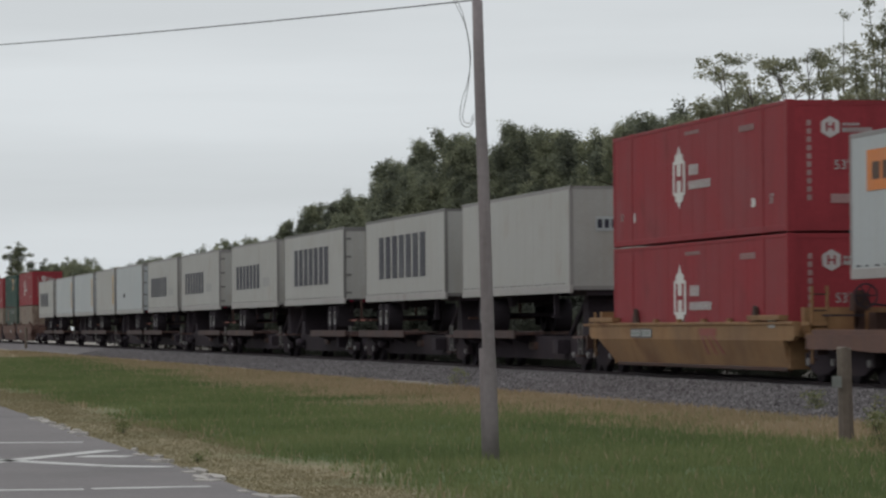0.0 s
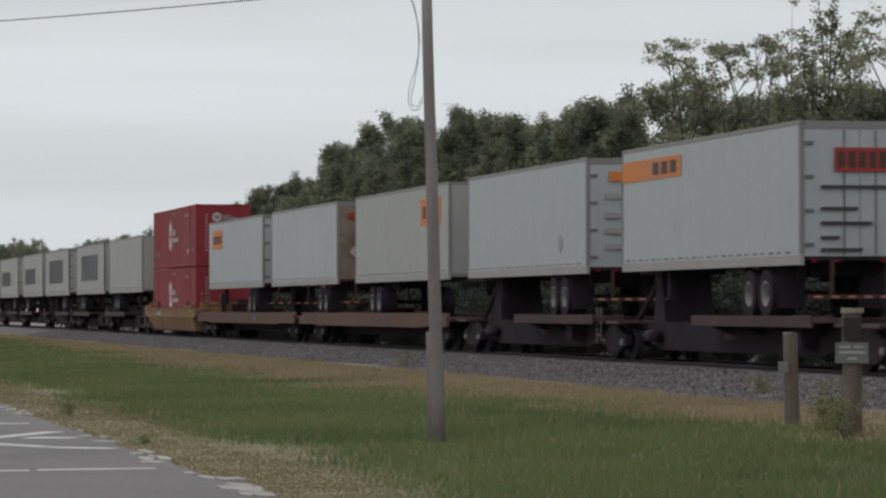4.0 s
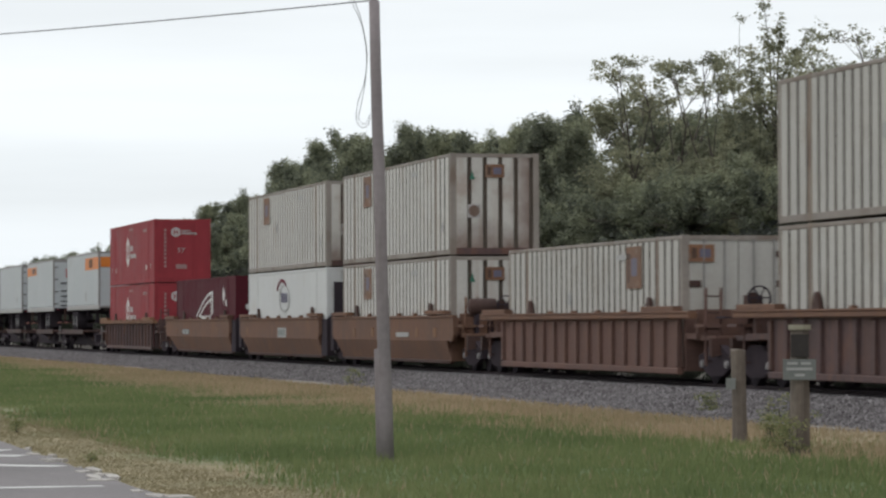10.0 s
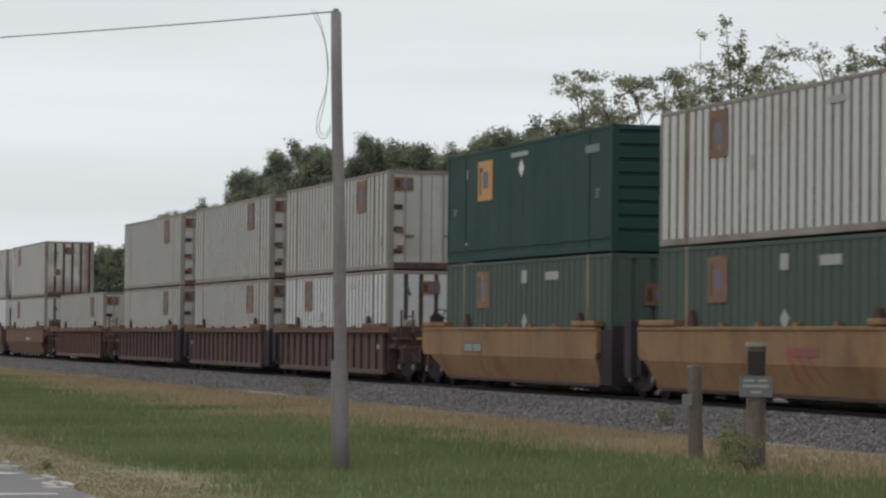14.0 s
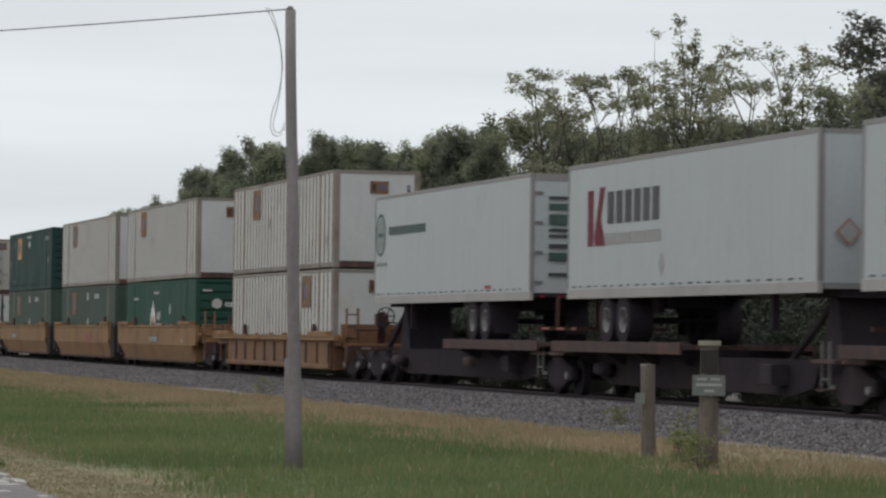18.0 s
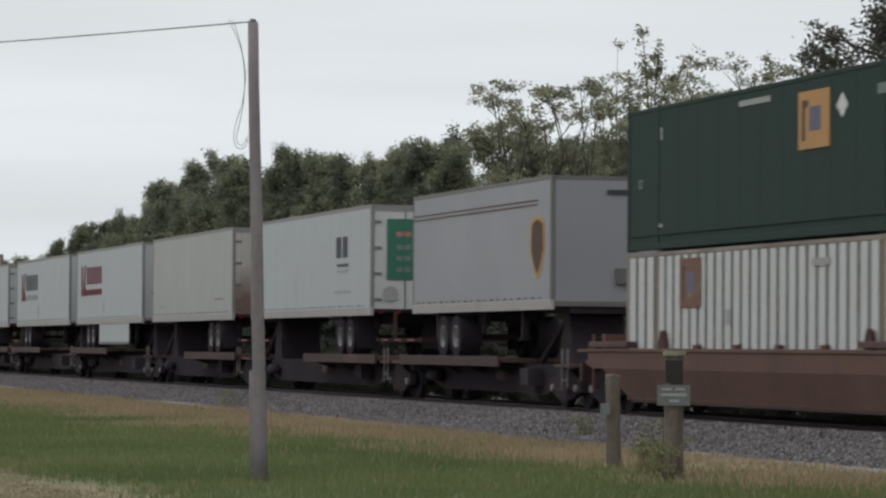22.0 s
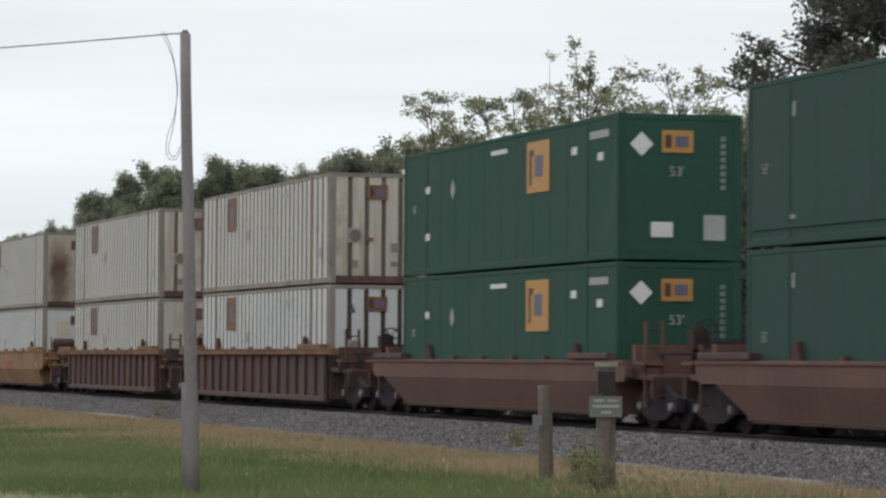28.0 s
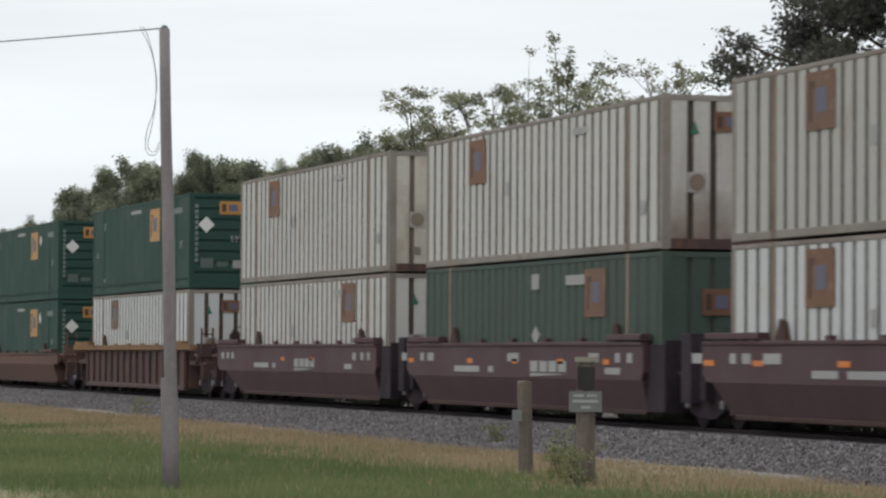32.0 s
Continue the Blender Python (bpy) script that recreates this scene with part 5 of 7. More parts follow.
def green_flat(px=10.1, label="dark green steel container with an amber brand square", mat="green", end="level", end_marks=True):
    c = container(label, M[mat], "flat", end)
    L = 16.15
    plaque(c, px, 1.55, 1.03, 1.57, "amber")
    poly_side("diamond", c, M["white"], diamond(px + (2.15 if px > 8 else 4.5), 2.25, 0.27, 0.22))
    side_mark("mark", c, M["greymark"], 6.9, 8.6, 2.55, 2.66)
    side_mark("lower_band", c, M[mat], 0.3, L - 0.3, 0.30, 0.36, 0.02)
    size_text(c, 0.9, 1.35, mat_scale=0.6)
    size_text(c, 15.0, 1.35, mat_scale=0.7)
    side_mark("mark", c, M["greymark"], 2.1, 2.3, 0.45, 0.52)
    side_mark("mark", c, M["dimmark"], 13.9, 15.1, 2.32, 2.5)
    side_mark("mark", c, M["greymark"], 2.2, 2.3, 2.2, 2.45)
    if not end_marks:
        return c
    number_bars(c, L, -1.12, 0.8, 2.6, 11, "dimmark")
    diamond_end("diamond", c, M["white"], L, -0.77, 1.93, 0.25)
    end_plaque(c, L, -0.36, 2.25, 0.66, 0.40, "amber")
    size_text(c, 0, 1.5, L, 0.12, 0.62)
    end_mark("data_plate", c, M["faintmark"], L, -0.95, -0.55, 0.62, 0.92)
    end_mark("data_plate", c, M["faintmark"], L, -0.45, -0.1, 0.66, 0.82)
    end_mark("data_plate", c, M["greymark"], L, 0.05, 0.52, 0.62, 0.86, 0.012)
    return c


def green_smooth_end():
    c = container("green steel container with an amber brand square and plain end", M["greenbright"], "flat", "flat")
    L = 16.15
    plaque(c, 10.1, 1.6, 1.08, 1.55, "amber")
    for x, z in ((2.0, 1.9), (2.0, 0.8), (13.2, 2.2), (14.9, 2.0)):
        side_mark("mark", c, M["white"], x, x + 0.35, z, z + 0.16)
    side_mark("mark", c, M["white"], 7.4, 8.6, 2.5, 2.6)
    side_mark("mark", c, M["greymark"], 14.4, 15.6, 2.45, 2.6)
    poly_side("diamond", c, M["greymark"], diamond(4.3, 1.9, 0.2, 0.22))
    size_text(c, 1.0, 1.55, mat_scale=0.6)
    diamond_end("diamond", c, M["white"], L, -0.80, 2.28, 0.24)
    end_plaque(c, L, -0.38, 2.12, 0.65, 0.44, "amber")
    size_text(c, 0, 1.74, L, -0.06, 0.65)
    end_mark("data_plate", c, M["white"], L, -0.6, -0.15, 0.45, 0.75)
    end_mark("data_plate", c, M["greymark"], L, 0.5, 0.95, 0.4, 0.9)
    number_bars(c, L, 0.85, 1.4, 2.5, 8, "dimmark")
    return c


def green_h(mat="greenbright"):
    c = container("green steel container with a white tower emblem in a well car", M[mat], "flat", "level")
    L = 16.15
    tower = [(6.1, 0.3), (7.2, 0.3), (7.2, 1.66), (7.0, 1.7), (6.98, 1.86), (6.8, 1.9), (6.65, 2.15), (6.5, 1.9), (6.32, 1.86), (6.3, 1.7), (6.1, 1.66)]
    poly_side("emblem", c, M["white"], tower, label="white tower emblem")
    for a, b, z0, z1 in ((6.32, 6.52, 1.28, 1.58), (6.78, 6.98, 1.28, 1.58), (6.52, 6.78, 1.28, 1.38), (6.32, 6.52, 0.85, 1.2), (6.78, 6.98, 0.85, 1.2), (6.52, 6.78, 1.1, 1.2)):
        side_mark("emblem_stroke", c, M["redmark"], a, b, z0, z1, 0.011)
    lettering("lettering", c, M["palemark"], 7.65, 8.45, 1.42, 1.72, 2, "white word as plain blocks")
    lettering("lettering", c, M["palemark"], 7.5, 9.5, 1.05, 1.30, 7, "white word as plain blocks")
    side_mark("mark", c, M["greymark"], 6.8, 8.0, 2.4, 2.5)
    side_mark("mark", c, M["greymark"], 2.0, 3.0, 2.2, 2.3)
    poly_side("diamond", c, M["greymark"], diamond(10.6, 1.8, 0.22, 0.25))
    size_text(c, 0.9, 0.7, mat_scale=0.6)
    size_text(c, 14.9, 0.7, mat_scale=0.6)
    hx = [(-0.52 + 0.2 * math.cos(math.pi / 6 + i * math.pi / 3), 2.0 + 0.2 * math.sin(math.pi / 6 + i * math.pi / 3)) for i in range(6)]
    part("hexagon_mark", Geo().prism_x(hx, L + 0.0005, L + 0.008), M["palemark"], c, "white hexagon emblem")
    lettering("lettering", c, M["white"], -0.22, 0.5, 1.9, 2.05, 7, "", end=L, gap=0.35)
    end_mark("mark", c, M["white"], L, -1.05, -0.7, 2.45, 2.5)
    return c


def green_corr(px=2.2):
    c = container("faded green corrugated container in a well car", M["greendull"], "corr", "ribs", groove=M["greengroove"], endgroove=M["greengroove"])
    plaque(c, px, 1.3, 0.95, 1.7, "fadedamber")
    poly_side("diamond", c, M["greymark"], diamond(8.4, 1.35, 0.28, 0.2), 0.012)
    side_mark("mark", c, M["greymark"], 8.1, 8.6, 2.3, 2.62, 0.012)
    side_mark("mark", c, M["greymark"], 10.4, 11.6, 2.35, 2.55, 0.012)
    end_plaque(c, 16.15, -0.5, 1.7, 0.6, 0.5)
    return c


def white_corr(px, end, label, mat="grey", endmat=None, pmat="fadedamber", rail="railgrey", pz=1.75):
    c = container(label, M[mat], "corr", end, M[endmat or mat], M[rail], M["cleangroove" if mat == "cleanwhite" else "greygroove"], M["taupegroove" if endmat == "greyrust" else "shadegroove"])
    L = 16.15
    if px is not None:
        plaque(c, px, 1.28, 0.97, pz, pmat)
    side_mark("mark", c, M["greymark"], 10.8, 11.7, 2.42, 2.56, 0.012)
    side_mark("mark", c, M["greymark"], 6.2, 6.5, 1.4, 1.7, 0.012)
    side_mark("mark", c, M["greymark"], 14.9, 15.2, 0.7, 0.95, 0.012)
    if end == "doors":
        end_plaque(c, L, -1.14, 2.3, 0.58, 0.38)
        for z in (0.55, 1.05):
            end_mark("mark", c, M["fadedamber"], L, -1.05, -0.85, z, z + 0.14, 0.02)
    elif end == "ribs":
        end_plaque(c, L, -0.28, 2.2, 0.55, 0.38)
        if endmat != "greyrust":
            part("triangle_mark", Geo().prism_x([(-0.75, 2.15), (-0.58, 2.15), (-0.665, 2.4)], L + 0.0005, L + 0.012), M["tealmark"], c)
        q = end_mark("square_patch", c, M["railpale"], L, -0.8, -0.42, 1.06, 1.44, 0.004)
        part("round_patch", Geo().prism_x([(-0.61 + 0.17 * math.cos(i * 0.785), 1.25 + 0.17 * math.sin(i * 0.785)) for i in range(8)], L + 0.004, L + 0.012), M["postrust"], q)
        if endmat == "greyrust":
            for y, w_, z, h_, mk_ in ((-0.36, 0.24, 1.10, 0.10, "fadedamber"), (0.36, 0.22, 0.82, 0.24, "railgrey"), (0.36, 0.2, 0.45, 0.12, "dimmark"), (-0.68, 0.16, 0.40, 0.2, "railgrey"), (0.74, 0.14, 0.42, 0.2, "postrust")):
                end_mark("paint_patch", c, M[mk_], L, y, y + w_, z, z + h_, 0.005)
            number_bars(c, L, 0.76, 1.75, 2.55, 7, "dimmark")
    else:
        end_plaque(c, L, -0.22, 2.2, 0.56, 0.37)
        number_bars(c, L, 0.9, 1.7, 2.5, 7, "bluemark")
        if endmat == mat == "cleanwhite":
            for y in (-0.75, 0.38):
                end_mark("beige_patch", c, M["beige"], L, y, y + 0.46, 1.78, 2.34, 0.005, "beige painted-over patch")
    return c


def white_ring():
    c = container("smooth white container with a dark ring emblem in a well car", M["cleanwhite"], "flat", "ribs", M["cleanwhite"])
    k = 18
    ring = Geo()
    for i in range(k):
        if i in (3, 4):
            continue
        a, b = 2 * math.pi * i / k, 2 * math.pi * (i + 1) / k
        ring.prism_y([(7.9 + r * 1.1 * math.cos(q), 1.9 + r * 0.5 * math.sin(q)) for r, q in ((1, a), (0.86, a), (0.86, b), (1, b))], NEAR - 0.007, NEAR - 0.0005)
    tagged(part("ring_emblem", ring, M["greymark"], c, "grey ring emblem"), kind="stuff")
    arc = Geo()
    for i in range(2, 8):
        a, b = 2 * math.pi * i / k, 2 * math.pi * (i + 1) / k
        arc.prism_y([(7.4 + r * 1.2 * math.cos(q), 2.0 + r * 0.62 * math.sin(q)) for r, q in ((1, a), (0.8, a), (0.8, b), (1, b))], NEAR - 0.013, NEAR - 0.006)
    part("emblem_arc", arc, M["crimson"], c, "dark red arc")
    lettering("lettering", c, M["bluemark"], 7.2, 8.6, 1.75, 2.1, 3, "blue letters as plain blocks")
    part("dark_recess", Geo().cbox(16.15, 16.17, -1.05, -0.2, 0.75, 2.4, 0.005), M["black"], c, "black panel on the end")
    return c


def maroon_box():
    c = container("dark maroon container with a white swoosh emblem in a well car", M["maroon"], "flat", "flat")
    L = 16.15
    g = Geo()
    for off in (0.0, -0.28):
        pts = [(5.8 + 4.3 * f, 1.25 + 1.0 * math.sin(f * 1.45) + off) for f in np.linspace(0, 1, 10)]
        for (a, z), (b, w) in zip(pts[:-1], pts[1:]):
            g.prism_y([(a, z), (b, w), (b, w + 0.10), (a, z + 0.10)], NEAR - 0.007, NEAR - 0.0005)
    tagged(part("swoosh", g, M["white"], c, "white curved swoosh"), kind="stuff")
    side_mark("swoosh_edge", c, M["white"], 9.75, 9.95, 1.35, 2.25)
    side_mark("swoosh_edge", c, M["white"], 10.15, 10.35, 1.4, 2.35)
    lettering("lettering", c, M["white"], 6.8, 9.8, 1.15, 1.35, 7, "white word as plain blocks")
    poly_side("diamond", c, M["white"], diamond(13.15, 2.15, 0.28, 0.34))
    side_mark("mark", c, M["white"], 13.6, 13.9, 1.7, 1.95)
    diamond_end("diamond", c, M["white"], L, -0.55, 1.15, 0.25)
    part("swoosh", Geo().prism_x([(-0.9, 1.6), (-0.6, 2.1), (0.4, 2.2), (0.4, 2.1), (-0.5, 2.0), (-0.8, 1.55)], L + 0.0005, L + 0.008), M["white"], c)
    part("swoosh", Geo().prism_x([(-0.9, 1.75), (-0.4, 1.85), (0.4, 1.8), (0.4, 1.72), (-0.4, 1.75), (-0.9, 1.65)], L + 0.0005, L + 0.008), M["white"], c)
    return c


# ---------- trucks and cars ----------
def bogie(parent, x):
    b = part("bogie", Geo().box(x - 0.28, x + 0.28, -0.95, 0.95, 0.42, 0.72).box(x - 0.5, x + 0.5, -0.45, 0.45, 0.5, 0.78), M["darkgear"], parent)
    for s in (-1, 1):
        y0, y1 = sorted((s * 0.93, s * 1.08))
        g = Geo().prism_y([(x - 1.2, 0.36), (x - 1.2, 0.62), (x - 0.75, 0.70), (x - 0.4, 0.86), (x + 0.4, 0.86), (x + 0.75, 0.70), (x + 1.2, 0.62), (x + 1.2, 0.36), (x + 0.95, 0.34), (x + 0.45, 0.18), (x - 0.45, 0.18), (x - 0.95, 0.34)], y0, y1)
        part("side_frame", g, M["darkgear"], b)
        for dx in (-0.89, 0.89):
            w = Geo().disc_y(x + dx, *sorted((s * 0.69, s * 0.82)), 0.42, 0.42, 24)
            w.disc_y(x + dx, *sorted((s * 0.66, s * 0.69)), 0.42, 0.455, 24)
            part("wheel", w, M["rubber"], b)
            part("axle_cap", Geo().disc_y(x + dx, *sorted((s * 1.08, s * 1.13)), 0.44, 0.08, 12), M["alu"], b)
    for dx in (-0.89, 0.89):
        part("axle", Geo().tube([(x + dx, -0.75, 0.42), (x + dx, 0.75, 0.42)], 0.08, 8), M["darkgear"], b)
    return b


def car_end(parent, x, d, mat, brake):
    """Platform, ladder, brake gear and coupler at a car's end; d: +1 faces up the line (x grows)."""
    def bx(u, v, y0, y1, z0, z1):
        return Geo().box(*sorted((x + d * u, x + d * v)), y0, y1, z0, z1)

    dk, bk = M["rust"], M["black"]
    part("end_platform", bx(-0.7, 0.85, -1.2, 1.2, 0.95, 1.06), mat, parent)
    part("draft_sill", bx(-0.7, 1.5, -0.3, 0.3, 0.55, 0.95), bk, parent)
    part("coupler", bx(1.5, 1.97, -0.13, 0.13, 0.66, 0.92), dk, parent)
    part("end_sill", bx(0.75, 0.9, -1.3, 1.3, 0.62, 1.0), dk, parent)
    part("end_bulkhead", bx(-0.6, -0.4, -1.2, 1.2, 1.0, 1.62), mat, parent)
    part("crossover_step", bx(0.05, 0.7, -1.42, -1.0, 1.24, 1.30), mat, parent)
    xe, top = x + d * 0.2, 2.08 if brake else 1.62
    lad = part("ladder", Geo().tube([(xe, -1.2, 0.4), (xe, -1.2, top)], 0.035, 6), mat, parent)
    part("stile", Geo().tube([(xe, -0.86, 0.4), (xe, -0.86, top)], 0.035, 6), mat, lad)
    for z in (0.5, 0.85, 1.2, 1.55, 1.9)[:5 if brake else 4]:
        part("rung", Geo().tube([(xe, -1.2, z), (xe, -0.86, z)], 0.02, 5), dk, lad)
    part("air_hose", Geo().tube([(x + d * 0.9, -0.35, 0.8), (x + d * 1.3, -0.38, 0.5), (x + d * 1.8, -0.36, 0.40)], 0.035, 6), bk, parent)
    part("uncoupling_lever", Geo().tube([(x + d * 0.95, -1.3, 0.6), (x + d * 0.97, -0.9, 0.72), (x + d * 1.4, -0.3, 0.85)], 0.022, 5), dk, parent)
    part("valve_box", bx(-0.2, 0.35, 0.2, 0.9, 1.06, 1.5), dk, parent)
    if brake == "tank":
        part("air_reservoir", Geo().tube([(x + d * 0.45, -1.18, 1.80), (x + d * 0.45, -1.12, 1.80), (x + d * 0.45, -0.42, 1.80), (x + d * 0.45, -0.36, 1.80)], [0.15, 0.24, 0.24, 0.15], 14), M["rust"], parent, "rusty air reservoir", True)
        part("reservoir_bracket", bx(0.3, 0.6, -1.0, -0.9, 1.06, 1.6), bk, parent)
        part("reservoir_bracket", bx(0.3, 0.6, -0.6, -0.5, 1.06, 1.6), bk, parent)
    if brake:
        part("brake_stand", bx(0.32, 0.46, -0.30, -0.10, 1.06, 1.98), dk, parent)
        part("gear_housing", bx(0.26, 0.6, -0.38, -0.04, 1.54, 1.92), dk, parent)
        w = part("brake_wheel", Geo().disc_y(0, -0.018, 0.018, 0, 0.27, 20, 0.235), bk, parent)
        w.matrix_basis = pose(x + d * 0.70, -0.15, 1.86, 0, 0, 90)
        g = Geo()
        for k in range(3):
            q = k * math.pi / 3
            g.tube([(-0.25 * math.cos(q), 0, -0.25 * math.sin(q)), (0.25 * math.cos(q), 0, 0.25 * math.sin(q))], 0.016, 5)
        part("spokes", g, bk, w)
        part("brake_rod", Geo().tube([(x + d * 0.45, -0.05, 1.69), (x + d * 0.45, 0.5, 1.64)], 0.025, 5), bk, parent)
        part("brake_lever", bx(0.3, 0.7, 0.45, 0.85, 1.52, 1.74), bk, parent)
        part("chain", Geo().tube([(x + d * 0.4, -0.2, 1.5), (x + d * 0.5, -0.28, 1.2), (x + d * 0.4, -0.25, 0.9)], 0.03, 5), dk, parent)
        part("step_plate", bx(0.1, 0.8, -0.95, -0.2, 1.42, 1.46), bk, parent)


SILL = {"smooth": (1.56, 0.85, 0.25), "low": (1.30, 0.90, 0.27), "ribbed": (1.54, 0.0, 0.22), "panelled": (1.24, 0.0, 0.30)}  # top, crease and foot of a well's side


def lean(z, zc, bot):
    """How far out the face of a smooth side stands at a height: upright above the crease, leaning in below it."""
    return 1.47 - 0.20 * min(1, max(0, (zc - z) / (zc - bot)))


def sill_wall(kind, x0, x1, lo0, lo1, s):
    """A well's side wall."""
    y0, y1 = sorted((s * 1.36, s * 1.47))
    top, zc, bot = SILL[kind]
    if zc:  # upright above a crease, leaning in below it
        g = Geo().prism_y([(x0, top), (x0, 1.0), (x0 + 0.22, zc), (x1 - 0.12, zc), (x1, 1.0), (x1, top)], y0, y1)
        yo = s * 1.47
        q = [(x0 + 0.42 * (lo0 - x0), yo, zc), (lo1 + 0.12, yo, zc), (lo1 - 0.1, s * 1.27, bot), (lo0, s * 1.27, bot)]
        q += [(x, y - s * 0.10, z) for x, y, z in q]
        f = [(0, 1, 2, 3), (7, 6, 5, 4), (0, 4, 5, 1), (1, 5, 6, 2), (2, 6, 7, 3), (3, 7, 4, 0)]
        g.add(q, f if s > 0 else [k[::-1] for k in f])
        return g
    return Geo().box(lo0, lo1, *sorted((s * 1.36, s * (1.39 if kind == "ribbed" else 1.42))), bot + 0.08, top - 0.1)


def well_unit(parent, o, kind, mat, x0, x1, chord, marks):
    """One well of a car whose container corner lies at o."""
    top, zc, bot = SILL[kind]
    if not zc:
        lo0, lo1 = o - (0.2 if x0 < -1.5 else -0.1), o + min(16.35, x1 - 0.1)
    else:
        lo0, lo1 = o + (0.25 if x0 < -1.5 else 0.1), o + min(16.2, x1 - 0.15)
        x0, x1 = max(x0, -2.15), min(x1, 17.2)
    floor_y = 1.22 if zc else 1.34
    for s in (-1, 1):
        wall = part("side_wall", sill_wall(kind, o + x0, o + x1, lo0, lo1, s), mat, parent)
        if not zc:
            ya, yb = sorted((s * 1.34, s * 1.47))
            part("top_chord", Geo().cbox(o + x0, o + x1, *sorted((s * 1.33, s * 1.53)), top - 0.12, top, 0.02), chord, parent)
            part("chord_cap", Geo().cbox(o + x0 + 0.02, o + x1 - 0.02, *sorted((s * 1.33, s * 1.545)), top, top + 0.045, 0.01), chord, parent)
            part("bottom_chord", Geo().cbox(lo0, lo1, ya, yb, bot - 0.02, bot + 0.12, 0.02), mat, parent)
            n, half = (15, 0.085) if kind == "ribbed" else (10, 0.06)
            for i in range(n + 1):
                x = lo0 + 0.1 + (lo1 - lo0 - 0.2) * i / n
                part("rib", Geo().prism_x([(s * 1.37, bot + 0.12), (s * 1.47, bot + 0.16), (s * 1.47, top - 0.2), (s * 1.37, top - 0.12)], x - half, x + half), mat if kind == "ribbed" else M["rustcar"], wall)
        else:
            part("top_chord", Geo().cbox(o + x0 + 0.05, o + x1 - 0.05, *sorted((s * 1.33, s * 1.50)), top - 0.06, top + 0.02, 0.015), mat, parent)
            part("bottom_chord", Geo().cbox(lo0 + 0.1, lo1 - 0.15, *sorted((s * 1.18, s * 1.30)), bot - 0.05, bot + 0.04, 0.015), M["rust"], parent)
        for xa in (o + x0 + 0.25, o + 13.6):
            part("guide_ledge", Geo().cbox(xa, min(xa + 2.6, o + x1), *sorted((s * 1.31, s * 1.53)), top + 0.04, top + 0.16, 0.015), chord, parent)
        for xa in (o + 2.3, o + 13.45):
            part("container_guide", Geo().prism_y([(xa, top + 0.02), (xa + 0.5, top + 0.02), (xa + 0.36, top + 0.34), (xa + 0.2, top + 0.38)], *sorted((s * 1.31, s * 1.39))), M["rust"], parent)
        for i in range(4) if s < 0 else ():
            xa = o + 4.6 + i * 2.3
            part("lock_lug", Geo().box(xa, xa + 0.24, *sorted((s * 1.32, s * 1.42)), top, top + 0.10), chord, parent)
    if x1 < 16:
        part("well_bulkhead", Geo().box(o + 16.4, o + 16.5, -1.32, 1.32, 0.27, top + 0.04), M["darkrust"], parent)
        # black plates added to hide the container and keep the gap dark
        for s in (-1, 1):
            part("end_shroud", Geo().box(o + 15.5, o + 16.5, *sorted((s * 1.33, s * 1.358)), 0.27, top - 0.04), M["black"], parent)
    part("well_floor", Geo().box(lo0, lo1, -floor_y, floor_y, 0.27, FLOOR), M["rust"], parent)
    for xa, xb in ((o + x0 + 0.2, lo0), (lo1, o + x1 - 0.2)):
        if xb - xa < 0.3:
            continue
        part("end_deck", Geo().box(xa, xb, -1.3, 1.3, 0.98, 1.10), mat, parent)
        part("well_bulkhead", Geo().box(*((xb - 0.1, xb) if xa < o else (xa, xa + 0.1)), -1.32, 1.32, 0.27, top - 0.05), mat, parent)
    y = -1.478
    for kind_, xa, w in marks:
        if kind_ == "plate":
            p = part("number_plate", Geo().box(o + xa, o + xa + w, y - 0.004, y + 0.01, 0.94, 1.17), M["darkmark"], parent, "dark plate with two pale number panels")
            for k in (0, 1):
                xp, wp = o + xa + 0.07 + k * w / 2, w / 2 - 0.14
                part("number_panel", Geo().box(xp, xp + wp, y - 0.008, y + 0.002, 0.97, 1.14), M["greymark"], p)
                g = Geo()
                for i in range(4):
                    g.box(xp + 0.06 + i * (wp - 0.1) / 4, xp + 0.06 + (i + 0.5) * (wp - 0.1) / 4, y - 0.011, y - 0.003, 1.0, 1.11)
                tagged(part("number_bars", g, M["dimmark"], p), kind="stuff")
        elif kind_ == "framed":
            p = part("brand_plate", Geo().box(o + xa, o + xa + w, y - 0.004, y + 0.01, 0.88, 1.22), M["greymark"], parent, "pale plate with dark brand blocks")
            for i in range(3):
                part("brand_block", Geo().box(o + xa + 0.2 + i * (w - 0.3) / 3, o + xa + 0.2 + (i + 0.7) * (w - 0.3) / 3, y - 0.009, y - 0.002, 0.94, 1.16), M["dimmark"], p)
        elif kind_ == "word":
            def leg(xa_, xb_, z0_, z1_, w_):
                a_, b_ = -lean(z0_, zc, bot) - 0.007, -lean(z1_, zc, bot) - 0.007
                q = [(xa_, a_, z0_), (xa_ + w_, a_, z0_), (xb_ + w_, b_, z1_), (xb_, b_, z1_)]
                return q + [(px, py + 0.02, pz) for px, py, pz in q]

            box = [(0, 1, 2, 3), (7, 6, 5, 4), (0, 4, 5, 1), (1, 5, 6, 2), (2, 6, 7, 3), (3, 7, 4, 0)]
            part("logo_bar", Geo().box(o + xa, o + xa + w, y - 0.006, y + 0.01, 1.0, 1.17), M["fadedred"], parent, "faded red brand bar")
            g = Geo()
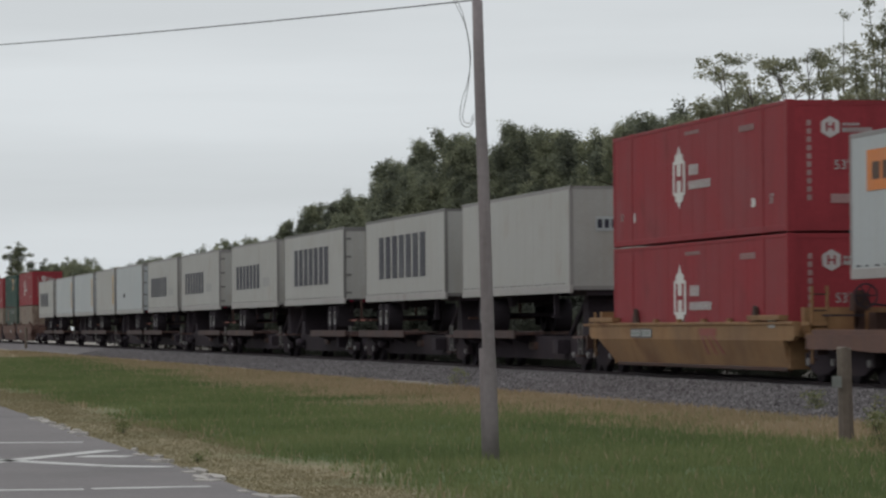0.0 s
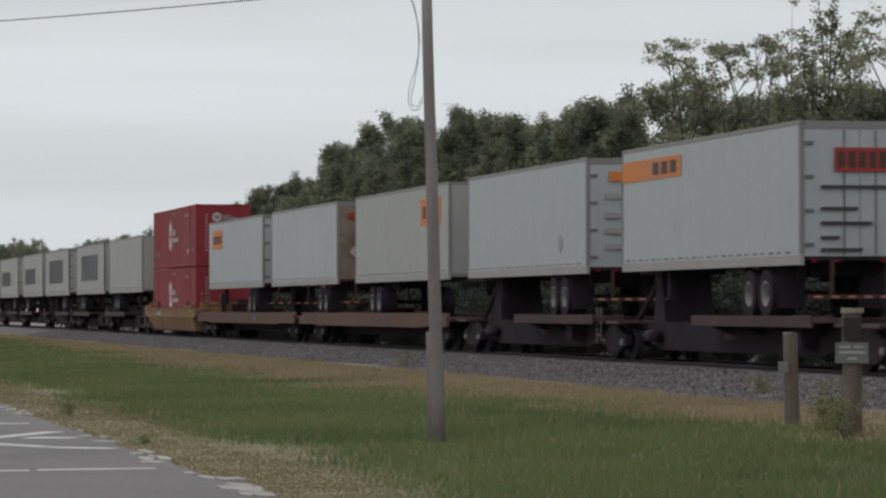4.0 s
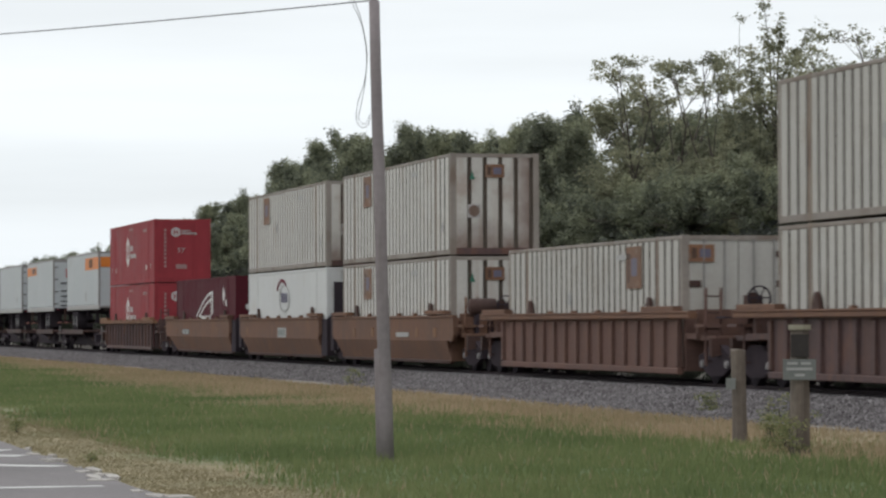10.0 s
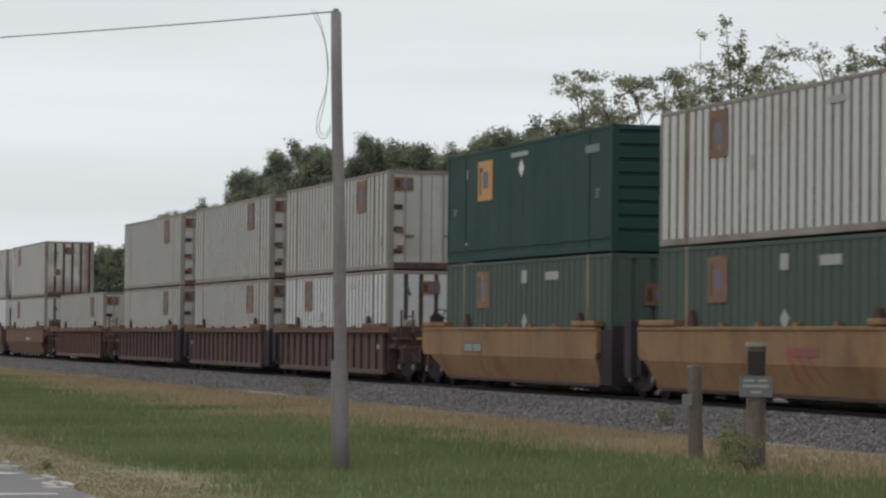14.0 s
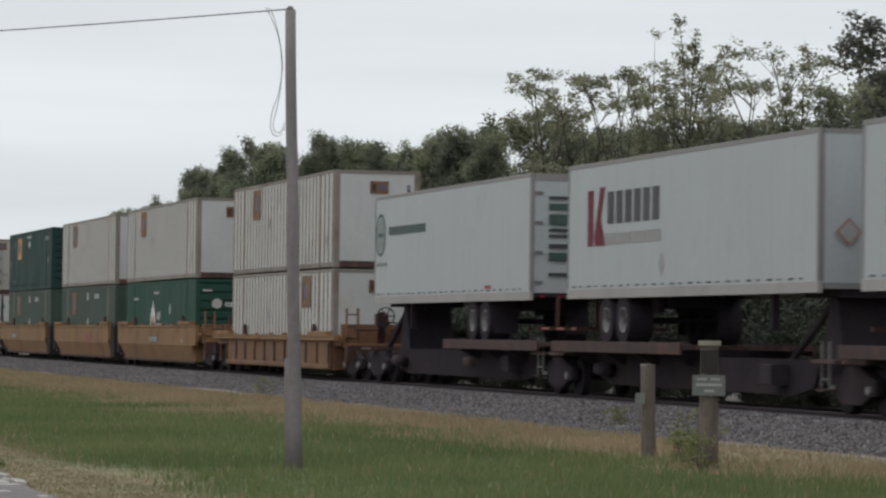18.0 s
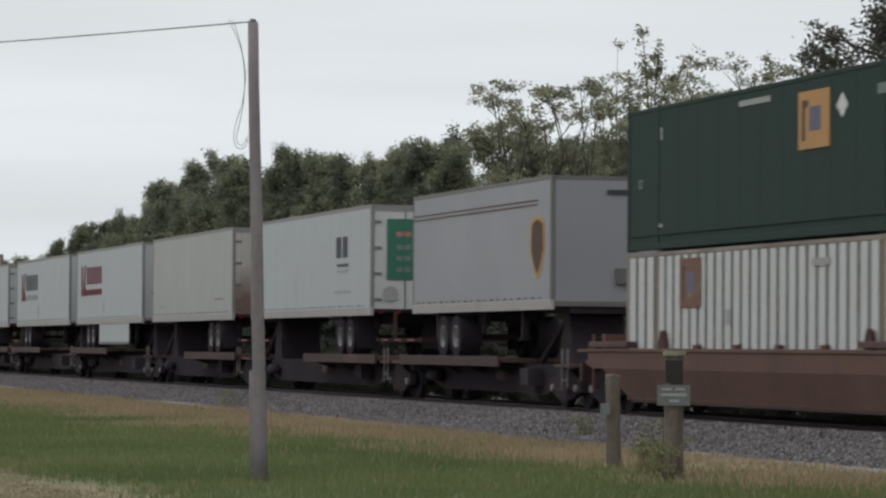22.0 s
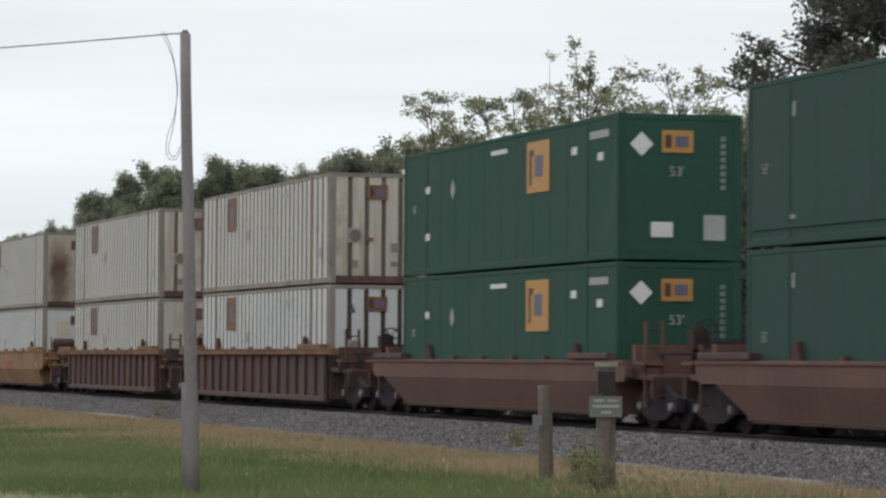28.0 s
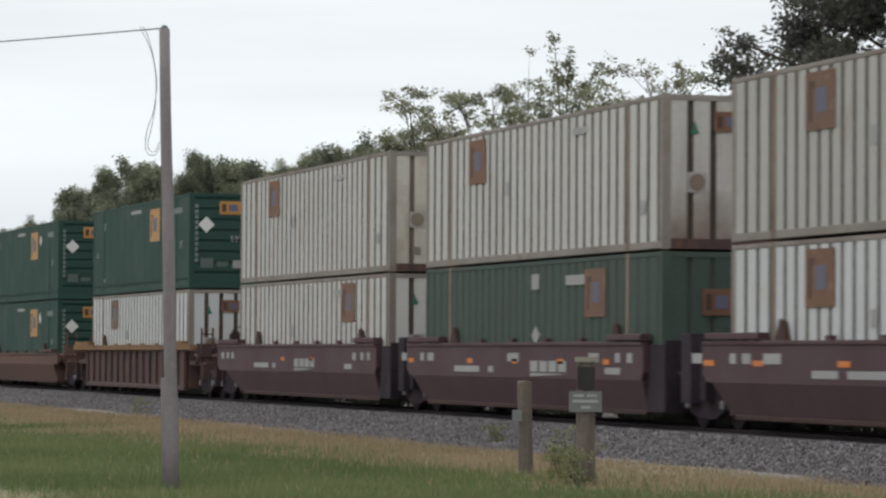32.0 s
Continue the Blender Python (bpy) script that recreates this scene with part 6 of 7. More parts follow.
            for i in range(3):
                xl = o + xa + 0.1 + i * w * 0.3
                g.add(leg(xl + 0.12 + 0.1 * i, xl, zc, 1.0, 0.22), box)
                g.add(leg(xl + 0.25 + 0.25 * i, xl + 0.12 + 0.1 * i, zc - 0.34, zc, 0.2), box)
            part("logo_legs", g, M["fadedred"], parent, "faded red slanting strokes of a brand mark")
        elif kind_ == "white":
            part("marking", Geo().box(o + xa, o + xa + w, y - 0.006, y + 0.01, 0.95, 1.08), M["greymark"], parent)
        elif kind_ == "logo":
            g = Geo()
            for i in range(4):
                g.box(o + xa + i * w / 4, o + xa + (i + 0.78) * w / 4, y - 0.006, y + 0.01, 0.98, 1.20)
            tagged(part("logo_lettering", g, M["greymark"], parent, "pale brand letters as plain blocks"), kind="stuff")
            part("logo_wedge", Geo().prism_y([(o + xa, 0.88), (o + xa + w, 0.94), (o + xa, 0.95)], y - 0.006, y + 0.01), M["greymark"], parent)
        elif kind_ == "tick":
            part("marking", Geo().box(o + xa, o + xa + w, y - 0.006, y + 0.01, 1.18, 1.36), M["greymark"], parent)
        elif kind_ == "spot":
            part("reflector", Geo().box(o + xa, o + xa + w, y - 0.006, y + 0.01, 1.14, 1.24), M["orange"], parent)
        elif kind_ == "patch":
            part("paint_patch", Geo().box(o + xa, o + xa + w, y - 0.006, y + 0.01, 0.95, 1.22), M["ochre"], parent)


MOVERS = []


def place(ob, x, z=RAIL_Z, y=TRACK_Y):
    ob.matrix_basis = pose(x, y, z)
    MOVERS.append((ob, x, y, z))
    return ob


def well_car(label, corners, kind, mat, chord, marks, brake=True):
    """A car of one or more wells; corners: where its containers start."""
    c = thing("well_car", label, "railway car", "cars of the train")
    o0 = corners[0]
    for i, o in enumerate(corners):
        x0 = -2.4 if i == 0 else -1.0
        x1 = 17.42 if i == len(corners) - 1 else 15.6
        well_unit(c, o - o0, kind, mat, x0, x1, chord, marks[i % len(marks)])
        if i:
            xm = o - o0 - (o - corners[i - 1] - 16.15) / 2
            bogie(c, xm)
            part("articulation_deck", Geo().box(xm - 1.9, xm + 1.1, -0.9, 0.9, 0.80, 1.04), M["darkrust"], c)
            part("articulation_post", Geo().cbox(xm - 0.75, xm - 0.25, -1.3, -0.9, 0.45, 1.72, 0.02), M["black"], c)
            part("articulation_post", Geo().cbox(xm + 0.1, xm + 0.4, -1.25, -0.95, 0.5, 1.5, 0.02), M["darkrust"], c)
            part("air_hose", Geo().tube([(xm - 1.4, -1.1, 1.0), (xm - 0.4, -1.15, 0.75), (xm + 0.8, -1.1, 1.0)], 0.04, 6), M["black"], c)
    bogie(c, -2.2)
    e = corners[-1] - o0 + 16.15
    bogie(c, e + 1.75)
    car_end(c, -2.4, -1, mat, False)
    car_end(c, e + 1.27, 1, mat, "tank" if o0 in (69.41, 461.06) else brake)
    return place(c, o0)


# ---------- trailers and spine cars ----------
DECK = 1.08


def trailer(label, L, mat, rear, marks=None, endmat=None, railmat=None, skirt=None, z0=2.25, z1=5.16, posts=True, deck=DECK, setback=3.2):
    """A road trailer; rear: which end carries the doors and wheels; setback: from that end to the wheels."""
    t = thing("truck_trailer", label, "trailer", "trailers on the train")
    h, endmat, railmat = CW / 2, endmat or mat, railmat or M["alu"]
    for s in (-1, 1):
        if posts:
            g = sheeted(0.06, L - 0.06, z0 + 0.12, z1 - 0.08, s * (h - 0.007), -s, 1.22, 0.003)
        else:
            g = Geo().box(0.06, L - 0.06, *sorted((s * (h - 0.05), s * (h - 0.006))), z0 + 0.12, z1 - 0.08)
        part("side_panel", g, mat, t)
        part("top_rail", Geo().cbox(0, L, *sorted((s * h, s * (h - 0.06))), z1 - 0.10, z1, 0.01), railmat, t)
        part("bottom_rail", Geo().cbox(0, L, *sorted((s * (h + 0.004), s * (h - 0.08))), z0 - 0.08, z0 + 0.14, 0.01), M["railpale"], t)
        for x in (0.0, L - 0.10):
            part("corner_post", Geo().cbox(x, x + 0.10, *sorted((s * (h + 0.003), s * (h - 0.10))), z0 + 0.14, z1 - 0.08, 0.01), railmat, t)
    g = Geo()
    n = int(L / 0.62)
    for i in range(n):
        x = 0.4 + i * (L - 0.8) / n
        g.box(x, x + (0.16 if i % 2 else 0.28), -h - 0.004, -h + 0.003, z0 + 0.17, z0 + 0.205)
    tagged(part("reflector_tape", g, M["darkmark"], t, "row of small dark reflector marks"), kind="stuff")
    part("roof", Geo().box(0.02, L - 0.02, -h + 0.05, h - 0.05, z1 - 0.05, z1 - 0.01), M["alu"], t)
    part("floor", Geo().box(0.05, L - 0.05, -h + 0.08, h - 0.08, z0 + 0.02, z0 + 0.13), M["black"], t)
    for x, is_rear in ((0.03, rear == "L"), (L - 0.03, rear == "R")):
        d = -1 if x < 1 else 1
        if is_rear:
            part("rear_header", Geo().box(*sorted((x - d * 0.04, x + d * 0.02)), -h + 0.1, h - 0.1, z1 - 0.18, z1 - 0.01), railmat, t)
            for a, b in ((-h + 0.1, -0.008), (0.008, h - 0.1)):
                door = part("door", Geo().box(*sorted((x - d * 0.03, x + d * 0.012)), a, b, z0 + 0.1, z1 - 0.18), endmat, t)
                yr = a + (b - a) * (0.72 if a < -0.5 else 0.28)
                part("lock_rod", Geo().tube([(x + d * 0.035, yr, z0 + 0.12), (x + d * 0.035, yr, z1 - 0.2)], 0.016, 6), M["steel"], door)
                ye = a if a < -0.5 else b
                for z in (0.3, 1.0, 1.7, 2.4):
                    part("hinge", Geo().box(*sorted((x + d * 0.01, x + d * 0.035)), *sorted((ye, ye + (0.2 if a < -0.5 else -0.2))), z0 + z, z0 + z + 0.08), M["darkrail"], door)
            bump = part("bumper", Geo().box(*sorted((x - d * 0.05, x + d * 0.05)), -1.1, 1.1, z0 - 0.78, z0 - 0.69), M["rust"], t)
            g = Geo()
            for k in range(6):
                g.box(*sorted((x + d * 0.0505, x + d * 0.054)), -1.0 + k * 0.36, -0.82 + k * 0.36, z0 - 0.76, z0 - 0.71)
            tagged(part("reflector_tape", g, M["pinkmark"], bump), kind="stuff")
            for y in (-0.6, 0.6):
                part("bumper_bracket", Geo().box(*sorted((x - d * 0.05, x + d * 0.03)), y - 0.04, y + 0.04, z0 - 0.7, z0 + 0.05), M["rust"], t)
            for y in (-1.0, -0.5, 0.5, 1.0):
                part("tail_light", Geo().box(*sorted((x, x + d * 0.03)), y - 0.06, y + 0.06, z0 - 0.02, z0 + 0.06), M["crimson"], t)
        else:
            part("nose", Geo().box(*sorted((x - d * 0.05, x + d * 0.014)), -h + 0.1, h - 0.1, z0 + 0.1, z1 - 0.08), endmat, t)
            part("nose_rail", Geo().box(*sorted((x - d * 0.05, x + d * 0.022)), -h + 0.1, h - 0.1, z1 - 0.1, z1 - 0.01), railmat, t)
            part("nose_sill", Geo().box(*sorted((x - d * 0.05, x + d * 0.022)), -h + 0.1, h - 0.1, z0, z0 + 0.11), railmat, t)
    xr = 3.6 if rear == "L" else L - setback
    gear = part("running_gear", Geo().box(xr - 1.6, xr + 1.6, -0.55, 0.55, z0 - 0.28, z0 + 0.02).box(xr - 1.5, xr + 1.5, -0.75, -0.6, z0 - 0.4, z0 - 0.05).box(xr - 1.5, xr + 1.5, 0.6, 0.75, z0 - 0.4, z0 - 0.05), M["black"], t)
    for x in (xr - 0.62, xr + 0.62):
        for s in (-1, 1):
            w = part("wheel", Geo().disc_y(x, *sorted((s * 0.72, s * 1.26)), deck + 0.51, 0.51, 24, 0.275), M["rubber"], t)
            part("rim", Geo().disc_y(x, *sorted((s * 1.08, s * 1.255)), deck + 0.51, 0.274, 20, 0.245), M["rim"], w, "white dished wheel rim")
            part("hub", Geo().disc_y(x, *sorted((s * 0.95, s * 1.08)), deck + 0.51, 0.245, 16), M["rubber"], w)
        part("axle", Geo().tube([(x, -1.2, deck + 0.51), (x, 1.2, deck + 0.51)], 0.07, 8), M["black"], gear)
    dm = -1 if rear == "L" else 1
    for y in (-0.9, 0.9):
        part("mud_flap", Geo().box(*sorted((xr + dm * 1.3, xr + dm * 1.32)), y - 0.3, y + 0.3, deck + 0.2, z0 - 0.05), M["rubber"], t)
    xg = L - 3.3 if rear == "L" else 3.3
    for y in (-0.95, 0.95):
        part("landing_leg", Geo().box(xg - 0.07, xg + 0.07, y - 0.07, y + 0.07, z0 - 0.72, z0 + 0.05).box(xg - 0.14, xg + 0.14, y - 0.12, y + 0.12, z0 - 0.76, z0 - 0.72), M["black"], t)
    if skirt:
        a, b = skirt
        part("side_skirt", Geo().box(a, b, -h + 0.02, -h + 0.05, z0 - 0.78, z0), M["trailer"], t, "white side skirt panel")
        part("skirt_edge", Geo().box(a, b, -h + 0.01, -h + 0.055, z0 - 0.88, z0 - 0.78), M["darkrail"], t)
    if marks:
        marks(t, L)
    return t


def spine_car(label, units):
    """An articulated skeleton car; units: (start, length, where the wheels stand: L or R)."""
    c = thing("spine_car", label, "railway car", "cars of the train")
    o0 = units[0][0]
    ends = []
    for i, (o, L, rear) in enumerate(units):
        x = o - o0
        a = x - 1.6 if i == 0 else x - (o - units[i - 1][0] - units[i - 1][1]) / 2 + 0.1
        b = x + L + 1.6 if i == len(units) - 1 else x + L + (units[i + 1][0] - o - L) / 2 - 0.1
        part("centre_sill", Geo().box(a + 0.9, b - 0.9, -0.32, 0.32, 0.40, 0.95).box(a, b, -0.25, 0.25, 0.6, 0.95), M["black"], c)
        xr = x + (3.6 if rear == "L" else L - 3.2)
        d0, d1 = (xr - 4.5, xr + 4.4) if rear == "R" else (xr - 4.3, xr + 5.2)
        d0, d1, dz = max(d0, a + 0.1), min(d1, b - 0.1), deck_of(o)
        for s in (-1, 1):
            deck = part("wheel_deck", Geo().cbox(d0, d1, *sorted((s * 0.62, s * 1.42)), dz - 0.1, dz, 0.01), M["rustcar"], c, "rusty wheel platform")
            part("deck_edge", Geo().cbox(d0, d1, *sorted((s * 1.40, s * 1.46)), dz - 0.2, dz + 0.04, 0.01), M["darkdeck"], deck)
        for k in range(4):
            xk = d0 + (d1 - d0) * (k + 0.5) / 4
            part("outrigger", Geo().prism_x([(-1.39, dz - 0.18), (-0.3, 0.5), (0.3, 0.5), (1.39, dz - 0.18), (1.39, dz - 0.1), (-1.39, dz - 0.1)], xk - 0.08, xk + 0.08), M["black"], c)
        hx = x + (L - 1.0 if rear == "L" else 1.0)
        hitch = part("hitch", Geo().prism_y([(hx - 0.55, 0.95), (hx + 0.55, 0.95), (hx + 0.2, 2.1), (hx - 0.2, 2.1)], -0.62, 0.62), M["black"], c, "black trailer hitch stand")
        part("hitch_plate", Geo().box(hx - 1.1, hx + 0.9, -0.8, 0.8, 2.1, 2.265), M["black"], hitch)
        part("side_ladder", Geo().tube([(b - 1.0, -1.2, 0.45), (b - 1.0, -1.2, 1.3)], 0.025, 6).tube([(b - 0.6, -1.2, 0.45), (b - 0.6, -1.2, 1.3)], 0.025, 6).box(b - 1.0, b - 0.6, -1.22, -1.18, 0.6, 0.63), M["steel"], c)
        part("brake_pipe", Geo().tube([(a + 1, -0.5, 0.55), (b - 1, -0.5, 0.52)], 0.03, 6), M["steel"], c)
        part("air_tank", Geo().tube([(x + L * 0.5, -0.62, 0.66), (x + L * 0.5 + 1.2, -0.62, 0.66)], 0.20, 12), M["rust"], c, smooth=True)
        part("hitch_strut", Geo().tube([(hx - 2.4, -0.5, 1.0), (hx - 0.3, -0.5, 2.0)], 0.08, 6), M["black"], hitch)
        part("hitch_strut", Geo().tube([(hx - 2.4, 0.5, 1.0), (hx - 0.3, 0.5, 2.0)], 0.08, 6), M["black"], hitch)
        part("sill_plate", Geo().prism_y([(a + 2.2, 0.95), (a + 2.6, 0.42), (a + 3.6, 0.28), (b - 3.6, 0.28), (b - 2.6, 0.42), (b - 2.2, 0.95)], -0.78, -0.70), M["darkrust"], c, "grimy dark side plate")
        part("brake_cylinder", Geo().tube([(a + 2.9, -0.95, 0.62), (a + 3.7, -0.95, 0.62)], 0.15, 10), M["black"], c, smooth=True)
        part("valve_box", Geo().cbox(b - 4.6, b - 3.9, -1.15, -0.8, 0.45, 0.85, 0.02), M["black"], c)
        part("step", Geo().box(b - 1.05, b - 0.55, -1.3, -1.1, 0.40, 0.44), M["rust"], c)
        part("end_deck", Geo().box(b - 1.3, b - 0.1, -1.3, 1.3, 0.90, 0.97), M["rustcar"], c)
        part("end_deck", Geo().box(a + 0.1, a + 1.3, -1.3, 1.3, 0.90, 0.97), M["rustcar"], c)
        ends.append((a, b))
        if i:
            bogie(c, a)
    bogie(c, ends[0][0] + 1.2)
    bogie(c, ends[-1][1] - 1.2)
    part("coupler", Geo().box(ends[0][0] - 0.6, ends[0][0], -0.12, 0.12, 0.68, 0.92), M["rust"], c)
    part("coupler", Geo().box(ends[-1][1], ends[-1][1] + 0.6, -0.12, 0.12, 0.68, 0.92), M["rust"], c)
    return place(c, o0)


def flat_car(label, x0, x1):
    c = thing("flat_car", label, "railway car", "cars of the train")
    L = x1 - x0
    top = 1.0
    part("deck", Geo().box(0, L, -1.35, 1.35, 0.90, top), M["rustcar"], c)
    for s in (-1, 1):
        part("side_sill", Geo().prism_y([(0, 0.72), (0, top + 0.03), (L, top + 0.03), (L, 0.72), (L - 3.2, 0.72), (L - 4.5, 0.68), (4.5, 0.68), (3.2, 0.72)], *sorted((s * 1.36, s * 1.46))), M["brown"], c, "rust-brown side sill")
        part("rub_rail", Geo().cbox(0.1, L - 0.1, *sorted((s * 1.30, s * 1.36)), top, top + 0.14, 0.01), M["brown"], c)
    part("centre_sill", Geo().box(0.5, L - 0.5, -0.32, 0.32, 0.35, 0.9), M["black"], c)
    for k in range(9):
        x = 1.5 + (L - 3) * k / 8
        part("crossbearer", Geo().box(x - 0.06, x + 0.06, -1.35, 1.35, 0.66, 0.9), M["black"], c)
    part("number_plate", Geo().box(L * 0.62, L * 0.62 + 1.1, -1.475, -1.455, 0.78, 0.98), M["darkmark"], c)
    bogie(c, 2.4)
    bogie(c, L - 2.4)
    for a, b in ((-0.55, 0.0), (L, L + 0.55)):
        part("coupler", Geo().box(a, b, -0.12, 0.12, 0.68, 0.92), M["rust"], c)
    part("hitch", Geo().box(L * 0.45, L * 0.45 + 0.6, -0.45, 0.45, top, 1.3), M["rust"], c)
    return place(c, x0)


# ---------- the train: what it is made of ----------
GRP = "containers on the train"
MADE = {}


def stow(key, maker, x, z, label=None):
    """Builds a kind of container once; further ones are copies."""
    if key not in MADE:
        MADE[key] = maker()
        ob = MADE[key]
    else:
        ob = copy_thing(MADE[key], pose(x, TRACK_Y, z))
    if label:
        tagged(ob, label=label)
    return place(ob, x, z)


LOWER, UPPER = RAIL_Z + FLOOR, RAIL_Z + FLOOR + CH + 0.03  # the upper one stands on its corner locks
WL = "white corrugated container with faded amber square"
KINDS = {
    "R": red_h,
    "G": lambda: green_flat(10.1),
    "Ga": lambda: green_flat(3.45, "deep green steel container with an amber brand square", "greendeep", end_marks=False),
    "Gs": green_smooth_end,
    "Gd": lambda: green_flat(10.1, "dull dark green steel container with an amber brand square", "greenolive"),
    "GH": green_h,
    "GHd": lambda: green_h("greenolive"),
    "GC": lambda: green_corr(3.5),
    "GCr": lambda: green_corr(11.6),
    "M": maroon_box,
    "WR": white_ring,
    "Wlr": lambda: white_corr(3.45, "ribs", WL + " and rusty ribbed end", "grey", "rusting"),
    "Wls": lambda: white_corr(3.45, "ribs", WL + " and stained ribbed end", "grey", "greyrust"),
    "Wld": lambda: white_corr(3.45, "doors", WL + " and barred doors", "greyold"),
    "Wlf": lambda: white_corr(3.45, "flat", WL + " and plain end", "grey", "cleanwhite"),
    "Wlx": lambda: white_corr(3.6, "flat", WL + " and rust-smeared end", "grey", "burnt"),
    "Wrd": lambda: white_corr(11.6, "doors", WL + " and barred doors", "greyold", "greyold"),
    "Wrr": lambda: white_corr(11.6, "ribs", WL + " and rusty ribbed end", "grey"),
    "Wrf": lambda: white_corr(11.6, "flat", WL + " and plain end", "grey", "cleanwhite"),
    "Wlb": lambda: white_corr(3.45, "flat", WL + " and dingy beige end", "grey", "greyrust"),
    "Wcl": lambda: white_corr(3.45, "ribs", "clean white corrugated container with an amber square", "cleanwhite", "cleanwhite", "fadedamber"),
    "Wcr": lambda: white_corr(11.6, "doors", "clean white corrugated container with an amber square", "cleanwhite", "grey", "fadedamber"),
    "Wcf": lambda: white_corr(3.45, "flat", "clean white corrugated container with an amber square and plain end", "cleanwhite", "cleanwhite", "fadedamber"),
    "T": lambda: container("pinkish brown steel container in a well car", M["postrust"], "flat", "flat"),
}

P_, W_, O_ = "plate", "word", "white"
MK_Y = [[(P_, 2.8, 1.9)], [(W_, 9.0, 1.8)], [(P_, 6.9, 1.9), (O_, 14.2, 0.3)]]
MK_B = [[(P_, 3.0, 1.9), ("patch", 1.0, 0.4), ("patch", 12.3, 0.4)], [("framed", 7.5, 1.7), ("patch", 0.5, 0.4)], [("patch", 2.6, 0.3), ("patch", 5.6, 0.3), (O_, 9.4, 1.8), ("patch", 12.2, 0.3), ("patch", 14.6, 0.4)]]
MK_M = [[("tick", -1.6, 0.35), ("tick", -0.9, 0.3), ("tick", -0.3, 0.3), (O_, 2.6, 1.7), (O_, 4.8, 0.35), ("spot", 5.8, 0.35), ("logo", 7.3, 2.3), ("spot", 9.0, 0.35), (O_, 12.6, 0.7), ("tick", 13.4, 0.3), ("tick", 14.2, 0.25), ("tick", 14.8, 0.25)],
        [("tick", -1.4, 0.4), ("spot", -0.8, 0.4), ("tick", 0.2, 0.3), ("tick", 0.8, 0.5), (O_, 3.0, 1.9), (O_, 5.6, 0.35), ("spot", 4.0, 0.4), ("spot", 7.3, 0.4), ("tick", 7.0, 0.8), ("logo", 8.6, 2.5), ("spot", 10.4, 0.4), (O_, 13.4, 0.9), ("tick", 12.4, 0.6), ("spot", 13.3, 0.35), ("tick", 14.0, 0.3), ("tick", 14.7, 0.3)],
        [("tick", -1.5, 0.5), ("spot", -0.9, 0.5), ("tick", 0.4, 0.3), ("tick", 1.0, 0.4), ("spot", 1.5, 0.5), ("tick", 2.0, 0.8), (O_, 4.2, 1.1), (O_, 5.7, 1.6), (O_, 8.0, 0.4), ("spot", 5.3, 0.5), ("logo", 9.4, 2.4)]]
MK_R = [[], [(O_, 0.4, 0.25)], [(O_, 15.6, 0.3)]]
YL = "yellow well car with smooth tapering sides, weathered"
BL = "brown well car with smooth tapering sides, grimy"
RL = "rust-brown well car with upright ribs along its sides"
ML = "dark maroon well car with white markings"
# label, kind, paint, chord, markings, then (corner, upper, lower) of each well
WELLS = [
    (BL, "smooth", "brown", "brown", MK_B, [(-377.6, "R", "R"), (-357.64, "R", "T"), (-337.68, "G", "GC"), (-318.21, "R", "T")]),
    (YL, "low", "yellow", "yellow", [[(P_, 2.5, 2.2), (W_, 9.3, 1.5), ("tick", 15.2, 0.5)]], [(-90.04, "R", "R")]),
    (RL, "ribbed", "rustcar", "ochre", MK_R, [(46.09, "R", "R")]),
    (BL, "smooth", "tanbrown", "tanbrown", MK_B, [(69.41, None, "M"), (88.73, "Wlr", "WR"), (107.85, "Wlr", "Wlr")]),
    (RL, "ribbed", "brown", "tanbrown", MK_R, [(131.03, None, "Wrd")]),
    (RL, "ribbed", "rustcar", "tanbrown", MK_R, [(154.01, "Wrd", "Wrd"), (173.73, "Wrd", "Wrd"), (192.85, "Wrd", "Wcl")]),
    (YL, "smooth", "yellow", "yellow", MK_Y, [(216.53, "Ga", "GC"), (236.46, "Wlf", "GC"), (255.73, "Wlf", "GH")]),
    (RL.replace("rust-brown", "ochre-yellow"), "panelled", "ochre", "yellow", MK_R, [(279.13, "Wlf", "Wrf")]),
    (BL, "low", "brown", "rustcar", MK_R, [(414.32, "Gd", "Wcf")]),
    (YL, "smooth", "ochre", "ochre", MK_Y[1:], [(437.93, "Gd", "GHd")]),
    (YL, "smooth", "yellow", "yellow", [[(P_, 3.0, 1.9), (W_, 7.8, 1.6), (O_, 15.4, 0.3)]], [(461.06, "Wlx", "Wcf")]),
    (RL, "ribbed", "rustcar", "ochre", MK_R, [(484.49, "Wls", "Wlb")]),
    (RL, "ribbed", "rustcar", "ochre", MK_R, [(507.64, "Wls", "Wcl")]),
    (BL, "low", "brown", "rustcar", MK_R, [(531.27, "Gs", "Gs")]),
    (BL, "low", "brown", "rustcar", MK_R, [(554.61, "G", "G")]),
    (RL, "ribbed", "rustcar", "yellow", MK_R, [(577.93, "G", "Wcl")]),
    (ML, "smooth", "maroondeep", "maroondeep", MK_M, [(601.18, "Wls", "Wrr"), (620.58, "Wlr", "GCr"), (640.38, "Wld", "Wcf")]),
]
for label, kind, paint_, chord_, marks_, wells in WELLS:
    well_car(label, [w[0] for w in wells], kind, M[paint_], M[chord_], marks_)
    for x, up, low in wells:
        stow(low, KINDS[low], x, LOWER)
        if up:
            stow(up, KINDS[up], x, UPPER)


def mk_roadway(t, L):
    lettering("lettering", t, M["navy"], 3.0, 12.6, 2.98, 4.5, 7, "dark blue brand word as plain blocks")


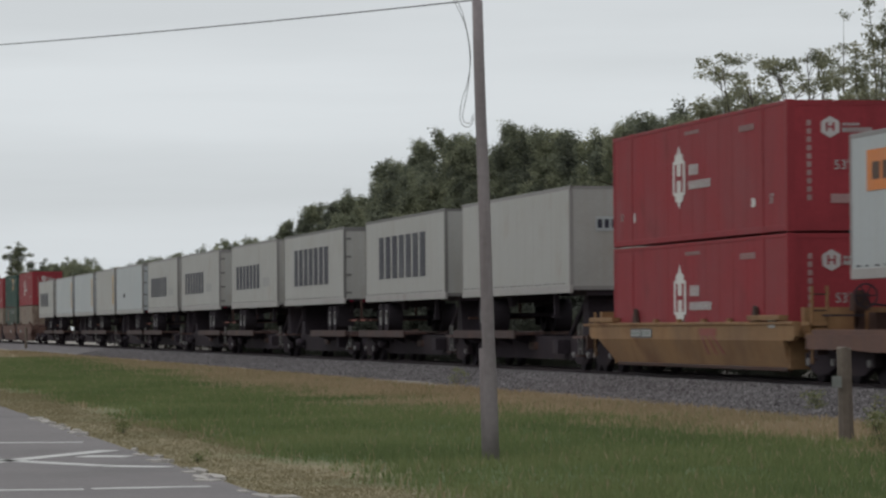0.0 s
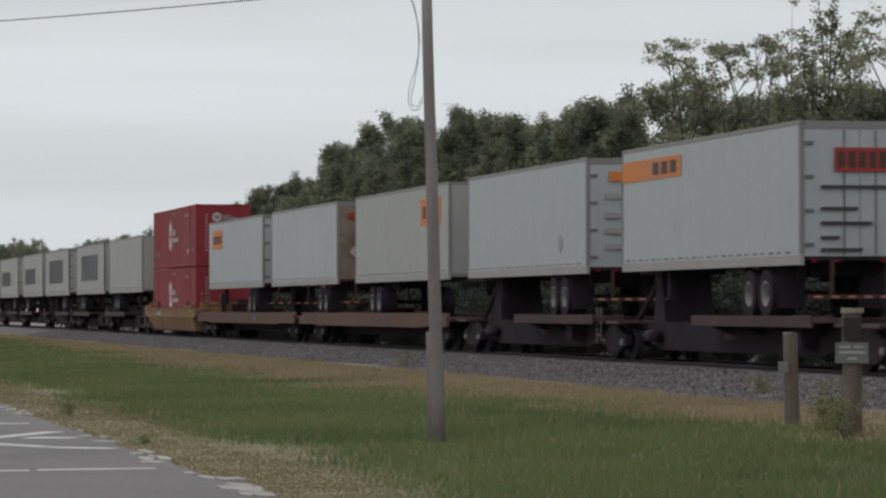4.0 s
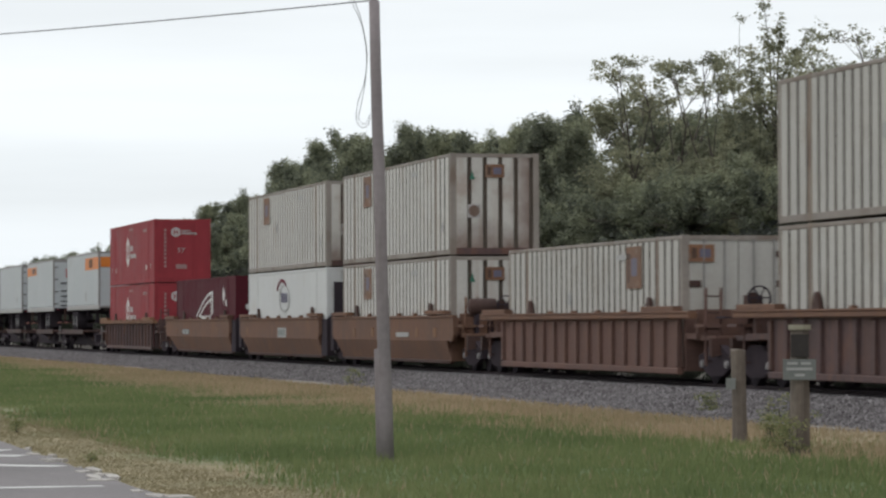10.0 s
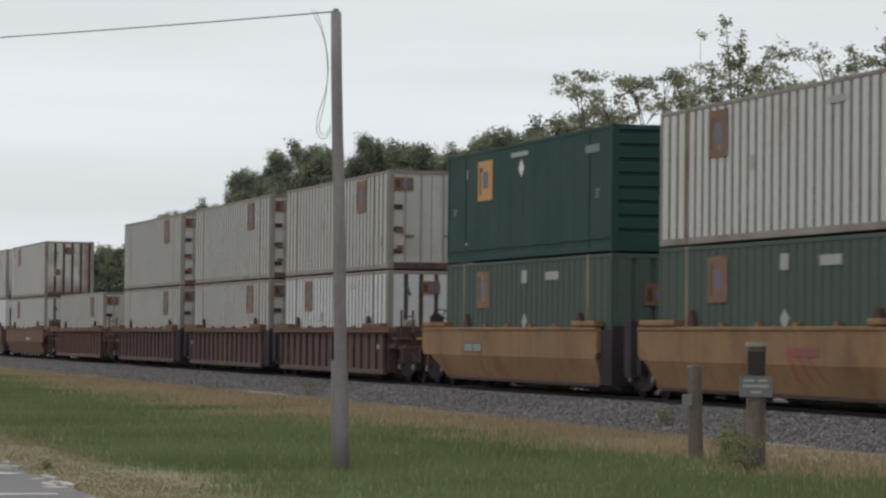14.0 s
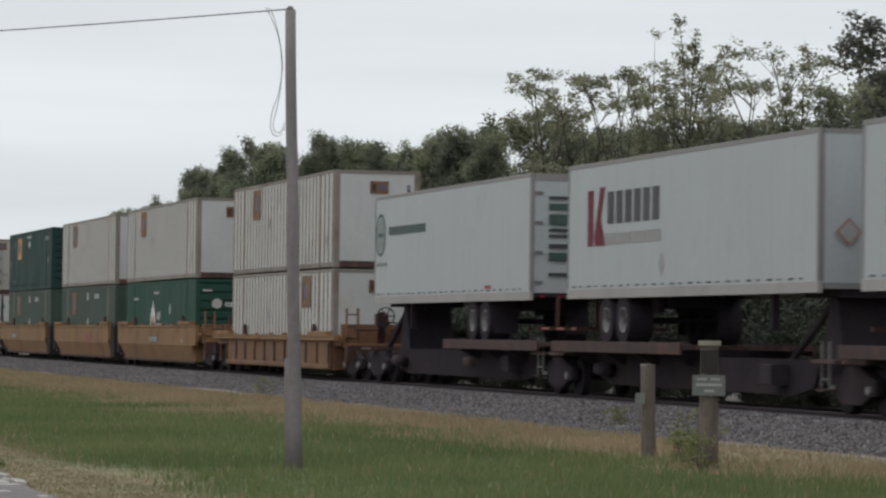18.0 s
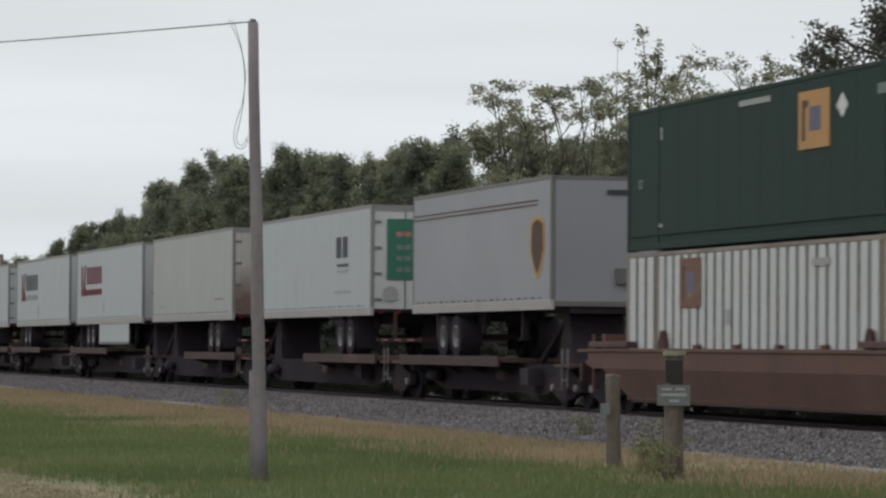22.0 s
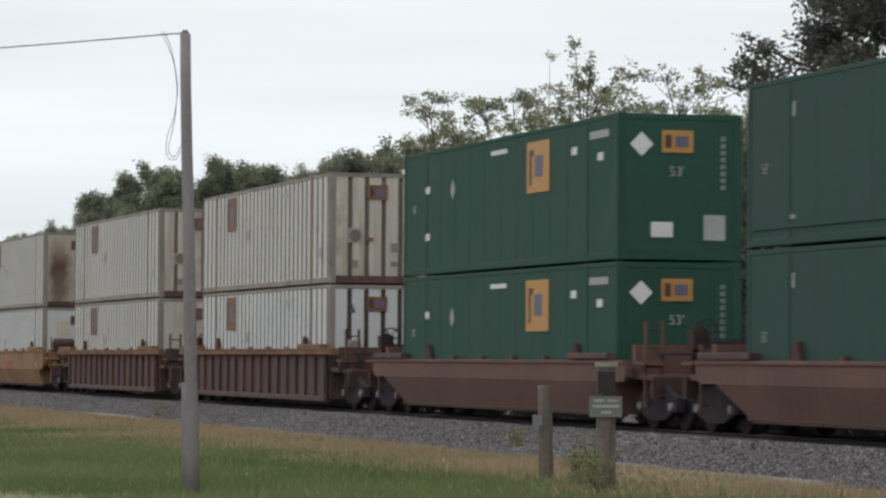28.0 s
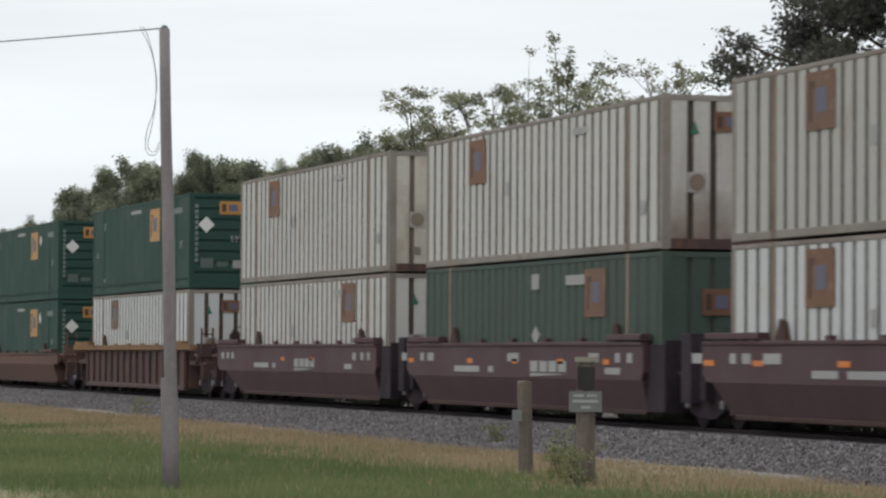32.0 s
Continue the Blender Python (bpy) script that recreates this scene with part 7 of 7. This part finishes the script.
def mk_roadway_small(t, L):
    lettering("lettering", t, M["navy"], 1.8, 10.2, 3.05, 4.15, 7, "dark brand word as plain blocks")
    side_mark("mark", t, M["greymark"], 11.0, 13.2, 3.1, 3.5)


def mk_goldband(t, L):
    lettering("lettering", t, M["goldmark"], L - 1.4, L - 0.5, 2.8, 4.7, 1, "gold brand mark as plain blocks")
    side_mark("mark", t, M["darkmark"], L - 1.2, L - 1.0, 3.0, 4.4)


def mk_blank(t, L):
    side_mark("mark", t, M["darkmark"], 4.6, 5.8, 3.2, 3.45)


def mk_nose_word(t, L):
    end_mark("word_plate", t, M["trailer"], L, -0.55, 0.95, 3.9, 4.3)
    lettering("lettering", t, M["navy"], -0.5, 0.9, 3.98, 4.22, 7, "", end=L + 0.006, gap=0.35)


def orange_square(t, x, w, z0=3.85, z1=4.65):
    p = side_mark("logo_plate", t, M["orange"], x, x + w, z0, z1, 0.008, "orange brand square")
    lettering("logo_shape", p, M["umber"], x + 0.12 * w, x + 0.95 * w, z0 + 0.22, z1 - 0.25, 4, "dark blocks", y=NEAR - 0.008)


def end_sign(t, L, y0, y1, z0, z1, mat, blocks="umber", n=6):
    end_mark("end_sign", t, M[mat], L, y0, y1, z0, z1, 0.03, "bright brand plate on the end")
    lettering("sign_lettering", t, M[blocks], y0 + 0.06, y1 - 0.04, z0 + 0.08, z1 - 0.08, n, "", end=L + 0.03, gap=0.3)


def mk_w1(t, L):
    orange_square(t, 1.15, 3.2, 3.95, 4.78)
    end_sign(t, L, -0.6, 0.95, 4.35, 4.85, "redmark")
    for z in (3.8, 3.0, 2.6):
        end_mark("data_plate", t, M["greymark"], L, -0.5, 0.2, z, z + 0.2, 0.03)


def mk_w2(t, L):
    end_sign(t, L, -0.9, 0.9, 4.5, 4.75, "redmark", "redmark", 1)
    diamond_end("diamond", t, M["palemark"], L, -0.62, 3.35, 0.22, 0.03)


def mk_w3(t, L):
    orange_square(t, 11.65, 3.15, 3.9, 4.75)
    end_sign(t, L, -0.6, 0.95, 4.35, 4.85, "orange")


def mk_w4(t, L):
    poly_side("diamond", t, M["greymark"], diamond(11.6, 3.0, 0.35, 0.28))
    end_sign(t, L, -0.7, 0.8, 4.55, 4.8, "orange", "orange", 1)
    for z in (4.1, 3.6, 3.2, 2.8):
        end_mark("data_plate", t, M["greymark"], L, -0.8, -0.1, z, z + 0.14, 0.03)


def mk_w5(t, L):
    side_mark("logo_band", t, M["orange"], 0.1, 5.4, 4.35, 4.85, 0.008, "orange brand band")
    lettering("logo_shape", t, M["umber"], 2.9, 5.2, 4.45, 4.75, 3, "dark blocks", y=NEAR - 0.008)
    end_sign(t, L, -0.55, 0.9, 4.1, 4.6, "redmark")
    for z, w in ((3.75, 1.5), (3.3, 0.8), (3.0, 1.1), (2.7, 0.4), (2.45, 0.9)):
        end_mark("data_plate", t, M["darkmark"], L, -0.85, -0.85 + w, z, z + 0.07, 0.03)


def mk_w6(t, L):
    side_mark("logo_band", t, M["orange"], 8.6, L - 0.02, 4.25, 4.88, 0.008, "orange brand band")
    lettering("logo_shape", t, M["umber"], 10.4, 12.0, 4.36, 4.8, 4, "dark blocks", y=NEAR - 0.008)
    end_mark("logo_band", t, M["orange"], L, -1.19, -0.4, 4.35, 4.88, 0.008, "orange brand band on the nose")
    end_sign(t, L, -0.3, 1.0, 4.32, 4.86, "amber")
    diamond_end("diamond", t, M["darkrail"], L, -0.45, 2.95, 0.28, 0.03)
    side_mark("mark", t, M["greymark"], 8.6, 9.1, 2.65, 3.1)


def mk_t1(t, L):
    k = 16
    g = Geo()
    for i in range(k):
        a, b = 2 * math.pi * i / k, 2 * math.pi * (i + 1) / k
        g.prism_y([(0.72 + r * 0.6 * math.cos(q), 4.08 + r * 0.6 * math.sin(q)) for r, q in ((1, a), (0.86, a), (0.86, b), (1, b))], NEAR - 0.007, NEAR - 0.0005)
    tagged(part("ring_emblem", g, M["deepteal"], t, "dark grey-green ring emblem"), kind="stuff")
    part("emblem_field", Geo().prism_y([(0.72 + 0.40 * math.cos(0.3927 * i), 4.08 + 0.46 * math.sin(0.3927 * i)) for i in range(k)], NEAR - 0.005, NEAR - 0.0005), M["mistmark"], t, "pale grey-green emblem field")
    side_mark("emblem_bar", t, M["deepteal"], 0.42, 1.02, 4.02, 4.13, 0.009)
    lettering("lettering", t, M["deepteal"], 1.7, 6.0, 4.05, 4.28, 14, "dark grey-green words as plain blocks", gap=0.16)
    lettering("mark", t, M["mistmark"], 0.3, 1.6, 3.22, 3.32, 8, "", gap=0.25)
    side_mark("mark", t, M["redmark"], 12.2, 12.8, 2.48, 2.56)
    for z0, z1, w, mt in ((4.55, 4.62, 1.7, "darkmark"), (4.3, 4.45, 1.9, "deepteal"), (3.95, 4.2, 1.2, "deepteal"), (3.8, 3.86, 1.6, "darkmark"), (3.66, 3.72, 1.5, "darkmark"), (3.4, 3.5, 1.2, "darkmark"), (3.1, 3.3, 1.8, "deepteal"), (2.75, 2.82, 0.8, "darkmark")):
        end_mark("notice_bar", t, M[mt], L, -0.85, -0.85 + w, z0, z1, 0.03)


def mk_knight(small):
    def f(t, L):
        b, s = M["crimson"], M["darkmark"]
        x0 = 1.6 if small else 1.2
        side_mark("emblem", t, b, x0, x0 + 0.42, 3.32, 4.55, label="crimson brand stroke")
        poly_side("emblem", t, b, [(x0 + 0.5, 3.5), (x0 + 0.95, 4.6), (x0 + 1.3, 4.6), (x0 + 1.0, 3.9), (x0 + 1.35, 3.32), (x0 + 0.6, 3.32)], label="crimson brand stroke")
        lettering("lettering", t, s if small else b, x0 + 1.5, x0 + 5.4, 3.78, 4.48, 6, "brand word as plain blocks")
        lettering("lettering", t, M["greymark"] if small else b, x0 + 1.3, x0 + 5.4, 3.34, 3.58, 13, "brand word as plain blocks", gap=0.2)
        poly_side("diamond", t, M["greymark"], diamond(7.0, 2.85, 0.2, 0.25))
        q = diamond_end("diamond", t, M["rosemark"], L, -0.72, 3.28, 0.26, 0.03)
        diamond_end("diamond_field", q, M["greymark"], L, -0.72, 3.28, 0.20, 0.036)
        end_mark("mark", t, M["crimson"], L, 0.1, 0.35, 4.4, 4.6, 0.03)
        end_mark("mark", t, M["darkmark"], L, 0.4, 0.9, 4.45, 4.55, 0.03)
        end_mark("mark", t, M["greymark"], L, 0.3, 0.7, 3.55, 3.62, 0.03)
    return f


def mk_t4(t, L):
    side_mark("mark", t, M["greymark"], 1.5, 2.6, 2.65, 2.78)
    side_mark("mark", t, M["umber"], 12.0, 13.4, 2.85, 2.88)


def mk_t5(t, L):
    lettering("lettering", t, M["navy"], 12.0, 13.6, 3.8, 4.38, 2, "dark letters as plain blocks")
    side_mark("word_bar", t, M["darkmark"], 12.1, 13.5, 3.55, 3.63)
    side_mark("word_bar", t, M["greymark"], 12.1, 13.5, 3.4, 3.46)
    side_mark("word_bar", t, M["greymark"], 11.8, 13.8, 2.8, 2.88)
    end_mark("notice", t, M["tealmark"], L, -0.85, 0.95, 3.15, 4.78, 0.03, "green notice with orange lines")
    for i, z in enumerate((4.3, 3.95, 3.65, 3.35)):
        lettering("notice_bar", t, M["pinkmark"] if i == 0 else M["dimmark"], -0.6, 0.75, z, z + 0.13, 6, "", end=L + 0.03, gap=0.22)
    end_mark("notice_bar", t, M["white"], L + 0.03, 0.1, 0.8, 4.55, 4.68, 0.006)
    part("round_sign", Geo().prism_x([(-0.75 + 0.22 * math.cos(i * 0.6283), 2.75 + 0.22 * math.sin(i * 0.6283)) for i in range(10)], L + 0.01, L + 0.03), M["greymark"], t)


def mk_t6(t, L):
    sh = [(10.6, 4.35), (11.0, 4.5), (11.4, 4.35), (11.45, 3.7), (11.2, 3.25), (11.0, 3.05), (10.8, 3.25), (10.55, 3.7)]
    poly_side("shield_emblem", t, M["goldmark"], [(11.5 + (x - 11.0) * 1.35, z - 0.2) for x, z in sh], label="brown and gold shield emblem")
    poly_side("shield_field", t, M["umber"], [(11.5 + (x - 11.0) * 1.1, 3.60 + (z - 3.78) * 0.86) for x, z in sh], 0.012)
    for z in (4.62, 4.52):
        side_mark("pin_stripe", t, M["umber"], 0.1, 11.5, z, z + 0.035)
    end_mark("mark", t, M["darkmark"], L, 0.0, 0.9, 4.75, 4.85, 0.03)
    part("nose_box", Geo().cbox(L, L + 0.08, 0.2, 0.75, 2.75, 3.1, 0.01), M["darkrail"], t)


WT = "white road trailer riding on a railway car"
TRAILERS = [
    (-294.26, 15.2, "trailerold", "R", mk_roadway_small), (-276.09, 15.2, "trailer", "L", mk_goldband), (-258.83, 15.2, "trailer", "R", mk_goldband),
    (-241.36, 13.2, "trailerold", "L", mk_goldband), (-226.89, 16.2, "trailer", "R", mk_blank), (-207.33, 15.4, "trailerold", "L", mk_roadway_small),
    (-189.96, 16.4, "trailerold", "R", mk_roadway_small), (-168.7, 15.6, "trailerold", "L", mk_roadway_small), (-150.83, 16.15, "trailerold", "R", mk_roadway),
    (-129.54, 15.8, "trailerold", "L", mk_roadway), (-110.82, 15.6, "trailerold", "L", mk_nose_word),
    (-69.33, 16.0, "trailer", "R", mk_w1), (-50.89, 15.2, "trailer", "R", mk_w2), (-31.95, 16.0, "trailercream", "L", mk_w3),
    (-13.11, 14.5, "trailer", "R", mk_w4), (5.03, 14.5, "trailer", "R", mk_w5), (26.76, 14.4, "trailer", "L", mk_w6),
    (300.73, 16.4, "trailer", "R", mk_t1), (320.29, 16.4, "trailer", "L", mk_knight(True)), (338.86, 16.1, "trailer", "L", mk_knight(False)),
    (357.23, 15.0, "trailercream", "R", mk_t4), (375.3, 16.2, "trailer", "R", mk_t5), (396.15, 12.6, "trailergrey", "L", mk_t6),
]
NAMES = {mk_roadway: "off-white road trailer with a dark blue brand word", mk_roadway_small: "off-white road trailer with a smaller dark brand word", mk_goldband: "white road trailer with a gold brand mark",
         mk_blank: "plain white road trailer", mk_nose_word: "plain off-white road trailer with a word on its nose", mk_w1: "white road trailer with an orange brand square", mk_w2: "white road trailer with rusty brown rear doors",
         mk_w3: "cream road trailer with an orange brand square", mk_w4: "plain white road trailer with louvred marks on its doors", mk_w5: "white road trailer with an orange band and lettered doors", mk_w6: "white road trailer with an orange band round its nose",
         mk_t1: "white road trailer with a dark grey-green ring emblem and door notices", mk_t4: "plain cream road trailer with rust-stained doors", mk_t5: "white road trailer with a green notice on its doors", mk_t6: "grey road trailer with a brown and gold shield"}


def deck_of(x):
    """Height of the deck under a trailer's wheels."""
    return 1.0 if -75 < x < -20 else 1.19 if 300 < x < 350 else DECK


for x, L, mt, rear, mk in TRAILERS:
    em = {mk_w2: M["postrust"], mk_t4: M["rustingdoor"], mk_t5: M["cleanwhite"]}.get(mk)
    rm = {mk_w2: M["alu"], mk_roadway: M["darkrail"], mk_t6: M["darkrail"]}.get(mk)
    ob = trailer(NAMES.get(mk, "white road trailer with a crimson brand emblem"), L, M[mt], rear, mk, em, rm, skirt=(5.9, 13.0) if (x == 338.86) else None, posts=mk is not mk_t6, deck=deck_of(x), setback=4.9 if mk is mk_t1 else 3.2)
    place(ob, x)
T_ = {x: (x, L, r) for x, L, m, r, k in TRAILERS}
SL = "black skeleton railway car with rusty wheel platforms"
for xs in ((-294.26, -276.09, -258.83), (-241.36, -226.89, -207.33), (-189.96, -168.7, -150.83), (-129.54, -110.82), (-13.11, 5.03, 26.76), (300.73, 320.29, 338.86), (357.23, 375.3, 396.15)):
    spine_car(SL, [T_[x] for x in xs])
flat_car("long flat car with rust-brown side sills carrying trailers", -72.02, -44.41)
flat_car("long flat car with rust-brown side sills carrying trailers", -43.21, -15.6)


# ---------- what moves ----------
def run(t):
    """How far the train has gone, in metres."""
    return 22.2054 * t + -2.0770 * (t / 16) ** 2 + -0.5252 * (t / 16) ** 3


def motions():
    times = [0, 4, 8, 12, 16, 20, 24, 28, 32]
    for ob, x, y, z in MOVERS:
        walk(ob, [(t, pose(x - run(t), y, z)) for t in times])


motions()
